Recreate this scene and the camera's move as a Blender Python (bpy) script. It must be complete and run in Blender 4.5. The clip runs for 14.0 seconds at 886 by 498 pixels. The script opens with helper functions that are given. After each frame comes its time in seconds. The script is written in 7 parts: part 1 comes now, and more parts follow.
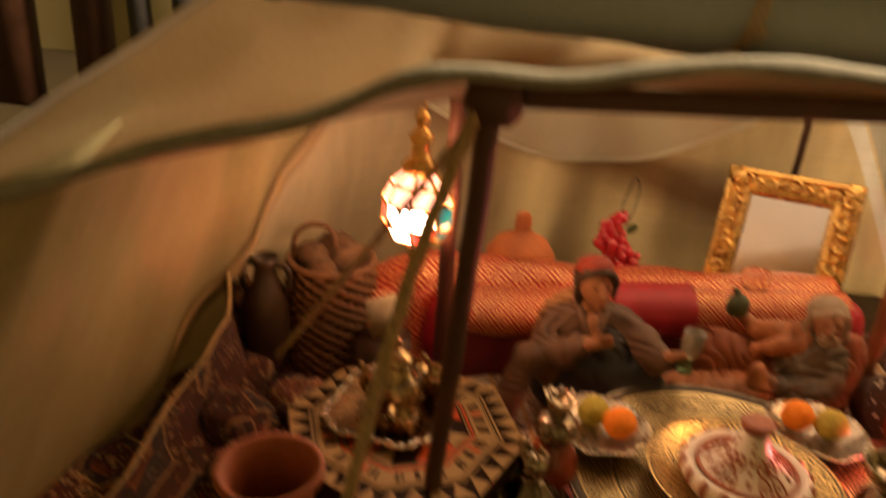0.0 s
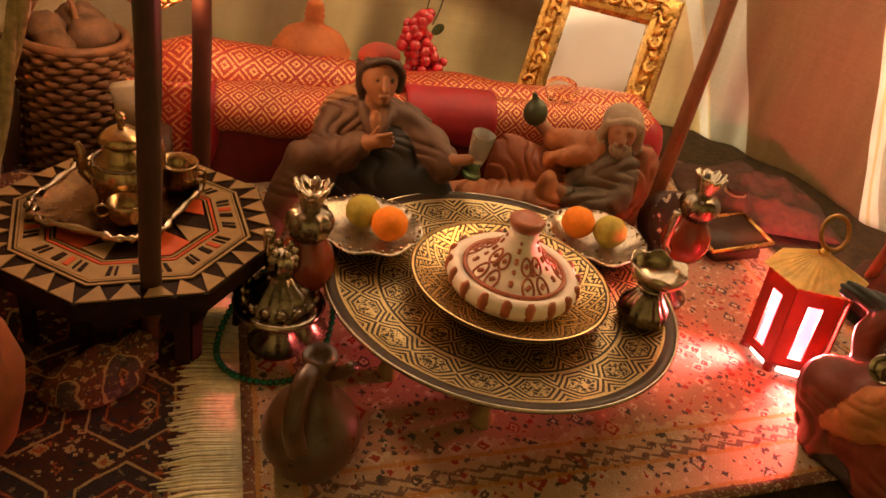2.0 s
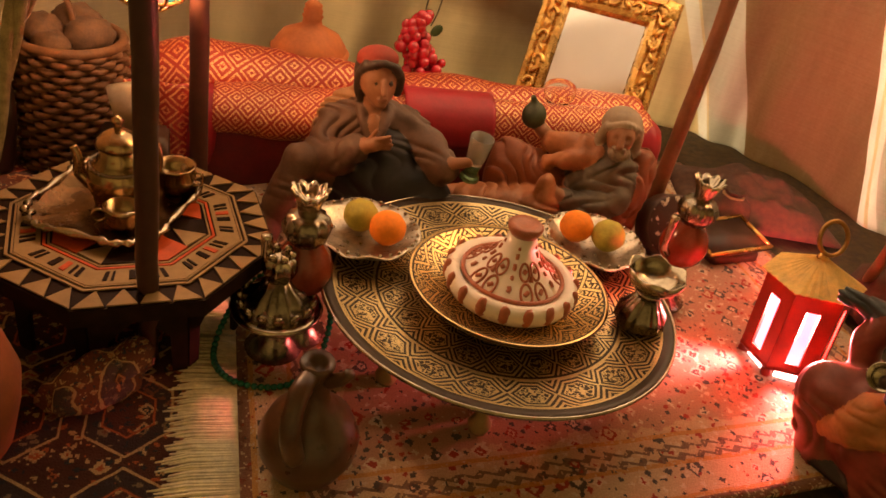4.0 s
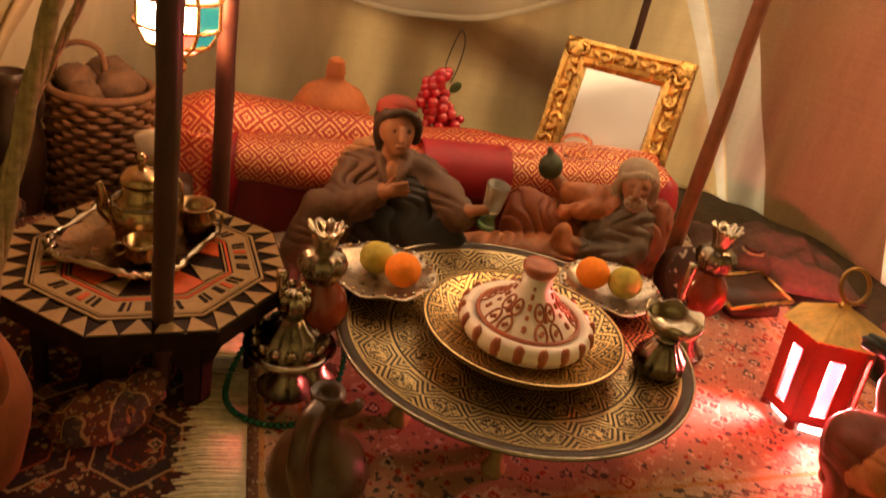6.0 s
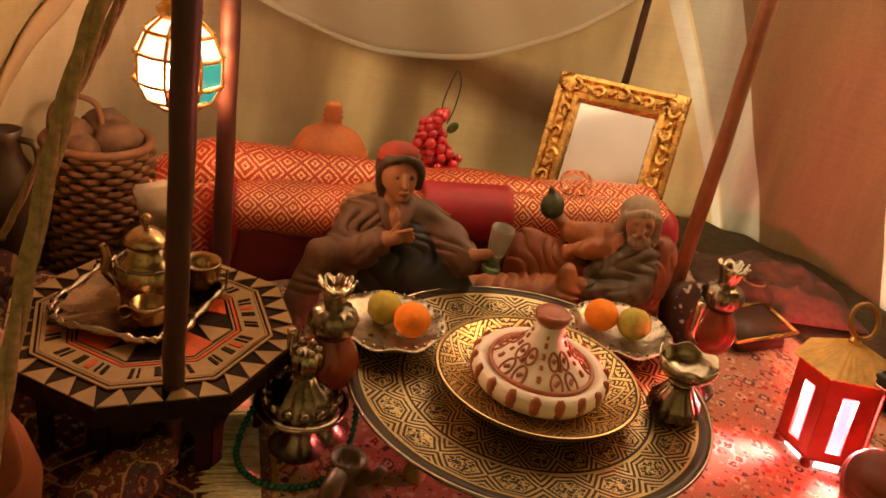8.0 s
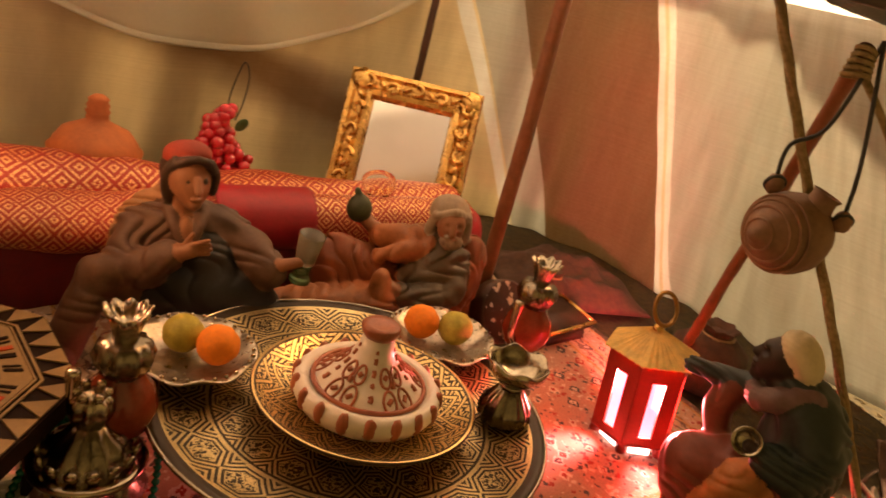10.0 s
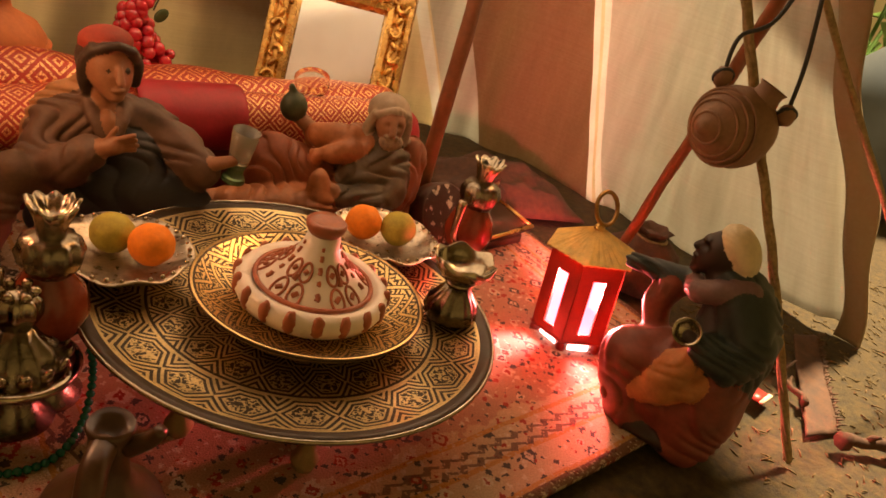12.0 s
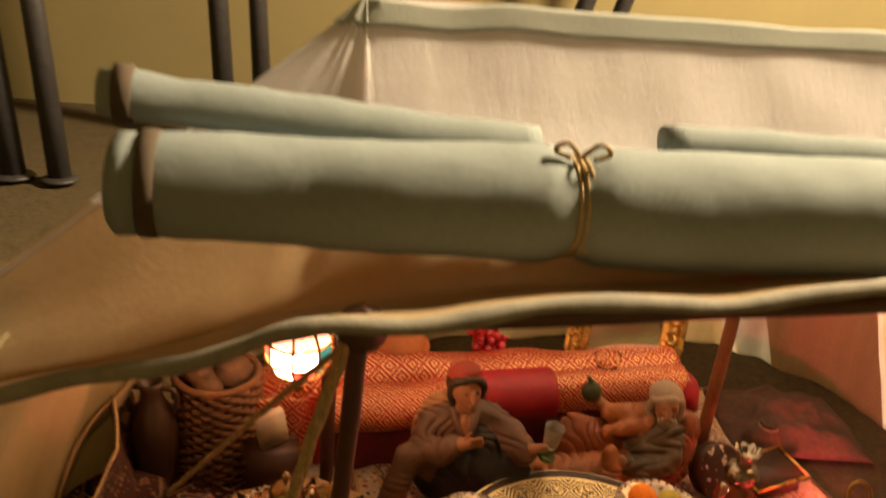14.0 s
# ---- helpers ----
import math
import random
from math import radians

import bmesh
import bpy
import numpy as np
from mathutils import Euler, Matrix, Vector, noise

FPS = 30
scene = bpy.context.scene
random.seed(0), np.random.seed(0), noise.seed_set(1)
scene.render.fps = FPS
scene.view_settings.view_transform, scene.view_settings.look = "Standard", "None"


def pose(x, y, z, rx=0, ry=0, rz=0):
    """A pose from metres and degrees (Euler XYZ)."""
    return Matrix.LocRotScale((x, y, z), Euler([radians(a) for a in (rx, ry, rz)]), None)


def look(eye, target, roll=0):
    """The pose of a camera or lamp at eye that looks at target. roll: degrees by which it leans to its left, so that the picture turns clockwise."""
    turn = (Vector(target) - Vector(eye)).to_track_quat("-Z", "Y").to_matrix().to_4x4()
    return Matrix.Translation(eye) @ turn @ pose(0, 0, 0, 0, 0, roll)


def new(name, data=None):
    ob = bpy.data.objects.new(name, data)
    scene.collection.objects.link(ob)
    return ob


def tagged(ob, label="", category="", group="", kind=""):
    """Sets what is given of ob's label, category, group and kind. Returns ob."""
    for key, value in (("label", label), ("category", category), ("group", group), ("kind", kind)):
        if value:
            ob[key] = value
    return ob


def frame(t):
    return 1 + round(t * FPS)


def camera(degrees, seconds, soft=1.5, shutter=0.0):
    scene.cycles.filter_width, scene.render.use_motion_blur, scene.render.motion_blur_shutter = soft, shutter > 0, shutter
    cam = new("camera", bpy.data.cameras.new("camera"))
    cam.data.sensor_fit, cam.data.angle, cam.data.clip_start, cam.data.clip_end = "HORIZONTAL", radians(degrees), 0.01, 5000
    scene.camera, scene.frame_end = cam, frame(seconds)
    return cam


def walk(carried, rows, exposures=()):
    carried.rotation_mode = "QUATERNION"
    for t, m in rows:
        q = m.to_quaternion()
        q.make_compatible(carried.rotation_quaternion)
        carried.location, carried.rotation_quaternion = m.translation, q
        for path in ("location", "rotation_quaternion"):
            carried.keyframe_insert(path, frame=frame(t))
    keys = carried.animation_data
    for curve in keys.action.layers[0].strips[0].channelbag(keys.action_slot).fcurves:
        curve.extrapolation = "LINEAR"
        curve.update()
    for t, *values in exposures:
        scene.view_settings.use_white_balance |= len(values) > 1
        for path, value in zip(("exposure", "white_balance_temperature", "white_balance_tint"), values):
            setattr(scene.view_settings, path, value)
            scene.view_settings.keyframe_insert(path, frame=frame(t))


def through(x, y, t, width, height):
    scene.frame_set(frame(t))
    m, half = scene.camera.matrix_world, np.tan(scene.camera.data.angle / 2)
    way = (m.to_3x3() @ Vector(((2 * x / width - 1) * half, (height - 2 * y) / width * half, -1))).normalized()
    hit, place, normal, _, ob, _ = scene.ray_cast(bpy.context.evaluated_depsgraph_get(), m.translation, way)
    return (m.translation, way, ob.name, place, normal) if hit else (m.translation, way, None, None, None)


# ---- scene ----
cam = camera(61.0, 14.0, soft=1.6, shutter=0.6)
PATH = [
    (0, (-0.146, -0.425, 0.366), (-0.388, 1.402, -0.409), 4.1),
    (0.2, (-0.134, -0.432, 0.342), (-0.304, 1.388, -0.46), 5.4),
    (0.5, (-0.114, -0.412, 0.35), (-0.222, 1.372, -0.549), 5.6),
    (1, (-0.095, -0.41, 0.321), (-0.036, 1.287, -0.736), 9.5),
    (1.5, (-0.081, -0.384, 0.32), (0.055, 1.302, -0.746), 11.1),
    (2, (-0.079, -0.383, 0.307), (0.092, 1.302, -0.757), 12.1),
    (2.5, (-0.083, -0.38, 0.309), (0.101, 1.306, -0.751), 11.4),
    (3, (-0.078, -0.383, 0.316), (0.109, 1.301, -0.747), 11.5),
    (3.5, (-0.08, -0.379, 0.314), (0.108, 1.303, -0.752), 11.4),
    (3.7, (-0.08, -0.379, 0.313), (0.112, 1.299, -0.758), 12.0),
    (5.8, (-0.077, -0.389, 0.293), (0.053, 1.347, -0.691), 12.9),
    (6, (-0.073, -0.39, 0.294), (0.017, 1.388, -0.617), 11.5),
    (6.5, (-0.075, -0.391, 0.294), (-0.008, 1.406, -0.582), 11.6),
    (7, (-0.074, -0.393, 0.299), (-0.01, 1.407, -0.571), 11.6),
    (7.2, (-0.075, -0.389, 0.305), (-0.014, 1.41, -0.565), 11.2),
    (9.3, (-0.111, -0.364, 0.294), (0.357, 1.419, -0.482), 13.0),
    (9.5, (-0.104, -0.354, 0.287), (0.453, 1.41, -0.473), 14.3),
    (10, (-0.109, -0.339, 0.287), (0.594, 1.384, -0.446), 14.7),
    (10.5, (-0.114, -0.329, 0.287), (0.737, 1.305, -0.492), 14.8),
    (11, (-0.12, -0.331, 0.275), (0.815, 1.241, -0.535), 16.9),
    (11.5, (-0.112, -0.324, 0.275), (0.821, 1.232, -0.568), 17.1),
    (12, (-0.116, -0.331, 0.268), (0.793, 1.224, -0.601), 17.6),
    (12.5, (-0.114, -0.332, 0.276), (0.74, 1.249, -0.602), 15.7),
    (13, (-0.138, -0.358, 0.329), (0.442, 1.358, -0.52), 11.8),
    (13.5, (-0.153, -0.399, 0.402), (0.095, 1.419, -0.394), 6.3),
    (14, (-0.146, -0.431, 0.478), (-0.082, 1.414, -0.29), 5.1),
]
walk(cam, [(t, look(eye, target, roll)) for t, eye, target, roll in PATH], [(0, 0.52), (1.5, 0.82), (7.2, 0.82), (9.5, 0.62), (10.5, 0.64), (11, 0.62), (12.2, 0.62), (13, 0.52), (14, 0.48)])

# ---------------------------------------------------------------- light
world = bpy.data.worlds.new("room_world")
scene.world = world
world.use_nodes = True
world.node_tree.nodes["Background"].inputs[0].default_value = (1.0, 0.72, 0.38, 1)
world.node_tree.nodes["Background"].inputs[1].default_value = 0.05


def lamp(name, kind, m, energy, colour, size=0.1):
    d = bpy.data.lights.new(name, kind)
    d.energy, d.color = energy, colour
    if kind == "AREA":
        d.size = size
    else:
        d.shadow_soft_size = size
    ob = new(name, d)
    ob.matrix_world = m
    return ob


ROOM_LIGHT = lamp("room_light", "AREA", look((1.2, 0.60, 1.60), (0.1, 0.1, 0.1)), 126.0, (1.0, 0.735, 0.43), 0.25)
BULB = lamp("lamp_bulb", "POINT", pose(-0.229, 0.055, 0.191), 0.66, (1.0, 0.45, 0.16), 0.008)
CANDLE = lamp("lantern_bulb", "POINT", pose(0.2130, 0.0270, 0.043), 4.6, (1.0, 0.12, 0.12), 0.008)

# ---------------------------------------------------------------- materials


class Nodes:
    """Short hand for building a node material."""

    def __init__(self, name):
        self.mat = bpy.data.materials.new(name)
        self.mat.use_nodes = True
        self.tree = self.mat.node_tree
        self.bsdf = self.tree.nodes["Principled BSDF"]
        self.out = self.tree.nodes["Material Output"]

    def add(self, kind, **kw):
        n = self.tree.nodes.new(kind)
        for k, v in kw.items():
            if k in n.inputs:
                n.inputs[k].default_value = v
            elif k == "operation":
                n.operation = v
            elif k == "blend_type":
                n.blend_type = v
            elif k == "feature":
                n.feature = v
            elif k == "wave_type":
                n.wave_type = v
            elif k == "data_type":
                n.data_type = v
            elif k == "distance":
                n.distance = v
        return n

    def link(self, a, b):
        self.tree.links.new(a, b)

    def coords(self, scale=1.0, kind="Object"):
        tc = self.add("ShaderNodeTexCoord")
        mp = self.add("ShaderNodeMapping")
        mp.inputs["Scale"].default_value = (scale,) * 3 if isinstance(scale, (int, float)) else scale
        self.link(tc.outputs[kind], mp.inputs["Vector"])
        return mp.outputs["Vector"]

    def noise(self, vec, scale, detail=4.0, rough=0.55):
        n = self.add("ShaderNodeTexNoise")
        n.inputs["Scale"].default_value, n.inputs["Detail"].default_value, n.inputs["Roughness"].default_value = scale, detail, rough
        self.link(vec, n.inputs["Vector"])
        return n.outputs["Fac"]

    def ramp(self, fac, stops, constant=False):
        r = self.add("ShaderNodeValToRGB")
        cr = r.color_ramp
        cr.interpolation = "CONSTANT" if constant else "LINEAR"
        while len(cr.elements) < len(stops):
            cr.elements.new(0.5)
        for e, (p, c) in zip(cr.elements, stops):
            e.position, e.color = p, (*c, 1)
        self.link(fac, r.inputs["Fac"])
        return r.outputs["Color"]

    def math(self, op, a, b=None, c=None):
        n = self.add("ShaderNodeMath", operation=op)
        for i, v in enumerate((a, b, c)):
            if v is None:
                continue
            if isinstance(v, (int, float)):
                n.inputs[i].default_value = v
            else:
                self.link(v, n.inputs[i])
        return n.outputs[0]

    def mix(self, fac, a, b, kind="MIX"):
        n = self.add("ShaderNodeMixRGB", blend_type=kind)
        for sock, v in zip(("Fac", "Color1", "Color2"), (fac, a, b)):
            if isinstance(v, (int, float)):
                n.inputs[sock].default_value = v
            elif isinstance(v, tuple):
                n.inputs[sock].default_value = (*v, 1)
            else:
                self.link(v, n.inputs[sock])
        return n.outputs["Color"]

    def axes(self, vec):
        s = self.add("ShaderNodeSeparateXYZ")
        self.link(vec, s.inputs[0])
        return s.outputs[0], s.outputs[1], s.outputs[2]

    def bump(self, height, strength=0.3, dist=0.001):
        b = self.add("ShaderNodeBump")
        b.inputs["Strength"].default_value, b.inputs["Distance"].default_value = strength, dist
        self.link(height, b.inputs["Height"])
        self.link(b.outputs["Normal"], self.bsdf.inputs["Normal"])

    def base(self, colour):
        if isinstance(colour, tuple):
            self.bsdf.inputs["Base Color"].default_value = (*colour, 1)
        else:
            self.link(colour, self.bsdf.inputs["Base Color"])

    def set(self, rough=0.5, metal=0.0, **kw):
        self.bsdf.inputs["Roughness"].default_value = rough
        self.bsdf.inputs["Metallic"].default_value = metal
        for k, v in kw.items():
            self.bsdf.inputs[k.replace("_", " ")].default_value = v
        return self.mat


def plain(name, colour, rough=0.6, metal=0.0, scale=60.0, vary=0.25, bump=0.25, dist=0.0006, **kw):
    """A surface of one colour with two scales of variation and a fine relief."""
    n = Nodes(name)
    v = n.coords()
    a, b = n.noise(v, scale), n.noise(v, scale * 7, 3)
    dark = tuple(c * (1 - vary) for c in colour)
    light = tuple(min(1, c * (1 + vary)) for c in colour)
    c = n.ramp(a, [(0.3, dark), (0.7, light)])
    c = n.mix(0.25, c, n.ramp(b, [(0.35, dark), (0.65, light)]))
    n.base(c)
    n.bump(n.math("ADD", a, n.math("MULTIPLY", b, 0.5)), bump, dist)
    n.link(n.math("MULTIPLY_ADD", a, 0.25, rough - 0.12), n.bsdf.inputs["Roughness"])
    mat = n.set(rough, metal, **kw)
    return mat


def cloth(name, colour, weave=2600.0, through=0.35, stripes=None, vary=0.15, slant=None, gloss=0.9, gauze=0.0, folds=0.0, panel=None):
    """Woven cotton that lets some light through; stripes: list of (start, end, colour) along the sheet's first uv axis."""
    n = Nodes(name)
    v = n.coords()
    big, fine = n.noise(v, 9, 2), n.noise(v, 260, 3)
    c = n.ramp(big, [(0.3, tuple(x * (1 - vary) for x in colour)), (0.7, colour)])
    uv = n.coords(1.0, "UV")
    ux, uy, _ = n.axes(uv)
    # side panel gets less light; that dimness is painted as a darker colour
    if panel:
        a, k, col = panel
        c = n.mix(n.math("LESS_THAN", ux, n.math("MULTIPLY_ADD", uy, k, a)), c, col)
    # diagonal brown stripe; shade below the swag is painted into its soft edges
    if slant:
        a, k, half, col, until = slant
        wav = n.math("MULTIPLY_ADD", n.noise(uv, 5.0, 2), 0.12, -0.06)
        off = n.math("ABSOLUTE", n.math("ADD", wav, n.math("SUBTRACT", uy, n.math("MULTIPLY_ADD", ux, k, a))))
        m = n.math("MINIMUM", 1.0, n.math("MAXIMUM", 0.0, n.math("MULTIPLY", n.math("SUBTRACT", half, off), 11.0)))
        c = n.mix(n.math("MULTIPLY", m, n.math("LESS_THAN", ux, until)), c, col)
    ux = n.math("MULTIPLY_ADD", uy, 0.09, ux)
    for a, b, col in stripes or ():
        m = n.math("MULTIPLY", n.math("GREATER_THAN", ux, a), n.math("LESS_THAN", ux, b))
        c = n.mix(m, c, col)
    c = n.mix(0.04, c, n.ramp(fine, [(0.3, (0.25, 0.2, 0.15)), (0.7, (0.9, 0.85, 0.75))]))
    # folds: relief below, plus crease shade and thread tone multiplied into the colour
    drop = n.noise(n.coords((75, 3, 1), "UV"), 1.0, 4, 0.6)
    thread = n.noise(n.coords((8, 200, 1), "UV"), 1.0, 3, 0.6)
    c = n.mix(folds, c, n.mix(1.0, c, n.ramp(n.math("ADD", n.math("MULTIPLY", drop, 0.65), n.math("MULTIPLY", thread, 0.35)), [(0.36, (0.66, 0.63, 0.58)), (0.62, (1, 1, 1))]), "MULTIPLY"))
    n.base(c)
    wx = n.add("ShaderNodeTexWave")
    wx.inputs["Scale"].default_value = weave / 4
    n.link(v, wx.inputs["Vector"])
    n.bump(n.math("ADD", n.math("MULTIPLY", wx.outputs["Fac"], 0.04), n.math("ADD", n.math("ADD", big, n.math("MULTIPLY", drop, 2.0 * folds)), n.math("MULTIPLY", fine, 0.25))), 0.4, 0.003)
    n.set(gloss, 0.0)
    tr = n.add("ShaderNodeBsdfTranslucent")
    n.link(c, tr.inputs["Color"])
    mx = n.add("ShaderNodeMixShader")
    mx.inputs[0].default_value = through
    n.link(n.bsdf.outputs[0], mx.inputs[1])
    n.link(tr.outputs[0], mx.inputs[2])
    last = mx.outputs[0]
    if gauze:
        tp = n.add("ShaderNodeBsdfTransparent")
        tp.inputs["Color"].default_value = (1.0, 0.77, 0.51, 1)
        m2 = n.add("ShaderNodeMixShader")
        m2.inputs[0].default_value = gauze
        n.link(last, m2.inputs[1])
        n.link(tp.outputs[0], m2.inputs[2])
        last = m2.outputs[0]
    n.link(last, n.out.inputs["Surface"])
    return n.mat


def engraved(name, gold, dark, start, cell, spokes, edges, star=0.0):
    """Brass with a chased pattern: a ring of strapwork cells filled with curling scrolls, between plain rings."""
    n = Nodes(name)
    v = n.coords()
    x, y, z = n.axes(v)
    r = n.math("SQRT", n.math("ADD", n.math("MULTIPLY", x, x), n.math("MULTIPLY", y, y)))
    turn = n.math("ARCTAN2", y, x)
    w = n.math("MULTIPLY", n.math("SUBTRACT", r, start), 1.0 / cell)
    row = n.math("FLOOR", n.math("ADD", w, 20.0))
    u = n.math("ADD", n.math("MULTIPLY", turn, spokes / 6.28318), n.math("MULTIPLY", row, 0.5))
    fu = n.math("ABSOLUTE", n.math("SUBTRACT", n.math("FRACT", n.math("ADD", u, 50.0)), 0.5))
    fw = n.math("ABSOLUTE", n.math("SUBTRACT", n.math("FRACT", n.math("ADD", w, 20.0)), 0.5))
    hexa = n.math("MAXIMUM", n.math("MULTIPLY", fw, 1.04), n.math("ADD", n.math("MULTIPLY", fw, 0.62), n.math("MULTIPLY", fu, 0.80)))
    strap = n.math("GREATER_THAN", n.math("PINGPONG", n.math("MULTIPLY_ADD", hexa, 9.0, 0.1), 0.5), 0.25)
    wob = n.noise(v, 330, 1.0, 0.4)
    curl = n.math("LESS_THAN", n.math("ABSOLUTE", n.math("SUBTRACT", wob, 0.5)), 0.055)
    spots = n.math("GREATER_THAN", n.noise(v, 480, 1.0, 0.4), 0.62)
    scroll = n.math("MAXIMUM", curl, spots)
    core = n.math("LESS_THAN", hexa, 0.27)
    mask = n.math("ADD", n.math("MULTIPLY", strap, n.math("SUBTRACT", 1.0, core)), n.math("MULTIPLY", scroll, core))
    if star:
        ray = n.math("PINGPONG", n.math("MULTIPLY", turn, star / 6.28318), 0.5)
        zig = n.math("PINGPONG", n.math("MULTIPLY", n.math("ADD", r, n.math("MULTIPLY", ray, 0.022)), 140.0), 0.5)
        mask = n.math("MAXIMUM", n.math("GREATER_THAN", zig, 0.36), n.math("MULTIPLY", mask, n.math("LESS_THAN", zig, 0.24)))
    for a, b, keep in edges:
        inside = n.math("MULTIPLY", n.math("GREATER_THAN", r, a), n.math("LESS_THAN", r, b))
        if keep:
            mask = n.math("MAXIMUM", mask, inside)
        else:
            mask = n.math("MULTIPLY", mask, n.math("SUBTRACT", 1.0, inside))
    wear = n.noise(v, 40, 4)
    fine = n.noise(v, 700, 3)
    shown = n.math("MULTIPLY", mask, n.math("MULTIPLY_ADD", wear, 0.9, n.math("MULTIPLY_ADD", fine, 0.5, 0.15)))
    n.base(n.mix(shown, dark, gold))
    n.link(n.math("MULTIPLY_ADD", n.noise(v, 300, 3), 0.30, 0.20), n.bsdf.inputs["Roughness"])
    n.link(n.math("MULTIPLY_ADD", mask, 0.55, 0.35), n.bsdf.inputs["Metallic"])
    n.bump(n.math("ADD", mask, n.math("MULTIPLY", wear, 0.2)), 0.5, 0.0006)
    return n.set(0.32, 0.85)


def brocade():
    """Red and gold jacquard with nested diamonds."""
    n = Nodes("brocade")
    uv = n.coords((50.0, 50.0, 1.0), "UV")
    x, y, _ = n.axes(uv)
    a = n.math("PINGPONG", x, 0.5)
    b = n.math("PINGPONG", y, 0.5)
    d = n.math("ADD", a, b)
    ringed = n.math("PINGPONG", n.math("MULTIPLY", d, 4.0), 0.5)
    m = n.math("GREATER_THAN", ringed, 0.30)
    th = n.noise(n.coords((900, 900, 1), "UV"), 1.0, 2)
    m = n.math("MULTIPLY", m, n.math("GREATER_THAN", th, 0.45))
    big = n.noise(n.coords(), 25, 3)
    m = n.math("MULTIPLY", m, n.math("MULTIPLY_ADD", big, 0.5, 0.65))
    n.base(n.mix(m, (0.40, 0.030, 0.016), (1.0, 0.60, 0.27)))
    n.link(n.math("MULTIPLY", m, 0.9), n.bsdf.inputs["Metallic"])
    n.bump(n.math("ADD", m, th), 0.8, 0.0009)
    return n.set(0.34, 0.0)


def rug_mat(name, field, motif_a, motif_b, motif_c, cell, border, size, medallion=0.0, heart=None):
    """Machine-woven pile: ringed flowers among small knots over the field, medallion outlines, and striped borders along the four sides."""
    n = Nodes(name)
    if size[0] < 1:
        tc = n.add("ShaderNodeTexCoord")
        mp = n.add("ShaderNodeMapping")
        mp.inputs["Scale"].default_value = (size[0], size[1], 1)
        mp.inputs["Location"].default_value = (-size[0] / 2, -size[1] / 2, 0)
        n.link(tc.outputs["UV"], mp.inputs["Vector"])
        v = mp.outputs["Vector"]
    else:
        v = n.coords()
    x, y, _ = n.axes(v)
    wob = n.noise(v, 55, 3)
    snap = n.add("ShaderNodeVectorMath", operation="SNAP")
    n.link(v, snap.inputs[0])
    snap.inputs[1].default_value = (0.0010, 0.0010, 0.0010)
    v = snap.outputs[0]
    cn = n.add("ShaderNodeTexNoise")
    cn.inputs["Scale"].default_value = cell * 1.6
    n.link(v, cn.inputs["Vector"])
    sc = n.add("ShaderNodeVectorMath", operation="SCALE")
    n.link(cn.outputs["Color"], sc.inputs[0])
    sc.inputs["Scale"].default_value = 0.5 / cell
    vw = n.add("ShaderNodeVectorMath", operation="ADD")
    n.link(v, vw.inputs[0])
    n.link(sc.outputs[0], vw.inputs[1])

    def cells(scale, r, randomness):
        vo = n.add("ShaderNodeTexVoronoi")
        vo.inputs["Scale"].default_value = scale
        vo.inputs["Randomness"].default_value = randomness
        vo.distance = "MANHATTAN"
        n.link(vw.outputs[0], vo.inputs["Vector"])
        return vo.outputs["Distance"], n.axes(vo.outputs["Color"])
    e = n.math("MINIMUM", n.math("SUBTRACT", size[0] / 2, n.math("ABSOLUTE", x)), n.math("SUBTRACT", size[1] / 2, n.math("ABSOLUTE", y)))
    ground = field
    if heart:
        depth, colr = heart
        ground = n.mix(n.math("GREATER_THAN", n.math("MULTIPLY_ADD", n.math("SUBTRACT", wob, 0.5), 0.03, e), depth), field, colr)
    # small knots all over
    d2, (k1, k2, _) = cells(cell * 2.1, 0.3, 0.9)
    knots = n.ramp(k1, [(0.0, motif_c), (0.24, motif_b), (0.48, motif_a), (0.66, motif_c), (0.82, motif_b)], True)
    c = n.mix(n.math("LESS_THAN", d2, n.math("MULTIPLY_ADD", k2, 0.42, 0.22)), ground, knots)
    # ringed flowers
    d1, (r1, r2, _) = cells(cell * 0.72, 0.3, 0.75)
    size_r = n.math("MULTIPLY_ADD", r2, 0.26, 0.26)
    outer = n.ramp(r1, [(0.0, motif_c), (0.4, motif_b), (0.62, motif_c), (0.85, motif_a)], True)
    inner = n.ramp(r1, [(0.0, motif_a), (0.4, motif_c), (0.62, motif_b), (0.85, field)], True)
    c = n.mix(n.math("LESS_THAN", d1, size_r), c, outer)
    c = n.mix(n.math("LESS_THAN", d1, n.math("MULTIPLY", size_r, 0.62)), c, inner)
    c = n.mix(n.math("LESS_THAN", d1, n.math("MULTIPLY", size_r, 0.26)), c, outer)
    if medallion:
        fx = n.math("ABSOLUTE", n.math("SUBTRACT", n.math("FRACT", n.math("ADD", n.math("DIVIDE", x, medallion), 20.25)), 0.5))
        fy = n.math("ABSOLUTE", n.math("SUBTRACT", n.math("FRACT", n.math("ADD", n.math("DIVIDE", y, medallion * 1.25), 20.1)), 0.5))
        hx = n.math("MAXIMUM", fx, n.math("ADD", n.math("MULTIPLY", fx, 0.5), n.math("MULTIPLY", fy, 0.87)))
        hx = n.math("MULTIPLY_ADD", n.math("SUBTRACT", wob, 0.5), 0.05, hx)
        dark = n.mix(0.6, c, motif_b)
        c = n.mix(n.math("MULTIPLY", n.math("LESS_THAN", hx, 0.37), n.math("GREATER_THAN", hx, 0.25)), c, dark)
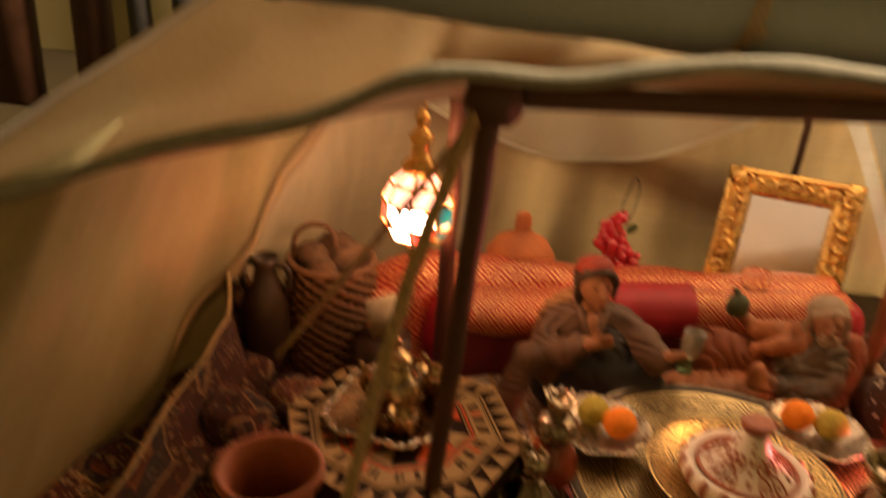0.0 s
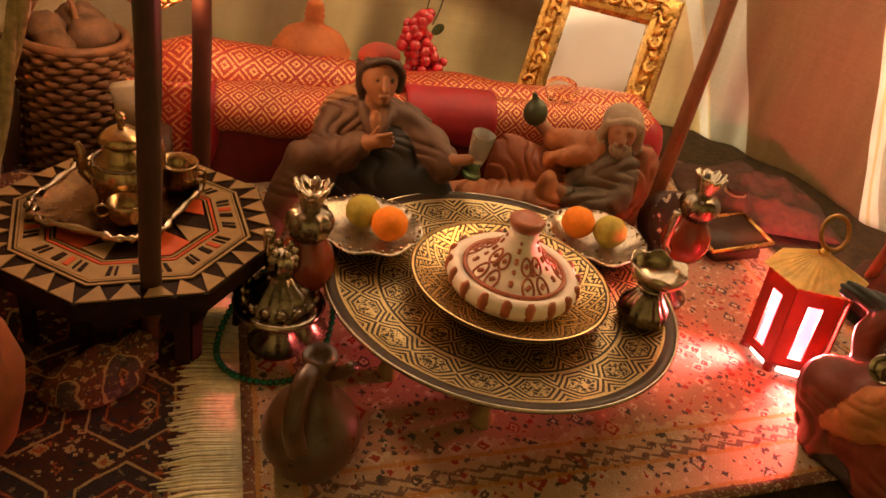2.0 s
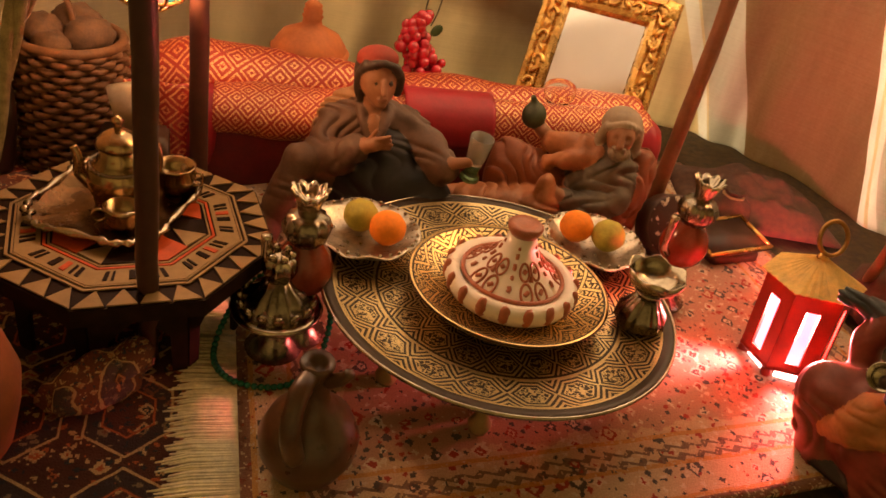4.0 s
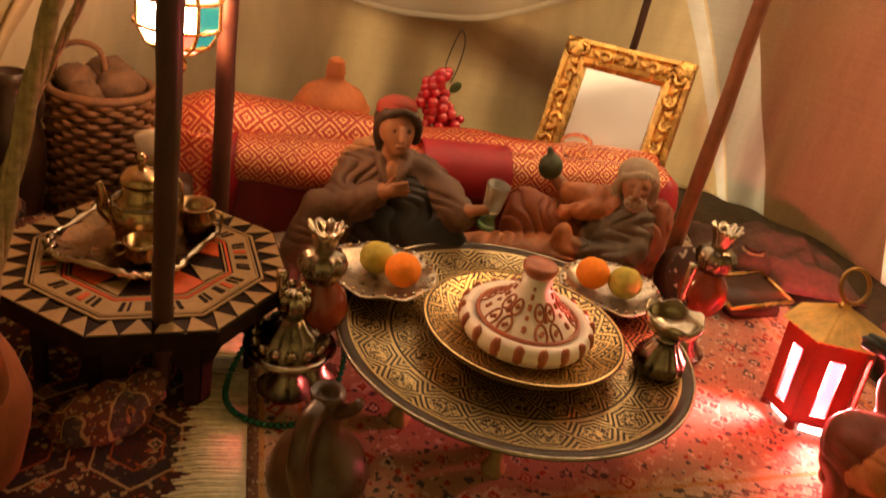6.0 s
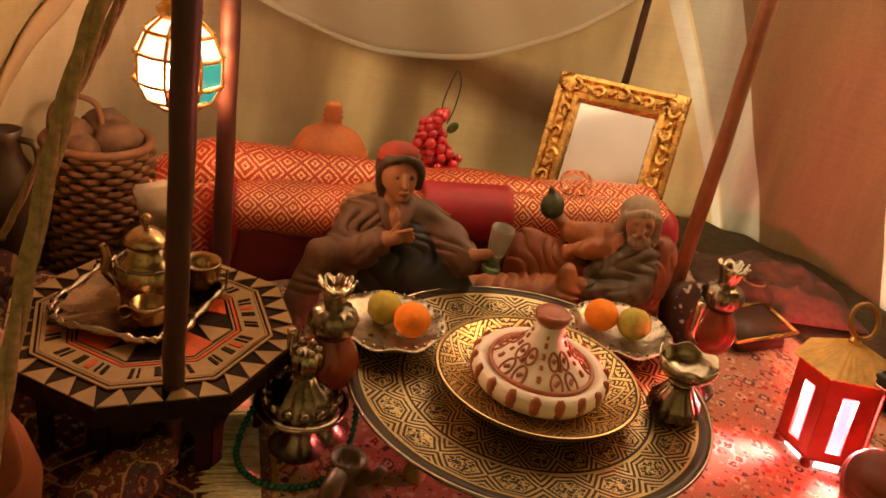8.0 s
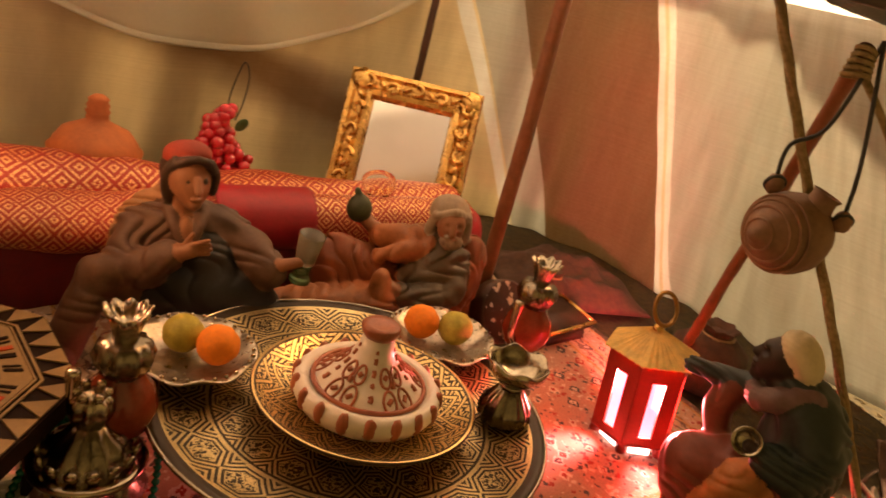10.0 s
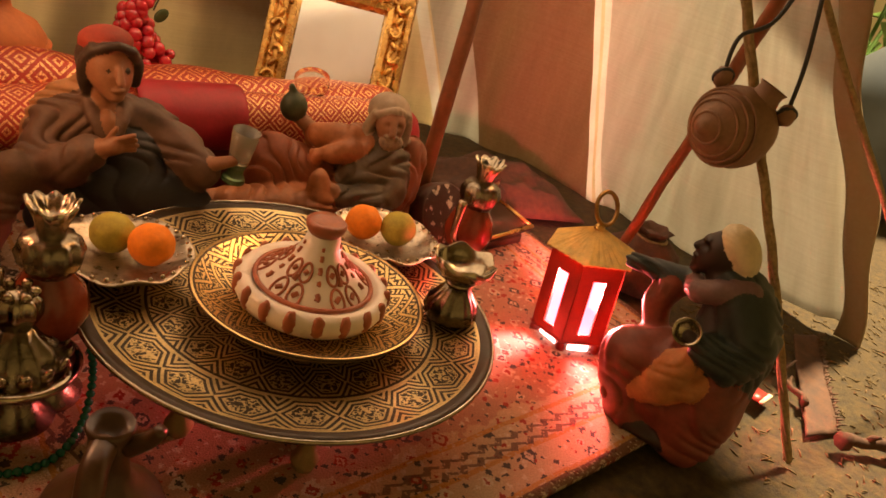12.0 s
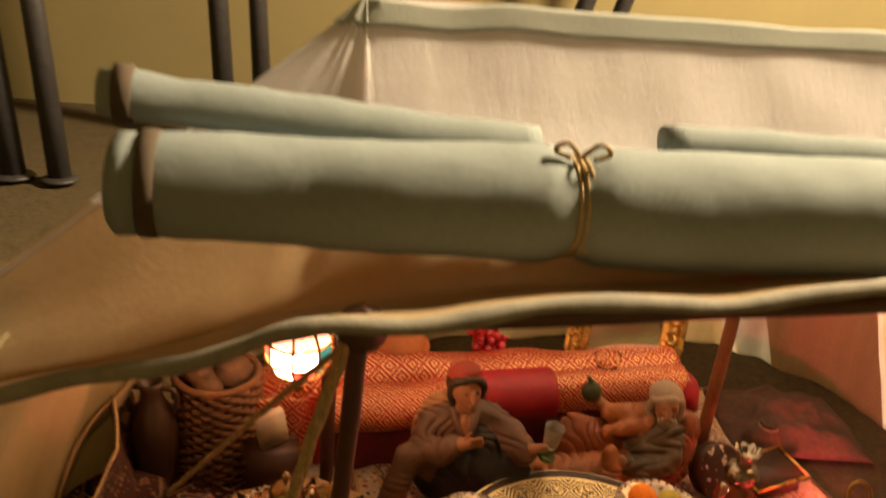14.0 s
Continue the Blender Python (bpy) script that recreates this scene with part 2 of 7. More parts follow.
        c = n.mix(n.math("LESS_THAN", n.math("ABSOLUTE", n.math("SUBTRACT", hx, 0.39)), 0.012), c, motif_c)
        c = n.mix(n.math("LESS_THAN", n.math("ABSOLUTE", n.math("SUBTRACT", hx, 0.23)), 0.010), c, motif_a)
    eb = n.math("ADD", e, n.math("MULTIPLY", n.math("SUBTRACT", wob, 0.5), 0.002))
    s = n.math("ADD", x, y)
    for p, w, colr, zig in border:
        ez = n.math("ADD", eb, n.math("MULTIPLY", n.math("PINGPONG", n.math("MULTIPLY", s, 75.0), 0.5), 2 * zig)) if zig else eb
        m = n.math("MULTIPLY", n.math("GREATER_THAN", ez, p), n.math("LESS_THAN", ez, p + w))
        m = n.math("MULTIPLY", m, n.math("GREATER_THAN", n.noise(v, 420, 2), 0.40))
        c = n.mix(n.math("MULTIPLY", m, 0.85), c, colr)
    fine = n.noise(n.coords(), 1100, 2)
    c = n.mix(0.5, c, n.mix(1.0, c, n.ramp(fine, [(0.3, (0.35, 0.32, 0.3)), (0.7, (1, 1, 1))]), "MULTIPLY"))
    n.base(c)
    n.bump(n.math("ADD", fine, n.math("MULTIPLY", wob, 0.6)), 0.7, 0.0012)
    return n.set(0.95)


M = {}
M["old_brass"] = plain("dull_old_brass", (0.36, 0.20, 0.07), 0.4, 1.0, scale=80, vary=0.35)
M["wood"] = plain("stained_wood", (0.24, 0.085, 0.036), 0.5, scale=30, vary=0.35)
M["dark_wood"] = plain("dark_wood", (0.055, 0.022, 0.012), 0.5, scale=30, vary=0.35)
M["stick"] = plain("bark_stick", (0.26, 0.165, 0.085), 0.8, scale=40, vary=0.4, bump=0.6)
M["tea_silver"] = plain("yellowed_silver", (0.42, 0.30, 0.16), 0.20, 1.0, scale=50, vary=0.4, bump=0.4)
M["tray_brass"] = plain("brown_tarnished_brass", (0.17, 0.095, 0.042), 0.26, 1.0, scale=70, vary=0.4, bump=0.4)
M["silver"] = plain("tarnished_silver", (0.44, 0.375, 0.28), 0.19, 1.0, scale=50, vary=0.5, bump=0.35)
M["silver_dark"] = plain("blackened_silver", (0.24, 0.20, 0.15), 0.24, 1.0, scale=70, vary=0.45, bump=0.5)
M["chased_silver"] = plain("embossed_silver", (0.50, 0.42, 0.33), 0.30, 1.0, scale=260, vary=0.4, bump=0.45, dist=0.0008)
M["strap"] = plain("dark_strap", (0.06, 0.042, 0.026), 0.9, scale=150, vary=0.3)
M["brass"] = plain("brass", (0.80, 0.50, 0.16), 0.26, 1.0, scale=50, vary=0.2)
M["gold"] = plain("gilt_plaster", (0.82, 0.43, 0.13), 0.26, 0.85, scale=70, vary=0.5, bump=0.5, dist=0.001)
M["chased_tray"] = engraved("chased_tray", (0.86, 0.66, 0.32), (0.045, 0.026, 0.012), 0.0780, 0.0235, 20, [(0.1015, 0.1030, 1), (0.1030, 0.2, 0), (0.0770, 0.0785, 1), (0.0755, 0.0770, 0)])
M["chased_plate"] = engraved("chased_plate", (0.95, 0.66, 0.28), (0.06, 0.032, 0.012), 0.0345, 0.0200, 14, [(0.0592, 0.0606, 1), (0.0580, 0.0592, 0), (0.0606, 0.2, 0)], star=12.0)
M["glaze"] = plain("white_glaze", (0.84, 0.77, 0.72), 0.3, scale=30, vary=0.08, bump=0.15)
M["glaze_brown"] = plain("brown_glaze", (0.36, 0.11, 0.055), 0.32, scale=60, vary=0.35, bump=0.1)
M["terracotta"] = plain("terracotta", (0.45, 0.14, 0.042), 0.75, scale=45, vary=0.25)
M["black_clay"] = plain("smoke_black_clay", (0.030, 0.016, 0.009), 0.35, scale=45, vary=0.45)
M["vase_clay"] = plain("red_vase_clay", (0.27, 0.070, 0.020), 0.7, scale=45, vary=0.3)
M["terracotta_dark"] = plain("smoked_clay", (0.080, 0.038, 0.017), 0.30, scale=45, vary=0.45)
M["brocade"] = brocade()
M["red_satin"] = plain("red_satin", (0.32, 0.008, 0.018), 0.5, scale=60, vary=0.25)
M["dark_red"] = plain("dark_red_velvet", (0.14, 0.008, 0.008), 0.8, scale=60, vary=0.3)
M["canvas"] = cloth("tent_canvas", (0.86, 0.83, 0.68), through=0.65)
M["canvas_roof"] = cloth("roof_canvas", (0.84, 0.85, 0.93), through=0.72, gloss=0.40, gauze=0.22)
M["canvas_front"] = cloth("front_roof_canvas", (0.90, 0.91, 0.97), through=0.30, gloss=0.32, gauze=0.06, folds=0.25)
M["roll_canvas"] = cloth("grey_roll_canvas", (0.225, 0.275, 0.285), through=0.12)
M["ridge_canvas"] = cloth("ridge_canvas", (0.46, 0.50, 0.47), through=0.2)
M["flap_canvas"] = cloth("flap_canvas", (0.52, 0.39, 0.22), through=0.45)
M["edge_cloth"] = cloth("edge_cloth", (0.36, 0.28, 0.16), through=0.15)
M["hem"] = plain("canvas_hem", (0.21, 0.20, 0.165), 0.9, scale=80, vary=0.25, bump=0.5)
M["rope"] = plain("jute_twine", (0.36, 0.26, 0.13), 0.95, scale=300, vary=0.4, bump=0.9, dist=0.001)
M["black_cord"] = plain("black_iron", (0.03, 0.028, 0.03), 0.5, scale=100, vary=0.3)
M["wicker"] = plain("wicker", (0.14, 0.060, 0.021), 0.7, scale=150, vary=0.4, bump=0.6)
M["orange"] = plain("orange_peel", (0.95, 0.26, 0.012), 0.75, scale=400, vary=0.15, bump=0.6, dist=0.0008)
M["green_fruit"] = plain("green_fruit", (0.42, 0.36, 0.05), 0.7, scale=90, vary=0.3, bump=0.3)
M["skin"] = plain("painted_skin", (0.27, 0.115, 0.055), 0.5, scale=80, vary=0.2)
M["skin_dark"] = plain("dark_paint", (0.030, 0.015, 0.011), 0.5, scale=80, vary=0.3)
M["hair"] = plain("dark_hair_paint", (0.04, 0.022, 0.014), 0.5, scale=200, vary=0.4, bump=0.6)
M["cap"] = plain("red_cap_paint", (0.27, 0.032, 0.016), 0.7, scale=90, vary=0.25)
M["tunic"] = plain("mauve_grey_paint", (0.110, 0.058, 0.038), 0.6, scale=50, vary=0.3, bump=0.4)
M["trousers"] = plain("brown_paint", (0.13, 0.065, 0.032), 0.6, scale=50, vary=0.4)
M["rust_orange"] = plain("faded_orange_paint", (0.31, 0.105, 0.035), 0.55, scale=50, vary=0.35)
# near-black colour that paints in the shadow over the seated figurine's lap
M["lap_shade"] = plain("lap_shade_paint", (0.016, 0.014, 0.016), 0.55, scale=50, vary=0.4)
M["robe"] = plain("orange_brown_paint", (0.21, 0.055, 0.019), 0.55, scale=50, vary=0.35)
M["olive"] = plain("olive_paint", (0.085, 0.058, 0.032), 0.55, scale=50, vary=0.4)
M["beard"] = plain("grey_beard_paint", (0.27, 0.20, 0.14), 0.7, scale=300, vary=0.4, bump=0.6)
M["white_cloth"] = plain("white_paint_cloth", (0.32, 0.235, 0.165), 0.7, scale=60, vary=0.2)
M["white_turban"] = plain("white_turban_paint", (0.70, 0.58, 0.38), 0.6, scale=60, vary=0.15)
M["mauve"] = plain("mauve_paint", (0.15, 0.085, 0.08), 0.55, scale=50, vary=0.3)
M["rust"] = plain("rust_paint", (0.17, 0.036, 0.018), 0.5, scale=50, vary=0.35)
M["cloak"] = plain("dark_teal_paint", (0.022, 0.032, 0.030), 0.55, scale=50, vary=0.4)
M["bag"] = plain("ochre_bag_paint", (0.42, 0.16, 0.045), 0.6, scale=50, vary=0.3)
M["shawl"] = plain("tan_shawl_paint", (0.34, 0.17, 0.075), 0.6, scale=60, vary=0.25, bump=0.4)
M["fringe"] = plain("cream_wool", (0.82, 0.73, 0.52), 0.95, scale=200, vary=0.25, bump=0.6)
M["paper"] = plain("parchment", (0.60, 0.47, 0.30), 0.8, scale=80, vary=0.15)
M["red_enamel"] = plain("red_enamel", (0.27, 0.022, 0.013), 0.4, scale=60, vary=0.2)
M["yellow_roof"] = plain("yellow_parchment", (0.75, 0.48, 0.13), 0.55, scale=120, vary=0.25, bump=0.4)
M["figure_green"] = plain("dark_green_paint", (0.045, 0.06, 0.025), 0.5, scale=80, vary=0.4)
M["pole_wood"] = plain("maroon_stained_wood", (0.065, 0.018, 0.010), 0.65, scale=30, vary=0.35)
M["leaf_green"] = plain("green_leaf_paint", (0.05, 0.09, 0.025), 0.5, scale=80, vary=0.3)
M["ivory"] = plain("ivory_inlay", (0.29, 0.195, 0.092), 0.6, scale=150, vary=0.15, Specular_IOR_Level=0.12)
M["ebony"] = plain("ebony_inlay", (0.020, 0.010, 0.007), 0.6, scale=150, vary=0.4, Specular_IOR_Level=0.06)
M["padauk"] = plain("red_wood_inlay", (0.46, 0.075, 0.02), 0.5, scale=120, vary=0.25, Specular_IOR_Level=0.15)
M["bread"] = plain("dark_bread", (0.10, 0.05, 0.022), 0.85, scale=120, vary=0.5, bump=0.7)
M["sand"] = plain("sandy_base", (0.056, 0.038, 0.013), 0.95, scale=150, vary=0.65, bump=0.8, dist=0.0014)
M["straw"] = plain("dry_moss", (0.120, 0.080, 0.028), 0.95, scale=90, vary=0.4, bump=0.8)
M["wall_paint"] = plain("room_wall_paint", (0.27, 0.225, 0.105), 0.9, scale=6, vary=0.06, bump=0.1)
M["rug_cream"] = rug_mat("rug_cream", (0.56, 0.42, 0.27), (0.36, 0.055, 0.04), (0.085, 0.075, 0.075), (0.64, 0.54, 0.40), 92.0,
                         [(0.000, 0.006, (0.20, 0.07, 0.05), 0), (0.006, 0.003, (0.52, 0.27, 0.07), 0), (0.028, 0.0032, (0.52, 0.27, 0.07), 0), (0.0335, 0.003, (0.15, 0.09, 0.07), 0.0035),
                          (0.0405, 0.003, (0.15, 0.09, 0.07), 0.0035), (0.048, 0.003, (0.52, 0.27, 0.07), 0)], (0.468, 0.40), heart=(0.056, (0.46, 0.27, 0.19)))
M["rug_dark"] = rug_mat("rug_dark", (0.075, 0.018, 0.014), (0.40, 0.10, 0.035), (0.016, 0.022, 0.036), (0.52, 0.34, 0.16), 105.0,
                        [(0.004, 0.003, (0.40, 0.22, 0.10), 0), (0.02, 0.003, (0.40, 0.14, 0.06), 0)], (0.33, 0.46), 0.052)
M["carpet_dark"] = rug_mat("hung_carpet_pile", (0.060, 0.018, 0.013), (0.20, 0.060, 0.026), (0.020, 0.022, 0.028), (0.23, 0.135, 0.060), 100.0, [], (9, 9), 0.07)
M["clay_brown"] = plain("brown_clay", (0.25, 0.13, 0.07), 0.6, scale=45, vary=0.3)
M["grey_glaze"] = plain("grey_glaze", (0.10, 0.125, 0.15), 0.4, scale=10, vary=0.1)


def glass(name, colour, rough=0.03, ior=1.45):
    n = Nodes(name)
    n.base(colour)
    n.bsdf.inputs["Transmission Weight"].default_value = 1.0
    n.bsdf.inputs["IOR"].default_value = ior
    return n.set(rough)


def glow(name, colour, strength):
    n = Nodes(name)
    n.base(colour)
    n.bsdf.inputs["Emission Color"].default_value = (*colour, 1)
    n.bsdf.inputs["Emission Strength"].default_value = strength
    return n.set(0.4)


M["clear_glass"] = plain("hazy_glass", (0.86, 0.78, 0.64), 0.18, scale=60, vary=0.06, bump=0.05, Transmission_Weight=0.85)
M["green_glass"] = plain("pale_green_glass", (0.20, 0.30, 0.16), 0.15, scale=60, vary=0.2, bump=0.05, Transmission_Weight=0.7)
M["bowl_glass"] = glass("thin_clear_glass", (0.95, 0.90, 0.82), 0.06, 1.25)
M["red_glass"] = plain("red_glass", (0.62, 0.016, 0.04), 0.13, scale=60, vary=0.2, bump=0.05, Transmission_Weight=0.2, Coat_Weight=1.0, Coat_Roughness=0.03)
M["green_bead"] = plain("green_bead_glass", (0.01, 0.13, 0.075), 0.12, scale=60, vary=0.3, bump=0.02)
M["glaze_red"] = plain("red_brown_glass", (0.20, 0.035, 0.015), 0.12, scale=60, vary=0.3, bump=0.05)
M["mirror_glass"] = plain("mirror_glass", (0.92, 0.90, 0.84), 0.12, 1.0, scale=14, vary=0.05, bump=0.02)
M["pane_white"] = glow("lit_pane_white", (1.0, 0.72, 0.58), 28.0)
M["pane_red"] = glow("lit_pane_red", (1.0, 0.07, 0.04), 3.0)
M["pane_teal"] = glow("lit_pane_teal", (0.01, 0.30, 0.28), 0.55)
M["pane_amber"] = glow("lit_pane_amber", (1.0, 0.36, 0.22), 3.0)


def lit_glass(name, colour, strength, clear):
    """A tinted pane that glows from the bulb behind it and lets the bulb be seen."""
    n = Nodes(name)
    n.base(colour)
    n.bsdf.inputs["Emission Color"].default_value = (*colour, 1)
    n.bsdf.inputs["Emission Strength"].default_value = strength
    n.set(0.3)
    tp = n.add("ShaderNodeBsdfTransparent")
    tp.inputs["Color"].default_value = (1.0, 0.62, 0.66, 1)
    mx = n.add("ShaderNodeMixShader")
    mx.inputs[0].default_value = clear
    n.link(n.bsdf.outputs[0], mx.inputs[1])
    n.link(tp.outputs[0], mx.inputs[2])
    n.link(mx.outputs[0], n.out.inputs["Surface"])
    return n.mat


M["pane_pink"] = lit_glass("lit_pane_pink", (1.0, 0.20, 0.30), 4.2, 0.45)
M["pane_faint"] = lit_glass("lit_pane_faint", (1.0, 0.13, 0.2), 0.5, 0.45)
M["pane_pinkmid"] = lit_glass("lit_pane_pink_mid", (1.0, 0.20, 0.28), 3.2, 0.40)
M["pane_solid"] = glow("lit_pane_solid", (1.0, 0.13, 0.2), 0.5)
M["bulb_white"] = glow("bulb_white", (1.0, 0.66, 0.60), 30.0)
M["pane_base"] = glow("lit_base_white", (1.0, 0.58, 0.54), 5.0)

# ---------------------------------------------------------------- mesh helpers


def finish(name, bm, mats, parent=None, label="", smooth=True):
    me = bpy.data.meshes.new(name)
    bmesh.ops.recalc_face_normals(bm, faces=bm.faces[:])
    for f in bm.faces:
        f.smooth = smooth
    bm.to_mesh(me)
    bm.free()
    for m in mats if isinstance(mats, (list, tuple)) else [mats]:
        me.materials.append(M[m] if isinstance(m, str) else m)
    ob = new(name, me)
    if parent is not None:
        ob.parent = parent
    if label:
        ob["label"] = label
    return ob


def part(name, bm, material, parent, label="", smooth=True):
    return finish(name, bm, material, parent, label, smooth)


def thing(name, m, label, category, group="", kind=""):
    ob = new(name)
    ob.empty_display_size = 0.01
    ob.matrix_world = m
    return tagged(ob, label, category, group, kind)


def lathe(prof, n=40, bm=None, m=None, wave=None, slot=0):
    """A turned body from (radius, height) pairs; wave(angle, r, z) may change the radius and height."""
    bm = bm or bmesh.new()
    m = m or Matrix()
    rows = []
    for r, z in prof:
        if r < 1e-6:
            rows.append([bm.verts.new(m @ Vector((0, 0, z)))])
            continue
        row = []
        for i in range(n):
            a = 2 * math.pi * i / n
            rr, zz = wave(a, r, z) if wave else (r, z)
            row.append(bm.verts.new(m @ Vector((rr * math.cos(a), rr * math.sin(a), zz))))
        rows.append(row)
    for p, q in zip(rows, rows[1:]):
        for i in range(n):
            j = (i + 1) % n
            if len(p) == 1 and len(q) == 1:
                continue
            if len(p) == 1:
                f = bm.faces.new((p[0], q[j], q[i]))
            elif len(q) == 1:
                f = bm.faces.new((p[i], p[j], q[0]))
            else:
                f = bm.faces.new((p[i], p[j], q[j], q[i]))
            f.material_index = slot
    return bm


def tube(pts, radii, n=8, bm=None, slot=0, closed=False, caps=True, flat=1.0):
    """A round rod along points, with one radius or one for each point."""
    bm = bm or bmesh.new()
    pts = [Vector(p) for p in pts]
    k = len(pts)
    radii = [radii] * k if isinstance(radii, (int, float)) else radii
    rows, side = [], None
    for i, p in enumerate(pts):
        a = pts[(i - 1) % k] if closed or i > 0 else p
        b = pts[(i + 1) % k] if closed or i < k - 1 else p
        d = (b - a).normalized()
        if side is None:
            side = d.orthogonal().normalized()
        side = (side - d * side.dot(d)).normalized()
        up = d.cross(side)
        rows.append([bm.verts.new(p + radii[i] * (math.cos(2 * math.pi * j / n) * side + flat * math.sin(2 * math.pi * j / n) * up)) for j in range(n)])
    for i in range(k if closed else k - 1):
        p, q = rows[i], rows[(i + 1) % k]
        for j in range(n):
            bm.faces.new((p[j], p[(j + 1) % n], q[(j + 1) % n], q[j])).material_index = slot
    if caps and not closed:
        bm.faces.new(rows[0][::-1]).material_index = slot
        bm.faces.new(rows[-1]).material_index = slot
    return bm


def blob(c, r, rot=(0, 0, 0), bm=None, slot=0, n=16, lump=0.0, freq=60.0):
    """An ellipsoid, with an uneven surface when lump is given."""
    bm = bm or bmesh.new()
    m = pose(*c, *rot)
    r = (r,) * 3 if isinstance(r, (int, float)) else r
    res = bmesh.ops.create_uvsphere(bm, u_segments=n, v_segments=max(6, n * 2 // 3), radius=1.0)
    for v in res["verts"]:
        k = 1.0
        if lump:
            k += lump * noise.noise(Vector(v.co) * 2.2 + Vector(c) * freq)
        v.co = m @ Vector((v.co.x * r[0] * k, v.co.y * r[1] * k, v.co.z * r[2] * k))
    for v in res["verts"]:
        for f in v.link_faces:
            f.material_index = slot
    return bm


def box(sx, sy, sz, m=None, bm=None, bevel=0.0, slot=0):
    bm = bm or bmesh.new()
    res = bmesh.ops.create_cube(bm, size=1.0)
    vs = res["verts"]
    m = m or Matrix()
    for v in vs:
        v.co = m @ Vector((v.co.x * sx, v.co.y * sy, v.co.z * sz))
    for f in {f for v in vs for f in v.link_faces}:
        f.material_index = slot
    if bevel:
        bmesh.ops.bevel(bm, geom=list({e for v in vs for e in v.link_edges}), offset=bevel, segments=2, affect="EDGES")
    return bm


def sheet(fn, nu, nv, bm=None, slot=0):
    """A grid surface from fn(u, v), with uv coordinates in metres-free 0..1."""
    bm = bm or bmesh.new()
    uvl = bm.loops.layers.uv.verify()
    g = [[bm.verts.new(fn(i / nu, j / nv)) for j in range(nv + 1)] for i in range(nu + 1)]
    for i in range(nu):
        for j in range(nv):
            f = bm.faces.new((g[i][j], g[i + 1][j], g[i + 1][j + 1], g[i][j + 1]))
            f.material_index = slot
            for l, (a, b) in zip(f.loops, ((i, j), (i + 1, j), (i + 1, j + 1), (i, j + 1))):
                l[uvl].uv = (a / nu, b / nv)
    return bm


def thick(ob, t):
    md = ob.modifiers.new("thickness", "SOLIDIFY")
    md.thickness, md.offset = t, 0.0
    return ob


def spline(pts, n=10):
    """Points along a smooth line through the given ones."""
    pts = [Vector(p) for p in pts]
    out = []
    for i in range(len(pts) - 1):
        p0, p1, p2, p3 = pts[max(i - 1, 0)], pts[i], pts[i + 1], pts[min(i + 2, len(pts) - 1)]
        for k in range(n):
            t = k / n
            out.append(0.5 * (2 * p1 + (p2 - p0) * t + (2 * p0 - 5 * p1 + 4 * p2 - p3) * t * t + (3 * p1 - p0 - 3 * p2 + p3) * t ** 3))
    return out + [pts[-1]]


def ring(c, r, tubr, axis=(0, 0, 1), n=28, bm=None, slot=0, k=8):
    q = Vector((0, 0, 1)).rotation_difference(Vector(axis))
    return tube([Vector(c) + q @ Vector((r * math.cos(a), r * math.sin(a), 0)) for a in [2 * math.pi * i / n for i in range(n)]], tubr, k, bm, slot, closed=True)

# ---------------------------------------------------------------- the setting
YAW = 12.0


def tent(u, v, z=0.0):
    """From the tent's own plan (u along the bench, v towards the back) to the world."""
    return pose(0, 0, 0, 0, 0, YAW) @ Vector((u, v, z))


def terrain(x, y):
    return -0.004 + 0.004 * noise.noise(Vector((x * 6, y * 6, 0))) + 0.002 * noise.noise(Vector((x * 25, y * 25, 3)))


bm = sheet(lambda u, v: Vector(((u - 0.5) * 4, (v - 0.5) * 4, terrain((u - 0.5) * 4, (v - 0.5) * 4))), 160, 160)
tagged(finish("ground", bm, "sand"), "sandy yellow-brown model base strewn with straw", "ground", kind="structure")

for nm, (cx, cy, sx, sy) in {"wall_north": (0, 1.55, 4, 0.05), "wall_south": (0, -2.0, 4, 0.05), "wall_west": (-2.0, -0.2, 0.05, 3.6), "wall_east": (2.0, -0.2, 0.05, 3.6)}.items():
    tagged(finish(nm, box(sx, sy, 2.4, pose(cx, cy, 1.19)), "wall_paint", smooth=False), "plain cream-painted room wall", "wall", kind="structure")
tagged(finish("ceiling", box(4.1, 3.7, 0.05, pose(0, -0.2, 2.42)), "wall_paint", smooth=False), "plain cream-painted room ceiling", "ceiling", kind="structure")

# rugs
def rug(name, m, size, mat, label, fringe_side=0, skew=0.0):
    t = thing(name, m, label, "rug")

    def surf(u, v):
        x, y = (u - 0.5) * size[0], (v - 0.5) * size[1] + skew * (u - 0.5) * size[0]
        return Vector((x, y, 0.003 + 0.0012 * noise.noise(Vector((x * 18, y * 18, 1)))))
    thick(part("woven_cloth", sheet(surf, 60, 50), mat, t), 0.003)
    if fringe_side:
        rnd = random.Random(5)
        b = bmesh.new()
        k = int(size[1] / 0.00105)
        for i in range(k):
            y = -size[1] / 2 + (i + rnd.random()) * size[1] / k + skew * fringe_side * size[0] / 2
            x0 = fringe_side * size[0] / 2
            L = rnd.uniform(0.042, 0.050)
            dy = rnd.uniform(-0.0025, 0.0025) + 0.004 * noise.noise(Vector((y * 90, 0, 2)))
            tube([(x0, y, 0.0035), (x0 + fringe_side * L * 0.5, y + dy * 0.3, 0.0042 + rnd.random() * 0.0015), (x0 + fringe_side * L, y + dy, 0.001 + rnd.random() * 0.0015)], [0.0010, 0.0009, 0.0005], 4, b)
        part("fringe", b, "fringe", t, "long cream wool fringe")["kind"] = "stuff"
    return t


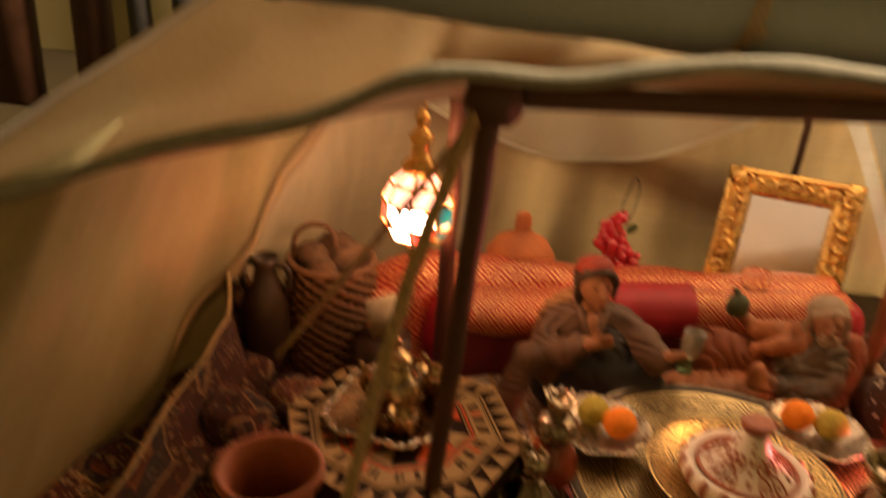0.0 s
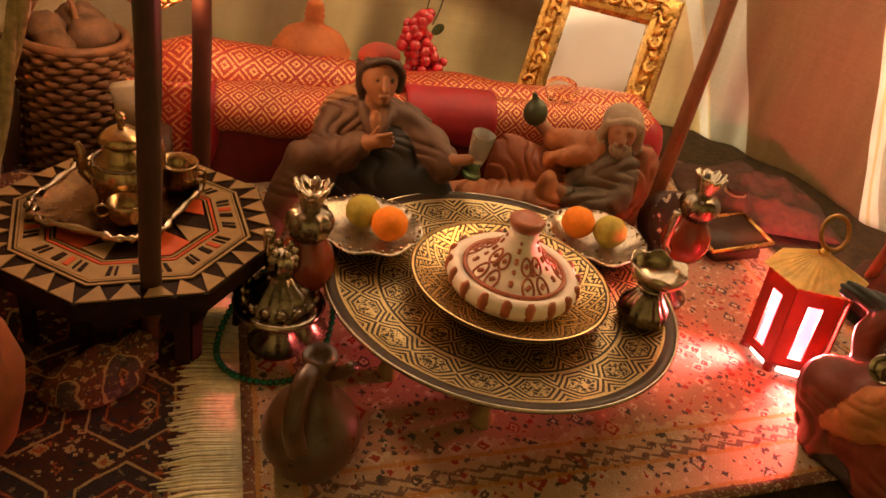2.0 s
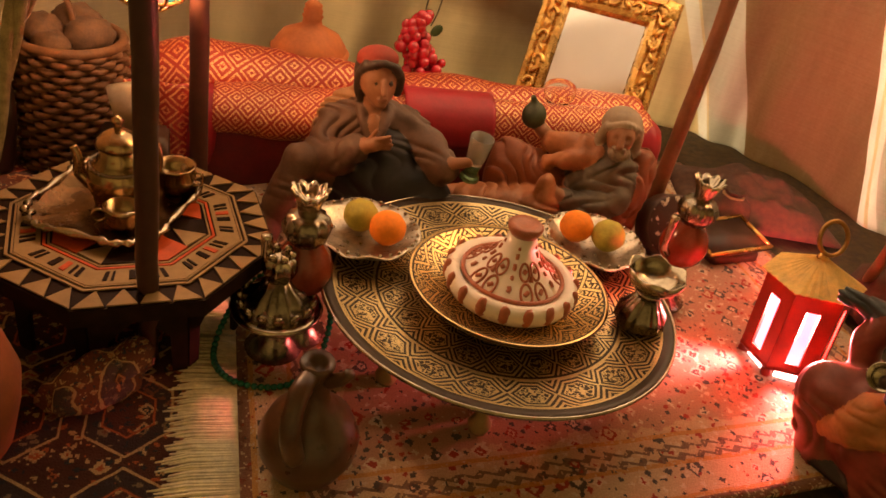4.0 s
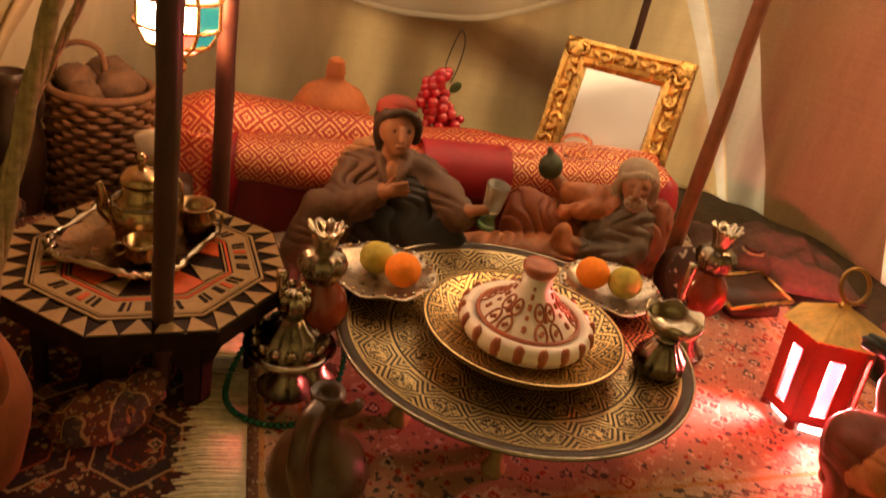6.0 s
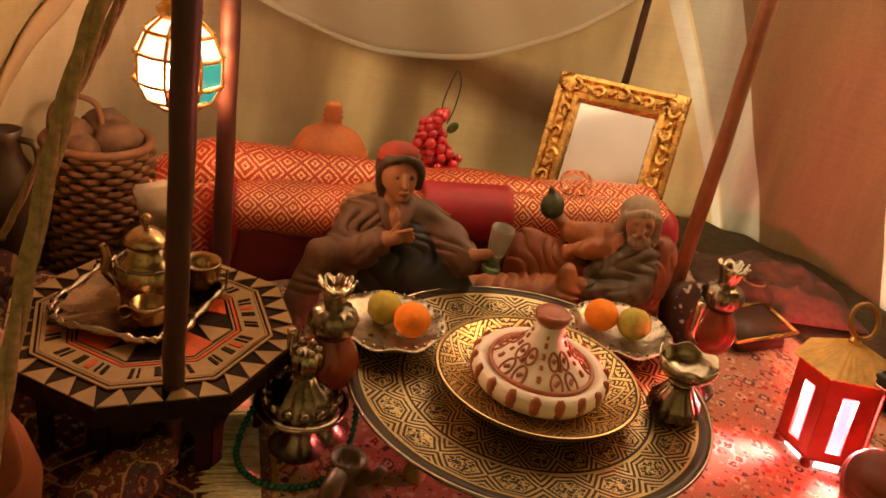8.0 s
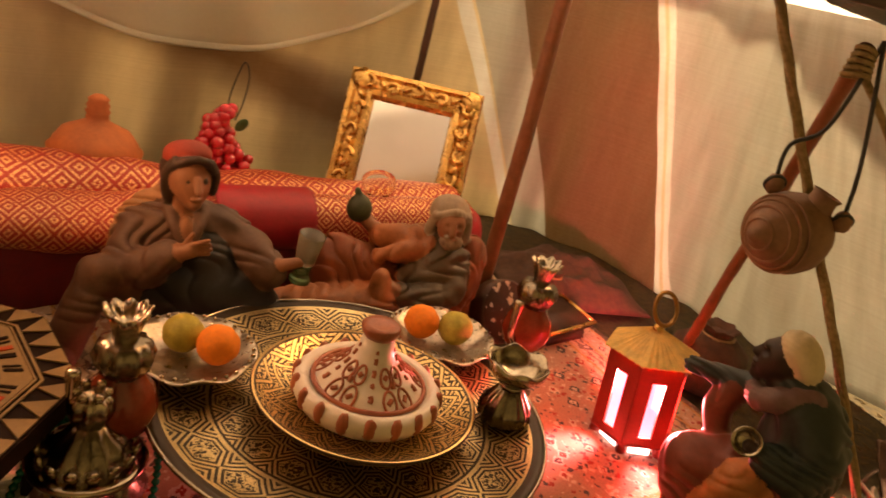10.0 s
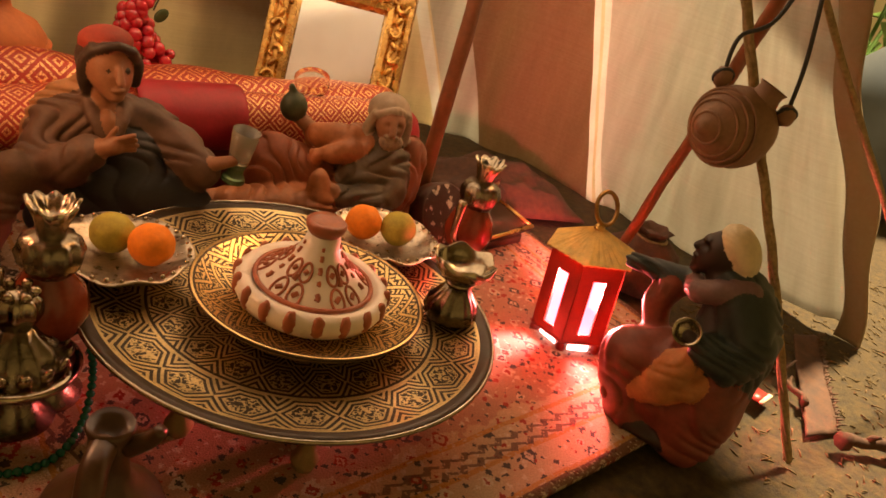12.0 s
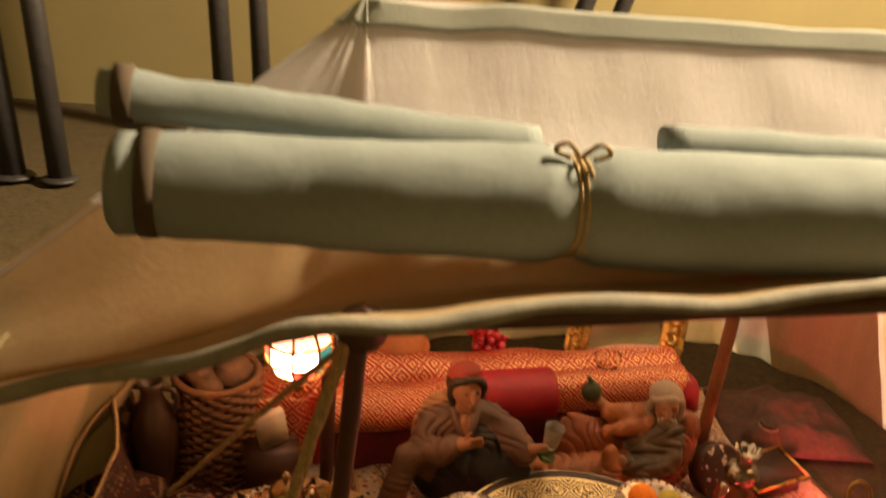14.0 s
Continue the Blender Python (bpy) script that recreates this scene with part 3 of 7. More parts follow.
rug("woven_rug", pose(0.0560, 0.0776, 0.0, 0, 0, 14.5), (0.460, 0.40), "rug_cream", "cream and red flowered rug with a long cream fringe", -1, 0.07)
rug("dark_rug", pose(-0.330, -0.03, -0.0005, 0, 0, 14.5), (0.33, 0.46), "rug_dark", "dark red and navy patterned rug with medallions")

# tent cloth
W1, W2, BR = (0.80, 0.79, 0.76), (0.55, 0.54, 0.49), (0.29, 0.210, 0.122)
STRIPE = [(0.601, 0.611, W1), (0.613, 0.648, W2), (0.648, 0.766, BR), (0.766, 0.772, W1), (0.775, 0.781, W1), (0.781, 1.2, W2)]
# panel: olive tone painted in for the weaker light on the left side
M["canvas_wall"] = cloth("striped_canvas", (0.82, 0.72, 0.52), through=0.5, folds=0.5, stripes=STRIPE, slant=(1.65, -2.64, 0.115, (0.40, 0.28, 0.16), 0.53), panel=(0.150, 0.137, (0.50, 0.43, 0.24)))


# foot and head of the walls, from the front left round the back to the front right
FOOT = spline([(-0.47, -0.36, 0), (-0.455, -0.10, 0), (-0.42, 0.16, 0), (-0.31, 0.37, 0), (-0.05, 0.44, 0), (0.22, 0.475, 0), (0.345, 0.40, 0), (0.42, 0.28, 0), (0.485, 0.14, 0), (0.525, 0.028, 0)], 12)
HEAD = spline([(-0.40, -0.14, 0.24), (-0.34, -0.06, 0.28), (-0.33, 0.10, 0.29), (-0.27, 0.29, 0.29), (-0.03, 0.37, 0.30), (0.18, 0.40, 0.31), (0.30, 0.34, 0.31), (0.365, 0.24, 0.31), (0.370, 0.155, 0.31), (0.345, 0.070, 0.31)], 12)


def along(line, u):
    k = min(u, 0.99999) * (len(line) - 1)
    i = int(k)
    return line[i].lerp(line[i + 1], k - i)


def wall_surf(u, v):
    p = along(FOOT, u).lerp(along(HEAD, u), v)
    w = 0.006 * math.sin(u * 95 + 2 * math.sin(u * 31)) * (1 - 0.5 * v) + 0.006 * noise.noise(Vector((u * 20, v * 3, 4))) + 0.0022 * noise.noise(Vector((u * 75, v * 2.5, 8)))
    side = (along(FOOT, min(u + 0.01, 1)) - along(FOOT, max(u - 0.01, 0))).normalized()
    return p + Vector((side.y, -side.x, 0)) * w + Vector((0, 0, (-0.012 + 0.026 * max(0.0, (u - 0.86) / 0.14)) * (1 - v)))


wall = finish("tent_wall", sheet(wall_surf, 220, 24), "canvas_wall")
tagged(thick(wall, 0.0012), "striped brown and cream cotton tent wall hanging to the ground", "tent wall", kind="structure")



def seam_band(u, v):
    w = 0.03 + 0.95 * v
    p = wall_surf(0.148 + 0.137 * w + 0.010 * u, w)
    return p + Vector((0.004 + 0.002 * math.sin(math.pi * u) + 0.0015 * noise.noise(Vector((u * 2, v * 14, 3))), -0.002, 0))


tagged(thick(finish("seam_band", sheet(seam_band, 6, 60), "flap_canvas"), 0.0025), "brown hemmed edge of the side panel of the tent wall", "tent edge", kind="structure")

RIDGE_A, RIDGE_B = tent(-0.178, 0.06, 0.44), tent(0.20, 0.06, 0.44)
EAVE = [Vector((-0.46, -0.13, 0.225)), Vector((-0.30, -0.135, 0.275)), Vector((-0.17, -0.14, 0.318)), Vector((0.02, -0.10, 0.327)), Vector((0.22, -0.055, 0.33)), Vector((0.46, 0.0, 0.32))]
RIM = spline([EAVE[0], (-0.36, -0.02, 0.275), (-0.34, 0.12, 0.285), (-0.28, 0.31, 0.285), (-0.03, 0.39, 0.295), (0.19, 0.42, 0.305), (0.32, 0.35, 0.305), (0.40, 0.24, 0.305), (0.47, 0.12, 0.31), EAVE[5]], 10)


def roof_back(u, v):
    p = along(RIM, u)
    a = (p - tent(-0.16, 0.06)).dot(tent(1, 0)) / 0.36
    q = RIDGE_A.lerp(RIDGE_B, min(1, max(0, a)))
    s = p.lerp(q, v)
    s.z -= 0.03 * min(1.0, 0.15 + max(0.0, u - 0.18) * 4.0) * math.sin(math.pi * v) - 0.003 * noise.noise(Vector((u * 12, v * 6, 9)))
    return s


FLAP_IN = Vector((0, 0.05, -0.014))


def roof_front(u, v):
    e = along(spline(EAVE, 8), u)
    a = (e - tent(-0.16, 0.06)).dot(tent(1, 0)) / 0.36
    q = RIDGE_A.lerp(RIDGE_B, min(1, max(0, a)))
    s = (e + FLAP_IN * min(1.0, 0.12 + 2.6 * u)).lerp(q, v)
    s.z -= 0.036 * min(1.0, 3.0 * u) * math.sin(math.pi * v ** 0.8) - 0.003 * noise.noise(Vector((u * 12, v * 6, 2))) - 0.0025 * math.sin(u * 70 + 2 * v) * noise.noise(Vector((u * 9, v * 2, 5)))
    return s


tagged(thick(finish("tent_roof", sheet(roof_back, 120, 16), "canvas_roof"), 0.0012), "pale canvas tent roof sloping to the back and sides", "tent roof", kind="structure")
front_sheet = sheet(roof_front, 80, 20)
front_uv = front_sheet.loops.layers.uv.verify()
for f in front_sheet.faces:
    u, v = (sum(l[front_uv].uv[k] for l in f.loops) / 4 for k in (0, 1))
    # lower half: dim orange light from inside is painted as brown canvas
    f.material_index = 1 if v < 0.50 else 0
tagged(thick(finish("tent_roof_front", front_sheet, ["canvas_front", "flap_canvas"]), 0.0012), "pale canvas front slope of the tent roof, lower half painted dim brown", "tent roof", kind="structure")

def ridge_strip(u, v):
    return roof_front(u, 0.935 + 0.065 * v) + Vector((0, -0.001, 0.0018 + 0.0004 * math.sin(u * 60)))


tagged(thick(finish("ridge_cloth", sheet(ridge_strip, 80, 6), "ridge_canvas"), 0.0012), "grey-green canvas strip sewn along the roof ridge", "tent roof", kind="structure")


def front_valance(u, v):
    e = along(spline(EAVE, 8), u)
    s = e.lerp(e + FLAP_IN * min(1.0, 0.12 + 2.6 * u), v)
    s.z += (0.003 * math.sin(u * 40) + 0.004 * noise.noise(Vector((u * 14, 0, 3)))) * (1 - v)
    return s


t = thing("tent_valance", pose(0, 0, 0), "grey-cream canvas front flap with a thick grey hem above the opening", "tent flap", kind="structure")
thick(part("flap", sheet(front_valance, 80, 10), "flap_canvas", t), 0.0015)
part("hem", tube([front_valance(i / 90, 0) + Vector((0, -0.002, 0)) for i in range(91)], [0.0042 + 0.0018 * noise.noise(Vector((i * 0.35, 0, 0))) for i in range(91)], 8, flat=0.6), "hem", t, "grey rolled hem")

# rolled front curtain
t = thing("rolled_curtain", pose(0, 0, 0), "rolled-up grey canvas door curtain tied with cord above the opening", "curtain")
A, B = Vector((-0.301, -0.100, 0.361)), Vector((0.460, 0.043, 0.332))


def roll_pt(i, k, a):
    s = 0.021 + 0.979 * i / k
    c = A.lerp(B, s)
    pinch = 1 - 0.18 * math.exp(-((s - 0.306) / 0.012) ** 2) - 0.05 * math.exp(-((s - 0.037) / 0.008) ** 2) - 0.15 * math.exp(-((s - 0.640) / 0.012) ** 2)
    fat = 0.0235 + 0.0075 * min(1.0, s / 0.306) + 0.005 * min(1.0, max(0.0, (s - 0.306) / 0.24))
    r = fat * pinch * (1 + 0.05 * noise.noise(Vector((s * 14, math.cos(a) * 1.5, math.sin(a) * 1.5))) + 0.022 * noise.noise(Vector((s * 55, math.cos(a) * 4, math.sin(a) * 4))) + 0.030 * (0.5 - abs(noise.noise(Vector((s * 38 + 3 * math.cos(a), math.sin(a) * 2.5, 6))))))
    return c + Vector((0.0, math.cos(a) * r, math.sin(a) * r))


b = bmesh.new()
K, N = 120, 28
rows = [[b.verts.new(roll_pt(i, K, 2 * math.pi * j / N)) for j in range(N)] for i in range(K + 1)]
for i in range(K):
    for j in range(N):
        b.faces.new((rows[i][j], rows[i][(j + 1) % N], rows[i + 1][(j + 1) % N], rows[i + 1][j]))
b.faces.new(rows[0][::-1]), b.faces.new(rows[-1])
part("roll", b, "roll_canvas", t)
for a0, a1, rr in ((Vector((-0.305, -0.068, 0.395)), Vector((-0.085, -0.026, 0.374)), 0.0130), (Vector((-0.010, -0.006, 0.378)), Vector((0.30, 0.050, 0.370)), 0.0115)):
    part("fold", tube([a0.lerp(a1, i / 24) + Vector((0, 0, 0.0015 * noise.noise(Vector((i * 0.4, rr * 900, 0))))) for i in range(25)], [rr * (1 + 0.12 * noise.noise(Vector((i * 0.5, 3, rr * 500)))) * (1 if i > 0 else 0.9) for i in range(25)], 14, flat=0.7), "roll_canvas", t, "folded edge of the rolled curtain")
for s in (0.306, 0.640):
    b = bmesh.new()
    for d in (-0.0035, 0.0, 0.0035):
        c = A.lerp(B, s) + Vector((d, 0, 0))
        ring(c, 0.0262 if s == 0.306 else 0.0312, 0.0013, (1, 0.18, 0), 24, b)
    if s == 0.306:
        c = A.lerp(B, s) + Vector((0, -0.008, 0.0285))
        for q in (-1, 1):
            tube(spline([c, c + Vector((q * 0.008, -0.004, 0.008)), c + Vector((q * 0.014, -0.004, 0.004)), c + Vector((q * 0.006, -0.003, 0.0))], 6), 0.0013, 6, b)
    part("cord", b, "rope", t, "thin twisted cord")

AX = (B - A).normalized()
SM = Matrix.Translation(A.lerp(B, 0.037)) @ Vector((0, 0, 1)).rotation_difference(AX).to_matrix().to_4x4()
part("strap", lathe([(0.0210, -0.0042), (0.0252, -0.0042), (0.0258, 0.0), (0.0254, 0.0042), (0.0210, 0.0042)], 48, m=SM), "strap", t, "dark brown tie strap")
FM = Matrix.Translation(Vector((-0.2935, -0.0658, 0.3942))) @ Vector((0, 0, 1)).rotation_difference(AX).to_matrix().to_4x4()
part("strap", lathe([(0.0100, -0.0042), (0.0146, -0.0042), (0.0149, 0.0042), (0.0100, 0.0042)], 36, m=FM), "strap", t, "dark brown tie strap")


# bound front edge of the side wall
def edge_band(u, v):
    p = along(FOOT, 1.0).lerp(along(HEAD, 1.0), v) + Vector((0.0, 0.0, -0.002))
    w = 0.007 * math.sin(v * 7.0 - 0.6) + 0.003 * math.sin(v * 17)
    return p + Vector((0.35, -0.94, 0)) * (0.024 * u + w - 0.004) + Vector((0.003 * math.sin(v * 11 + u * 3), 0, 0))


t = thing("edge_band", pose(0, 0, 0), "brown-beige bound edge of the tent side wall", "tent edge", kind="structure")
thick(part("band", sheet(edge_band, 8, 60), "edge_cloth", t), 0.0025)

# poles
def pole(name, a, b, r0, r1, mat, label, cat="pole", wob=0.0015):
    a, b = Vector(a), Vector(b)
    k = 14
    pts = [a.lerp(b, i / k) + Vector((wob * noise.noise(Vector((i * 0.5, a.x * 9, 0))), wob * noise.noise(Vector((i * 0.5, a.y * 9, 5))), 0)) for i in range(k + 1)]
    ob = finish(name, tube(pts, [r0 + (r1 - r0) * i / k + 0.0004 * noise.noise(Vector((i * 0.9, a.x * 5, 2))) for i in range(k + 1)], 12), mat)
    return tagged(ob, label, cat, "tent poles" if cat == "pole" else "")


JOINT = Vector((-0.170, -0.118, 0.304))
pole("tent_pole", (-0.194, -0.062, 0.0), JOINT, 0.0052, 0.0052, "dark_wood", "dark-stained wooden tent pole standing at the opening")
pole("tent_pole", (-0.211, 0.094, 0.0), (-0.211, 0.094, 0.31), 0.0062, 0.006, "pole_wood", "red-brown wooden tent pole beside the bench")
pole("tent_pole", (0.147, 0.183, 0.0), (0.147, 0.183, 0.32), 0.0062, 0.006, "wood", "red-brown wooden tent pole beside the bench")
pole("tent_beam", JOINT + Vector((-0.004, 0, 0.002)), (0.36, -0.01, 0.315), 0.0055, 0.005, "dark_wood", "dark-stained wooden cross beam over the opening", "beam")
tagged(finish("pole_joint", blob(JOINT, (0.013, 0.012, 0.012), lump=0.15), "dark_wood"), "dark wrapped knot joining pole and cross beam", "joint")

pole("back_stick", (0.117, 0.408, 0.0), (0.119, 0.396, 0.30), 0.0042, 0.0038, "dark_wood", "thin dark stick propping the tent behind the mirror", "stick", 0.003)

# ---------------------------------------------------------------- bench
def brocade_roll(name, parent, u0, u1, fn, scale, fine=1.0, mat="brocade", label="red and gold brocade with diamonds"):
    b = sheet(fn, 100, 20)
    uvl = b.loops.layers.uv.verify()
    for f in b.faces:
        for l in f.loops:
            l[uvl].uv = (l[uvl].uv[0] * (u1 - u0) * fine, l[uvl].uv[1] * scale * fine)
    return thick(part(name, b, mat, parent, label), 0.0016)


def bench():
    """A long low seat with a brocade throw."""
    t = thing("bench", pose(*tent(0.0, 0.0), 0, 0, YAW), "low bench covered with red and gold brocade and dark red cloth", "bench")
    U0, U1 = -0.186, 0.186

    def skirt(u, v):
        x = U0 + (U1 - U0) * u
        return Vector((x, 0.188 + 0.003 * math.sin(x * 90 + math.sin(x * 40)) * (1 - v) - 0.004 * v, v * 0.062))
    thick(part("skirt", sheet(skirt, 90, 8), "dark_red", t, "dark red velvet skirt"), 0.002)
    part("seat", box(U1 - U0 - 0.008, 0.056, 0.064, pose(0, 0.222, 0.034), bevel=0.006), "dark_red", t)

    def front(u, v):
        x = U0 + 0.006 + (U1 - U0 - 0.012) * u
        a = (-0.22 + v * 1.0) * math.pi
        r = 0.0215 + 0.0045 * noise.noise(Vector((x * 20, v * 2.4, 1)))
        lift = 0.064 + 0.022 * (x - 0.02) * (1 if x > 0 else 1.3) + 0.004 * noise.noise(Vector((x * 14, 7, 0)))
        return Vector((x, 0.203 - math.cos(a) * r, lift + math.sin(a) * r))
    brocade_roll("front_roll", t, U0, U1, front, 0.07, 1.15)

    def back(u, v):
        x = -0.262 + 0.452 * u
        a = (-0.05 + v * 1.05) * math.pi
        drop = 0.035 * max(0.0, (-0.185 - x) / 0.075) ** 1.5 + min(0.0115, 0.072 * max(0.0, x + 0.200))
        r = 0.027 + 0.006 * noise.noise(Vector((x * 17, v * 2.4, 3)))
        return Vector((x, 0.241 - math.cos(a) * r * 1.1, 0.073 - drop + math.sin(a) * r + 0.004 * noise.noise(Vector((x * 10, v, 5)))))
    brocade_roll("back_roll", t, -0.262, 0.19, back, 0.085, 0.92)

    def red(u, v):
        x = -0.036 + 0.074 * u
        a = (-0.18 + v * 1.0) * math.pi
        return Vector((x, 0.203 - math.cos(a) * 0.0255, 0.0655 + 0.02 * x + math.sin(a) * 0.0255))
    thick(part("red_band", sheet(red, 24, 18), "red_satin", t, "plain crimson satin band"), 0.0016)

    def drape(u, v):
        x = -0.268 + 0.088 * u
        return Vector((x, 0.214 - 0.016 * math.sin(math.pi * u) - 0.010 * (1 - v) + 0.004 * math.sin(x * 160), 0.004 + 0.074 * v))
    brocade_roll("end_drape", t, 0.0, 0.088, drape, 0.075, 0.92)
    part("end_cushion", blob((-0.186, 0.200, 0.042), (0.013, 0.022, 0.036), (0, 8, 0), lump=0.1, n=20), "red_satin", t, "crimson satin cushion end")
    part("end_cushion", blob((0.180, 0.196, 0.062), (0.018, 0.022, 0.026), (0, -10, 0), lump=0.1, n=20), "red_satin", t, "crimson satin cushion end")
    return t


bench()

# ---------------------------------------------------------------- big tray and food
PLATE_N = 96
t = thing("brass_tray", pose(0.0, 0.0, 0.0), "large round chased brass tray on small feet", "tray")
R = 0.110
prof = [(0.0, 0.0435), (0.085, 0.0435), (0.098, 0.0455), (0.106, 0.0485), (0.1095, 0.0487), (0.1105, 0.0475), (0.1095, 0.0455), (0.100, 0.0430), (0.085, 0.0405), (0.0, 0.0405)]
part("dish", lathe(prof, PLATE_N), "chased_tray", t)
part("rim", ring((0, 0, 0.048), 0.1102, 0.0012, n=96, k=6), "silver", t, "plain bright rim")
for a in (100, 220, 265, 340):
    c, s = math.cos(radians(a)), math.sin(radians(a))
    part("foot", lathe([(0.0, 0.0), (0.005, 0.0), (0.007, 0.006), (0.004, 0.012), (0.004, 0.030), (0.007, 0.036), (0.0, 0.0365)], 14, m=pose(0.080 * c, 0.080 * s, 0.004)), "ivory", t)

t = thing("brass_plate", pose(0.0025, -0.0095, 0.0437), "smaller round chased brass plate on the tray", "plate")
prof = [(0.0, 0.007), (0.040, 0.007), (0.050, 0.010), (0.058, 0.0165), (0.0607, 0.0172), (0.0613, 0.016), (0.059, 0.0135), (0.050, 0.006), (0.040, 0.0015), (0.026, 0.0), (0.0, 0.0)]
part("dish", lathe(prof, PLATE_N), "chased_plate", t)

t = thing("tagine", pose(0.0035, -0.0085, 0.0512) @ Matrix.Scale(0.96, 4), "white glazed tagine with brown painted flowers on the brass plate", "tagine")
part("base", lathe([(0.0, 0.0), (0.034, 0.0), (0.0395, 0.003), (0.0422, 0.0085), (0.0415, 0.0135), (0.0385, 0.0163), (0.0350, 0.0155), (0.0330, 0.0125), (0.0, 0.010)], 56), "glaze", t)
LID = [(0.0320, 0.0125), (0.0300, 0.0150), (0.0250, 0.0190), (0.0188, 0.0245), (0.0136, 0.0305), (0.0102, 0.037), (0.0085, 0.044)]
lid = part("lid", lathe([(0.0, 0.0115)] + LID + [(0.0, 0.0445)], 56), "glaze", t)
part("knob", lathe([(0.0, 0.0435), (0.0082, 0.0435), (0.0105, 0.047), (0.0110, 0.050), (0.0095, 0.0515), (0.006, 0.0505), (0.0, 0.050)], 24), "glaze_brown", lid, "brown glazed knob")
for i in range(18):
    a = 2 * math.pi * i / 18
    b = blob((0.0405 * math.cos(a), 0.0405 * math.sin(a), 0.0108), (0.0036, 0.0030, 0.0066), (0, 0, math.degrees(a) + 90), n=10, lump=0.2, freq=900)
    part("stripe", b, "glaze_brown", t)


def lid_r(z):
    for (r0, z0), (r1, z1) in zip(LID, LID[1:]):
        if z0 <= z <= z1:
            return r0 + (r1 - r0) * (z - z0) / (z1 - z0)
    return LID[-1][0]


def brush(pts, w):
    """A brush stroke on the lid, from (degrees, height) pairs."""
    line = [Vector((lid_r(z) * math.cos(radians(a)), lid_r(z) * math.sin(radians(a)), z)) for a, z in pts]
    return tube(spline(line, 6), w, 6)


for base in range(258, 618, 72):
    mid = base + 36
    for da, hz, wid, hh in ((-11, 0.0180, 8, 0.0040), (11, 0.0180, 8, 0.0040), (-12, 0.0270, 10, 0.0040), (12, 0.0270, 10, 0.0040)):
        pts = [(mid + da + wid * math.cos(q), hz + hh * math.sin(q)) for q in [2 * math.pi * k / 10 for k in range(11)]]
        part("petal", brush(pts, 0.00085), "glaze_brown", lid)
        part("petal_dot", brush([(mid + da - 3, hz - 0.0008), (mid + da, hz), (mid + da + 3, hz + 0.0008)], 0.0015), "glaze_brown", lid)
    part("petal_dot", brush([(mid - 1, 0.0225), (mid, 0.0238), (mid + 1, 0.0250)], 0.0016), "glaze_brown", lid)
    for h0, h1, w in ((0.0175, 0.0200, 0.0015), (0.0228, 0.0245, 0.0012), (0.0270, 0.0300, 0.0013), (0.0325, 0.0355, 0.0011), (0.0375, 0.0395, 0.0009)):
        part("dab", brush([(base, h0), (base + 1.5, (h0 + h1) / 2), (base, h1)], w), "glaze_brown", lid)
part("line", ring((0, 0, 0.0150), 0.0316, 0.0014, n=48, k=6), "glaze_brown", lid)


def scalloped_dish(m, label):
    t = thing("silver_dish", m, label, "dish", "silver fruit dishes")

    def wave(a, r, z):
        k = max(0, (r - 0.018) / 0.017)
        return r * (1 + 0.035 * k * abs(math.sin(a * 4))), z + 0.0012 * k * math.cos(a * 8)
    part("dish", lathe([(0.0, 0.002), (0.018, 0.002), (0.024, 0.0035), (0.030, 0.0085), (0.0345, 0.0105), (0.0352, 0.0098), (0.031, 0.0065), (0.024, 0.001), (0.016, 0.0), (0.0, 0.0)], 64, wave=wave), "chased_silver", t)
    for i in range(32):
        a = 2 * math.pi * i / 32
        part("bead", blob((0.0335 * math.cos(a), 0.0335 * math.sin(a), 0.0106), 0.0013, n=6), "silver", t)
    return t


def fruit(name, c, r, mat, label):
    ob = finish(name, blob((0, 0, 0), (r, r, r * 0.94), n=32, lump=0.05), mat)
    ob.matrix_world = pose(*c)
    return tagged(ob, label, "fruit")


scalloped_dish(pose(-0.088, 0.026, 0.049, 0, 0, 10), "small scalloped silver dish with an orange and a green fruit")
fruit("orange", (-0.074, 0.022, 0.0635), 0.0115, "orange", "round bright orange on a silver dish")
fruit("green_fruit", (-0.092, 0.034, 0.0625), 0.0110, "green_fruit", "dull green fruit on a silver dish")
scalloped_dish(pose(0.067, 0.058, 0.049, 0, 0, 30), "small scalloped silver dish with an orange and a green fruit")
fruit("orange", (0.054, 0.064, 0.0635), 0.0115, "orange", "round bright orange on a silver dish")
fruit("green_fruit", (0.0755, 0.058, 0.0635), 0.0115, "green_fruit", "dull green fruit on a silver dish")

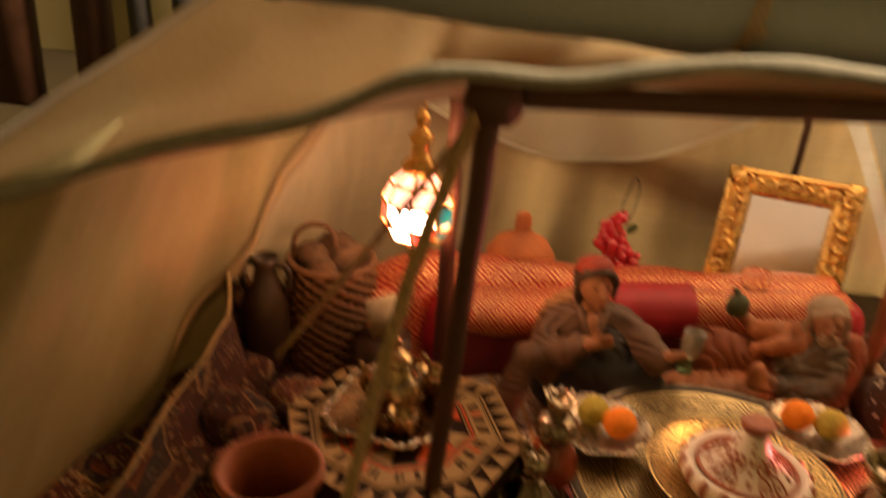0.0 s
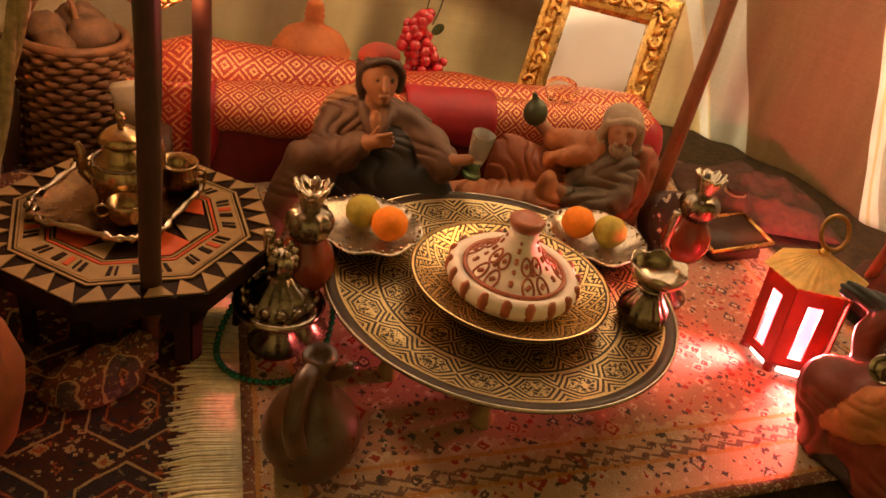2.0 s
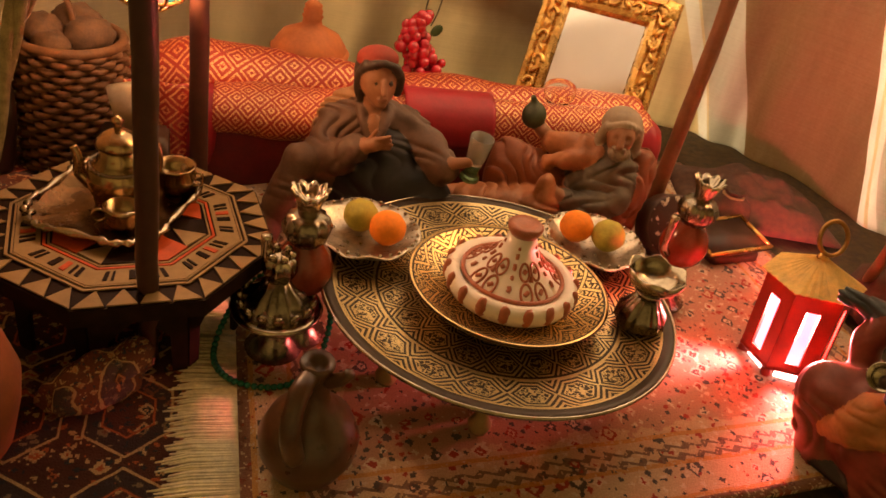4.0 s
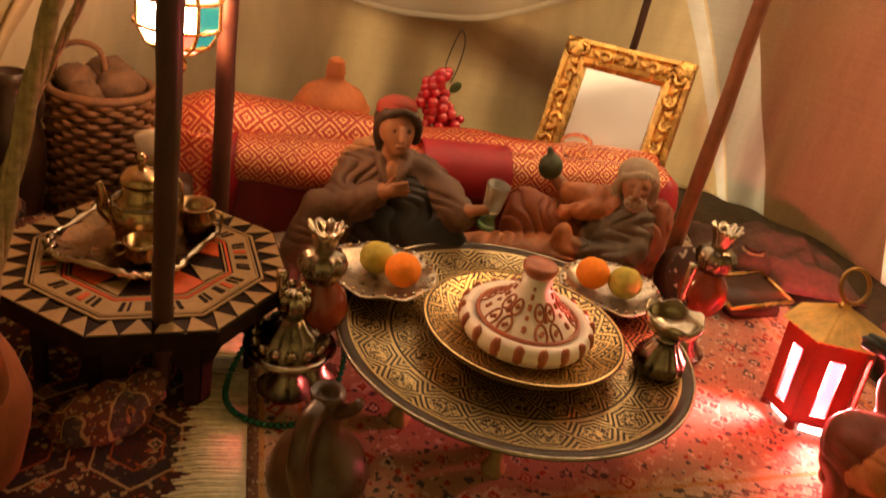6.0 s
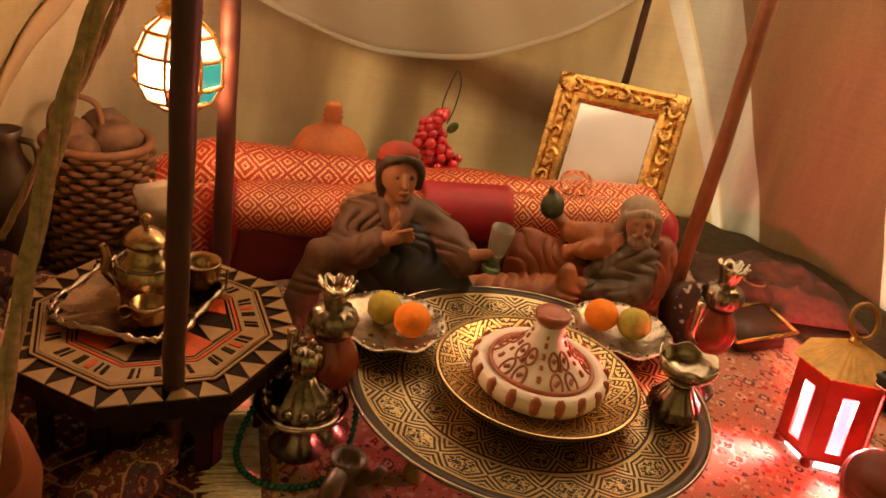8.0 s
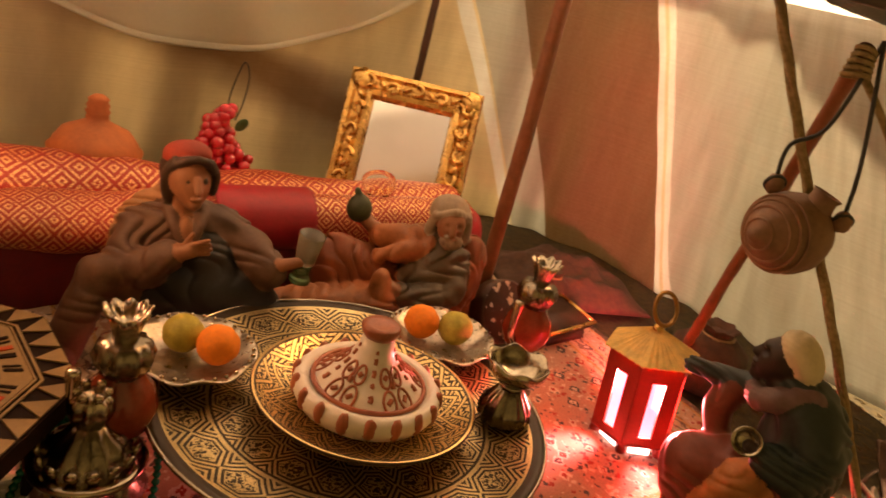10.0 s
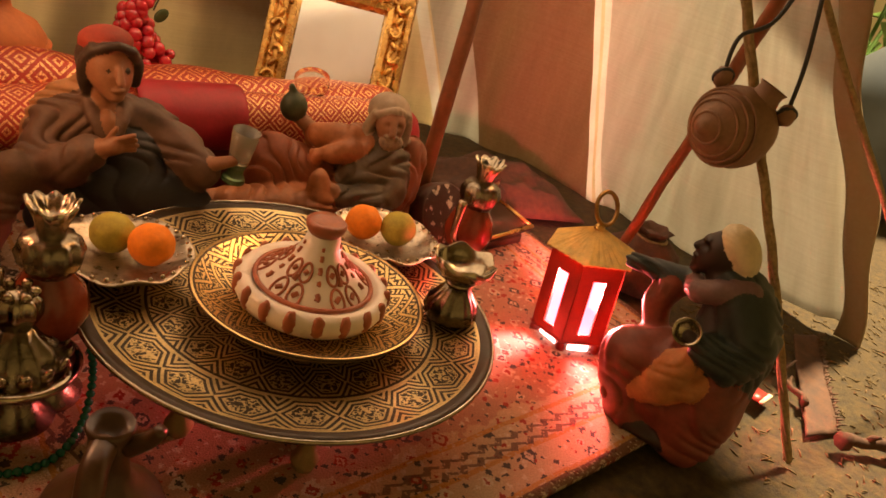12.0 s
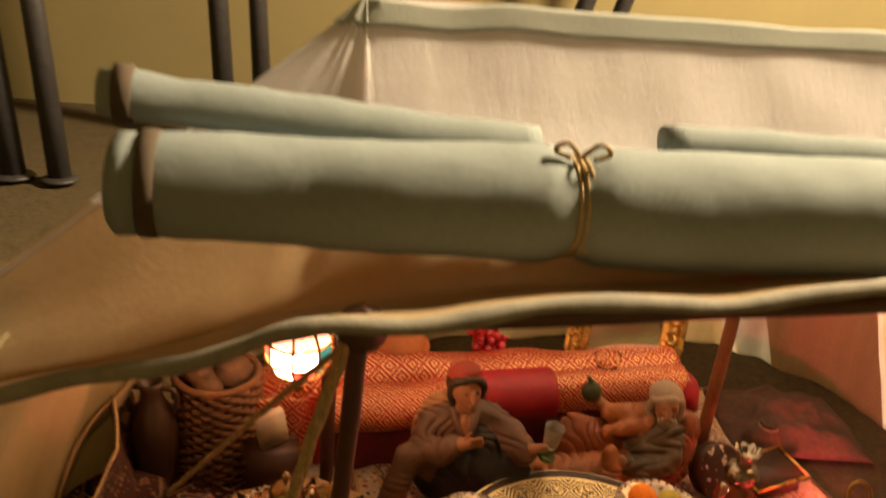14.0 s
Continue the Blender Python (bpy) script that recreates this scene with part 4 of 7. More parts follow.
# ---------------------------------------------------------------- inlaid table
def inlaid_table():
    t = thing("inlaid_table", pose(-0.217, -0.019, 0.0), "eight-sided side table with ivory, ebony and red wood inlay", "table")
    Z, RO = 0.065, 0.081

    def octa(r, a=0.0):
        return [Vector((r * math.cos(radians(45 * i + a)), r * math.sin(radians(45 * i + a)), 0)) for i in range(8)]

    def band(name, r0, r1, z, mat, label=""):
        o, i = octa(r1), octa(r0)
        for k in range(8):
            b = bmesh.new()
            q = (k + 1) % 8
            b.faces.new([b.verts.new(p + Vector((0, 0, z))) for p in (o[k], o[q], i[q], i[k])])
            thick(part(name, b, mat, t, label, False), 0.0008)
    b = bmesh.new()
    lo = [b.verts.new(p + Vector((0, 0, Z - 0.011))) for p in octa(RO)]
    hi = [b.verts.new(p + Vector((0, 0, Z - 0.001))) for p in octa(RO)]
    b.faces.new(lo[::-1]), b.faces.new(hi)
    for k in range(8):
        b.faces.new((lo[k], lo[(k + 1) % 8], hi[(k + 1) % 8], hi[k]))
    part("tabletop", b, "ebony", t, smooth=False)
    for r0, r1, mat in ((0.0640, 0.0655, "ivory"), (0.0615, 0.0625, "ivory"), (0.0480, 0.0610, "ivory"), (0.0455, 0.0470, "padauk"), (0.0435, 0.0445, "ivory")):
        band("inlay_band", r0, r1, Z, mat)

    def slab(name, pts, mat, z):
        b = bmesh.new()
        b.faces.new([b.verts.new((p[0], p[1], z)) for p in pts])
        thick(part(name, b, mat, t, "", False), 0.0008)
    for k in range(8):
        o, o2 = octa(RO)[k], octa(RO)[(k + 1) % 8]
        i, i2 = octa(0.066)[k], octa(0.066)[(k + 1) % 8]
        for j in range(4):
            s0, s1, sm = j / 4 + 0.01, (j + 1) / 4 - 0.01, (j + 0.5) / 4
            slab("inlay_triangle", [o.lerp(o2, s0) * 0.985, o.lerp(o2, s1) * 0.985, i.lerp(i2, sm)], "ivory", Z)
        p, p2 = octa(0.0585)[k], octa(0.0585)[(k + 1) % 8]
        q, q2 = octa(0.0505)[k], octa(0.0505)[(k + 1) % 8]
        for j, (s, w, mat) in enumerate(((0.14, 0.05, "ebony"), (0.23, 0.03, "ebony"), (0.42, 0.08, "ebony"), (0.58, 0.07, "padauk"), (0.72, 0.03, "ebony"), (0.80, 0.05, "ebony"))):
            slab("inlay_block", [p.lerp(p2, s), p.lerp(p2, s + w), q.lerp(q2, s + w), q.lerp(q2, s)], mat, Z + 0.0006)
        a, a2 = octa(0.043)[k], octa(0.043)[(k + 1) % 8]
        m2 = a.lerp(a2, 0.5)
        slab("inlay_star", [a * 0.98, m2 * 0.98, m2 * 0.45, a * 0.55], "padauk" if k % 2 else "ebony", Z)
        slab("inlay_star", [m2 * 0.96, a2 * 0.98, a2 * 0.55], "ivory" if k % 2 else "padauk", Z)
        c = octa(RO - 0.018)
        b = bmesh.new()
        d = (c[(k + 1) % 8] - c[k]).normalized()
        w, hgt = (c[(k + 1) % 8] - c[k]).length, Z - 0.011
        prof = [(0, 0), (0.16, 0), (0.18, 0.55), (0.5, 0.82), (0.82, 0.55), (0.84, 0), (1, 0), (1, 1), (0, 1)]
        b.faces.new([b.verts.new(c[k] + d * w * x + Vector((0, 0, hgt * z))) for x, z in prof])
        thick(part("side_panel", b, "ebony", t, "", False), 0.003)
    return t


inlaid_table()
# ---------------------------------------------------------------- figurines (plain painted statuettes, one mesh each)
class Clay:
    """A modelled clay shape: lumps and limbs melted into one another, each in its own paint."""

    def __init__(self, lo, hi, voxel=0.0009):
        self.lo, self.h = np.array(lo), voxel
        size = np.ceil((np.array(hi) - self.lo) / voxel).astype(int) + 1
        self.f = np.full(size, 1.0, np.float32)
        self.raw = np.full(size, 1.0, np.float32)
        self.paint = np.zeros(size, np.int8)

    def window(self, lo, hi, pad):
        a = np.clip(np.floor((np.array(lo) - pad - self.lo) / self.h).astype(int), 0, None)
        b = np.minimum(np.ceil((np.array(hi) + pad - self.lo) / self.h).astype(int) + 1, self.f.shape)
        sl = tuple(slice(int(p), int(q)) for p, q in zip(a, b))
        return sl, np.meshgrid(*[self.lo[k] + self.h * np.arange(a[k], b[k]) for k in range(3)], indexing="ij")

    def melt(self, sl, d, slot, k):
        d = d.astype(np.float32)
        g = self.f[sl]
        h = np.maximum(k - np.abs(g - d), 0) / k
        self.paint[sl] = np.where(d < self.raw[sl], slot, self.paint[sl])
        self.raw[sl] = np.minimum(self.raw[sl], d)
        self.f[sl] = np.minimum(g, d) - h * h * k * 0.25

    def ellipsoid(self, c, r, rot, pad):
        m = pose(0, 0, 0, *rot).to_3x3()
        e = [math.sqrt(sum((m[a][b] * r[b]) ** 2 for b in range(3))) for a in range(3)]
        sl, (x, y, z) = self.window([c[a] - e[a] for a in range(3)], [c[a] + e[a] for a in range(3)], pad)
        x, y, z = x - c[0], y - c[1], z - c[2]
        q = [m[0][b] * x + m[1][b] * y + m[2][b] * z for b in range(3)]
        k0 = np.sqrt(sum((q[b] / r[b]) ** 2 for b in range(3)))
        k1 = np.sqrt(sum((q[b] / r[b] ** 2) ** 2 for b in range(3))) + 1e-9
        return sl, k0 * (k0 - 1) / k1

    def lump(self, slot, c, r, rot=(0, 0, 0), k=0.005):
        sl, d = self.ellipsoid(c, r, rot, 2 * k)
        self.melt(sl, d, slot, k)

    def limb(self, slot, radii, *pts, k=0.005):
        line = spline(pts, 5)
        n = len(line) - 1
        rr = [radii[min(int(i / n * (len(radii) - 1)), len(radii) - 2)] for i in range(n + 1)]
        for i in range(n + 1):
            t = i / n * (len(radii) - 1)
            j = min(int(t), len(radii) - 2)
            rr[i] = radii[j] + (radii[j + 1] - radii[j]) * (t - j)
        top = max(rr)
        sl, (x, y, z) = self.window([min(p[a] for p in line) - top for a in range(3)], [max(p[a] for p in line) + top for a in range(3)], 2 * k)
        best = np.full(x.shape, 1.0)
        for i in range(n):
            a, b = line[i], line[i + 1]
            d = b - a
            t = np.clip(((x - a.x) * d.x + (y - a.y) * d.y + (z - a.z) * d.z) / max(d.length_squared, 1e-12), 0, 1)
            best = np.minimum(best, np.sqrt((x - a.x - t * d.x) ** 2 + (y - a.y - t * d.y) ** 2 + (z - a.z - t * d.z) ** 2) - rr[i] - t * (rr[i + 1] - rr[i]))
        self.melt(sl, best, slot, k)

    def dent(self, c, r, rot=(0, 0, 0), k=0.002, slot=None):
        sl, d = self.ellipsoid(c, r, rot, 2 * k)
        d = -d.astype(np.float32)
        g = self.f[sl]
        h = np.maximum(k - np.abs(g - d), 0) / k
        self.f[sl] = np.maximum(g, d) + h * h * k * 0.25
        if slot is not None:
            self.paint[sl] = np.where(d > -0.0012, slot, self.paint[sl])

    def folds(self, slots, amount, freq, lean=0.5):
        """Soft draped creases over the painted clothes."""
        w = np.argwhere((np.abs(self.f) < 0.006) & np.isin(self.paint, slots))
        x, y, z = (self.lo + self.h * w).astype(np.float32).T
        a = np.sin(0.5 * freq * (x + 0.6 * y + lean * z) + 2.6 * np.sin(freq * 0.23 * (z - 0.7 * x)) + 1.8 * np.sin(freq * 0.31 * (y + z)))
        b = np.sin(freq * 0.8 * (0.5 * x - y + 0.35 * z) + 1.7 * np.sin(freq * 0.33 * (x + z)))
        m = 0.5 + 0.5 * np.sin(freq * 0.19 * (x - z) + 1.3 * np.sin(freq * 0.27 * y))
        self.f[tuple(w.T)] += amount * (m * (0.5 - np.abs(a) ** 0.7) + 0.3 * b * (1 - m))

    def cast(self, name, mats):
        f, h = self.f, self.h
        s = f < 0
        n = tuple(k - 1 for k in f.shape)
        pos, cnt = np.zeros(n + (3,), np.float32), np.zeros(n, np.float32)
        for ax in range(3):
            o1, o2 = [k for k in range(3) if k != ax]
            for u in (0, 1):
                for v in (0, 1):
                    a, b = [0, 0, 0], [0, 0, 0]
                    a[o1] = b[o1] = u
                    a[o2] = b[o2] = v
                    b[ax] = 1
                    A = f[a[0]:a[0] + n[0], a[1]:a[1] + n[1], a[2]:a[2] + n[2]]
                    B = f[b[0]:b[0] + n[0], b[1]:b[1] + n[1], b[2]:b[2] + n[2]]
                    cut = (A < 0) != (B < 0)
                    t = np.where(cut, A / np.where(cut, A - B, 1), 0)
                    cnt += cut
                    pos[..., ax] += t
                    pos[..., o1] += u * cut
                    pos[..., o2] += v * cut
        idx = np.full(n, -1, np.int64)
        act = np.argwhere(cnt > 0)
        idx[tuple(act.T)] = np.arange(len(act))
        co = self.lo + h * (act + pos[tuple(act.T)] / cnt[tuple(act.T)][:, None])
        quads, slot = [], []
        for ax in range(3):
            o1, o2 = (ax + 1) % 3, (ax + 2) % 3
            a = [slice(None)] * 3
            b = [slice(None)] * 3
            a[ax], b[ax] = slice(0, -1), slice(1, None)
            e = np.argwhere(s[tuple(a)] != s[tuple(b)])
            ok = np.all([(e[:, o] > 0) & (e[:, o] < n[o]) for o in (o1, o2)], axis=0)
            e = e[ok]
            ring4 = []
            for u, v in ((-1, -1), (0, -1), (0, 0), (-1, 0)):
                c = e.copy()
                c[:, o1] += u
                c[:, o2] += v
                ring4.append(idx[tuple(c.T)])
            q = np.stack(ring4, 1)
            flip = s[tuple(e.T)]
            q[~flip] = q[~flip][:, ::-1]
            quads.append(q)
            slot.append(self.paint[tuple(e.T)])
        quads, slot = np.concatenate(quads), np.concatenate(slot)
        me = bpy.data.meshes.new(name)
        me.from_pydata(co.tolist(), [], quads.tolist())
        for m in mats:
            me.materials.append(M[m])
        me.polygons.foreach_set("material_index", slot.astype(np.int32))
        me.polygons.foreach_set("use_smooth", np.ones(len(quads), bool))
        me.update()
        return new(name, me)


def seated_figurine():
    c = Clay((-0.098, -0.068, -0.002), (0.076, 0.040, 0.146))
    GOWN, LEG, SKIN, HAIR, CAP, DARK, SHAWL = range(7)
    # DARK lumps carry the lap's shadow as colour
    c.lump(DARK, (-0.004, 0.000, 0.016), (0.046, 0.032, 0.020))
    c.lump(GOWN, (-0.010, 0.004, 0.052), (0.033, 0.023, 0.042), k=0.008)
    c.limb(GOWN, [0.0115, 0.0125, 0.0110], (-0.034, 0.003, 0.079), (-0.012, 0.002, 0.086), (0.014, 0.000, 0.084), k=0.012)
    c.lump(DARK, (0.008, -0.012, 0.036), (0.046, 0.026, 0.030), k=0.006)
    c.lump(DARK, (0.008, -0.014, 0.058), (0.017, 0.012, 0.024), (0, -8, 0))
    c.limb(DARK, [0.019, 0.017, 0.012], (0.016, 0.000, 0.026), (0.040, -0.018, 0.034), (0.020, -0.036, 0.018))
    # raised knee
    c.limb(LEG, [0.017, 0.0135, 0.0105], (-0.024, -0.002, 0.026), (-0.044, -0.018, 0.048), (-0.056, -0.028, 0.056))
    c.limb(LEG, [0.0105, 0.0115, 0.0110, 0.008], (-0.056, -0.028, 0.056), (-0.063, -0.037, 0.036), (-0.070, -0.043, 0.014), (-0.072, -0.052, 0.005))
    # shawl over the shoulder and down the back
    c.limb(SHAWL, [0.006, 0.0075, 0.008, 0.006], (-0.022, 0.009, 0.100), (-0.040, 0.008, 0.084), (-0.046, 0.004, 0.060), (-0.042, 0.000, 0.034))
    # sleeves
    c.limb(GOWN, [0.0125, 0.0135, 0.0120, 0.0095], (-0.035, 0.002, 0.077), (-0.041, -0.012, 0.061), (-0.030, -0.026, 0.062), (-0.018, -0.032, 0.074))
    c.limb(GOWN, [0.0120, 0.0130, 0.0115], (0.014, 0.000, 0.083), (0.032, -0.008, 0.073), (0.045, -0.020, 0.064))
    c.folds([GOWN, SHAWL], 0.0026, 440)
    c.folds([DARK, LEG], 0.0016, 360, 0.9)
    # hands
    c.limb(SKIN, [0.0056, 0.0052], (-0.018, -0.033, 0.075), (-0.005, -0.0375, 0.082), k=0.002)
    for q in range(4):
        c.limb(SKIN, [0.0019, 0.0014], (-0.005, -0.0375 - 0.0006 * q, 0.0795 + 0.0022 * q), (0.0060 - 0.001 * abs(q - 1), -0.0395 - 0.0008 * q, 0.0815 + 0.0032 * q), k=0.0008)
    c.limb(SKIN, [0.0018, 0.0014], (-0.009, -0.037, 0.085), (-0.005, -0.038, 0.0925), k=0.001)
    c.limb(SKIN, [0.0050, 0.0042, 0.0034], (0.044, -0.022, 0.068), (0.054, -0.026, 0.0725), (0.062, -0.027, 0.0755), k=0.002)
    # neck and open collar
    c.limb(SKIN, [0.0075, 0.0068], (-0.012, -0.004, 0.086), (-0.011, -0.006, 0.108), k=0.003)
    c.lump(SKIN, (-0.009, -0.0165, 0.0845), (0.0050, 0.0050, 0.0095), (-18, 0, 0), k=0.002)
    c.limb(GOWN, [0.0032, 0.0034, 0.0028], (-0.021, -0.004, 0.096), (-0.016, -0.016, 0.088), (-0.008, -0.022, 0.074), k=0.003)
    c.limb(GOWN, [0.0032, 0.0034, 0.0028], (0.000, -0.003, 0.096), (-0.001, -0.016, 0.088), (-0.006, -0.022, 0.074), k=0.003)
    # head
    c.lump(SKIN, (-0.0105, -0.0080, 0.1185), (0.0128, 0.0135, 0.0150), (0, 0, 20), k=0.002)
    c.lump(SKIN, (-0.0078, -0.0135, 0.1115), (0.0098, 0.0092, 0.0110), (0, 0, 20), k=0.004)
    c.lump(SKIN, (-0.0060, -0.0195, 0.1035), (0.0042, 0.0036, 0.0032), k=0.004)
    c.dent((-0.0108, -0.0240, 0.1186), (0.0030, 0.0024, 0.0020), (0, 0, 20))
    c.lump(HAIR, (-0.0106, -0.0200, 0.1186), (0.0017, 0.0017, 0.0012), k=0.0004)
    c.dent((-0.0004, -0.0215, 0.1192), (0.0028, 0.0024, 0.0020), (0, 0, 20))
    c.lump(HAIR, (-0.0008, -0.0176, 0.1192), (0.0017, 0.0017, 0.0012), k=0.0004)
    c.limb(SKIN, [0.0016, 0.0025], (-0.0052, -0.0220, 0.1210), (-0.0040, -0.0252, 0.1138), k=0.0022)
    c.lump(SKIN, (-0.0048, -0.0222, 0.1085), (0.0038, 0.0020, 0.0016), (0, 0, 20), k=0.0014)
    c.lump(HAIR, (-0.0132, -0.0010, 0.1195), (0.0148, 0.0138, 0.0160), (0, 0, 18), k=0.0014)
    c.limb(HAIR, [0.0034, 0.0042, 0.0040, 0.0026], (-0.0185, -0.0140, 0.1280), (-0.0222, -0.0100, 0.1180), (-0.0222, -0.0080, 0.1080), (-0.0200, -0.0060, 0.0985), k=0.0016)
    c.limb(HAIR, [0.0030, 0.0040, 0.0034], (0.0010, -0.0130, 0.1290), (0.0042, -0.0080, 0.1200), (0.0040, -0.0050, 0.1090), k=0.0016)
    c.limb(HAIR, [0.0024, 0.0030, 0.0026], (-0.0070, -0.0190, 0.1325), (-0.0140, -0.0178, 0.1300), (-0.0205, -0.0140, 0.1240), k=0.0012)
    c.limb(HAIR, [0.0024, 0.0028, 0.0024], (-0.0058, -0.0190, 0.1325), (-0.0002, -0.0160, 0.1300), (0.0030, -0.0125, 0.1250), k=0.0012)
    c.lump(CAP, (-0.0125, -0.0020, 0.1295), (0.0146, 0.0142, 0.0092), (-14, -6, 0), k=0.001)
    ob = c.cast("figurine", ["tunic", "trousers", "skin", "hair", "cap", "lap_shade", "shawl"])
    ob.matrix_world = pose(-0.086, 0.128, 0.004)
    return tagged(ob, "painted clay figurine seated in a brown-mauve gown and red cap", "figurine")


seated_figurine()


def reclining_figurine():
    c = Clay((-0.128, -0.052, -0.002), (0.076, 0.044, 0.126))
    ROBE, TUNIC, SKIN, BEARD, WRAP, GREEN, CAPE, HAIR = range(8)
    c.lump(ROBE, (0.026, 0.006, 0.022), (0.038, 0.024, 0.024))
    c.limb(TUNIC, [0.021, 0.023, 0.016], (0.004, -0.006, 0.022), (0.014, -0.008, 0.052), (0.022, -0.004, 0.076))
    c.lump(ROBE, (0.044, -0.003, 0.052), (0.017, 0.018, 0.036), (0, 8, 0), k=0.006)
    c.lump(ROBE, (0.036, -0.017, 0.046), (0.011, 0.010, 0.028), (0, 14, 0), k=0.003)
    c.limb(CAPE, [0.0115, 0.0120, 0.009], (0.026, 0.004, 0.080), (0.000, 0.003, 0.078), (-0.022, 0.010, 0.078), k=0.004)
    c.limb(CAPE, [0.0085, 0.0075, 0.0045], (0.012, -0.008, 0.078), (-0.010, -0.008, 0.073), (-0.027, -0.006, 0.069), k=0.003)
    # bent knee, the other leg stretched out under the robe
    c.limb(ROBE, [0.021, 0.019, 0.017], (0.000, 0.006, 0.026), (-0.026, 0.006, 0.046), (-0.048, 0.005, 0.058))
    c.lump(ROBE, (-0.053, 0.003, 0.046), (0.0180, 0.0180, 0.034), (0, -6, 0), k=0.005)
    c.limb(CAPE, [0.018, 0.017, 0.015, 0.011], (0.000, -0.017, 0.034), (-0.045, -0.022, 0.034), (-0.085, -0.020, 0.032), (-0.108, -0.015, 0.028), k=0.004)
    c.limb(CAPE, [0.020, 0.019, 0.018, 0.014], (0.000, -0.017, 0.014), (-0.045, -0.022, 0.014), (-0.085, -0.020, 0.013), (-0.106, -0.015, 0.011), k=0.006)
    c.limb(CAPE, [0.0065, 0.0100, 0.0110], (-0.031, -0.028, 0.061), (-0.029, -0.032, 0.040), (-0.031, -0.034, 0.010), k=0.003)
    c.folds([ROBE, CAPE], 0.0034, 440, 0.8)
    c.limb(TUNIC, [0.0105, 0.0110, 0.0095, 0.0080], (0.032, -0.012, 0.070), (0.026, -0.026, 0.052), (0.004, -0.031, 0.046), (-0.014, -0.030, 0.050), k=0.003)
    c.folds([TUNIC], 0.0030, 540, -0.8)
    c.limb(SKIN, [0.0055, 0.0050], (-0.014, -0.031, 0.050), (-0.023, -0.031, 0.055), k=0.002)
    c.limb(SKIN, [0.0055, 0.0050], (-0.024, 0.014, 0.079), (-0.034, 0.020, 0.086), k=0.002)
    c.lump(GREEN, (-0.039, 0.021, 0.093), (0.0095, 0.0090, 0.0105), k=0.001)
    c.limb(GREEN, [0.0030, 0.0022], (-0.040, 0.021, 0.101), (-0.043, 0.021, 0.107), k=0.003)
    # head
    c.limb(SKIN, [0.0080, 0.0072], (0.023, -0.006, 0.078), (0.022, -0.009, 0.095), k=0.003)
    c.lump(SKIN, (0.0195, -0.0150, 0.0990), (0.0102, 0.0100, 0.0124), (0, 0, -15), k=0.002)
    c.dent((0.0125, -0.0235, 0.1015), (0.0030, 0.0024, 0.0020))
    c.dent((0.0215, -0.0245, 0.1018), (0.0030, 0.0024, 0.0020))
    c.limb(SKIN, [0.0016, 0.0025], (0.0170, -0.0230, 0.1035), (0.0166, -0.0262, 0.0965), k=0.002)
    c.lump(BEARD, (0.0200, -0.0200, 0.0888), (0.0085, 0.0062, 0.0062), (10, 0, -15), k=0.0012)
    c.lump(BEARD, (0.0170, -0.0238, 0.0935), (0.0056, 0.0024, 0.0018), (0, 0, -15), k=0.001)
    c.folds([BEARD], 0.0009, 1300)
    c.lump(WRAP, (0.0230, -0.0020, 0.1045), (0.0155, 0.0148, 0.0135), (0, 8, 0), k=0.001)
    c.limb(WRAP, [0.0026, 0.0032, 0.0026], (0.0095, -0.0120, 0.1050), (0.0190, -0.0180, 0.1105), (0.0310, -0.0130, 0.1060), k=0.0015)
    c.limb(WRAP, [0.0038, 0.0052, 0.0050], (0.0345, -0.0080, 0.1040), (0.0365, -0.0060, 0.0920), (0.0360, -0.0040, 0.0800), k=0.0015)
    c.limb(WRAP, [0.0032, 0.0040, 0.0040], (0.0092, -0.0080, 0.1040), (0.0080, -0.0050, 0.0940), (0.0100, -0.0020, 0.0850), k=0.0015)
    c.folds([WRAP], 0.0007, 700, 0.3)
    ob = c.cast("figurine", ["robe", "olive", "skin", "beard", "white_cloth", "figure_green", "rust_orange", "hair"])
    ob.matrix_world = pose(0.066, 0.150, 0.004, 0, 0, 6)
    return tagged(ob, "painted clay figurine reclining in an orange-brown robe with grey beard", "figurine")


reclining_figurine()


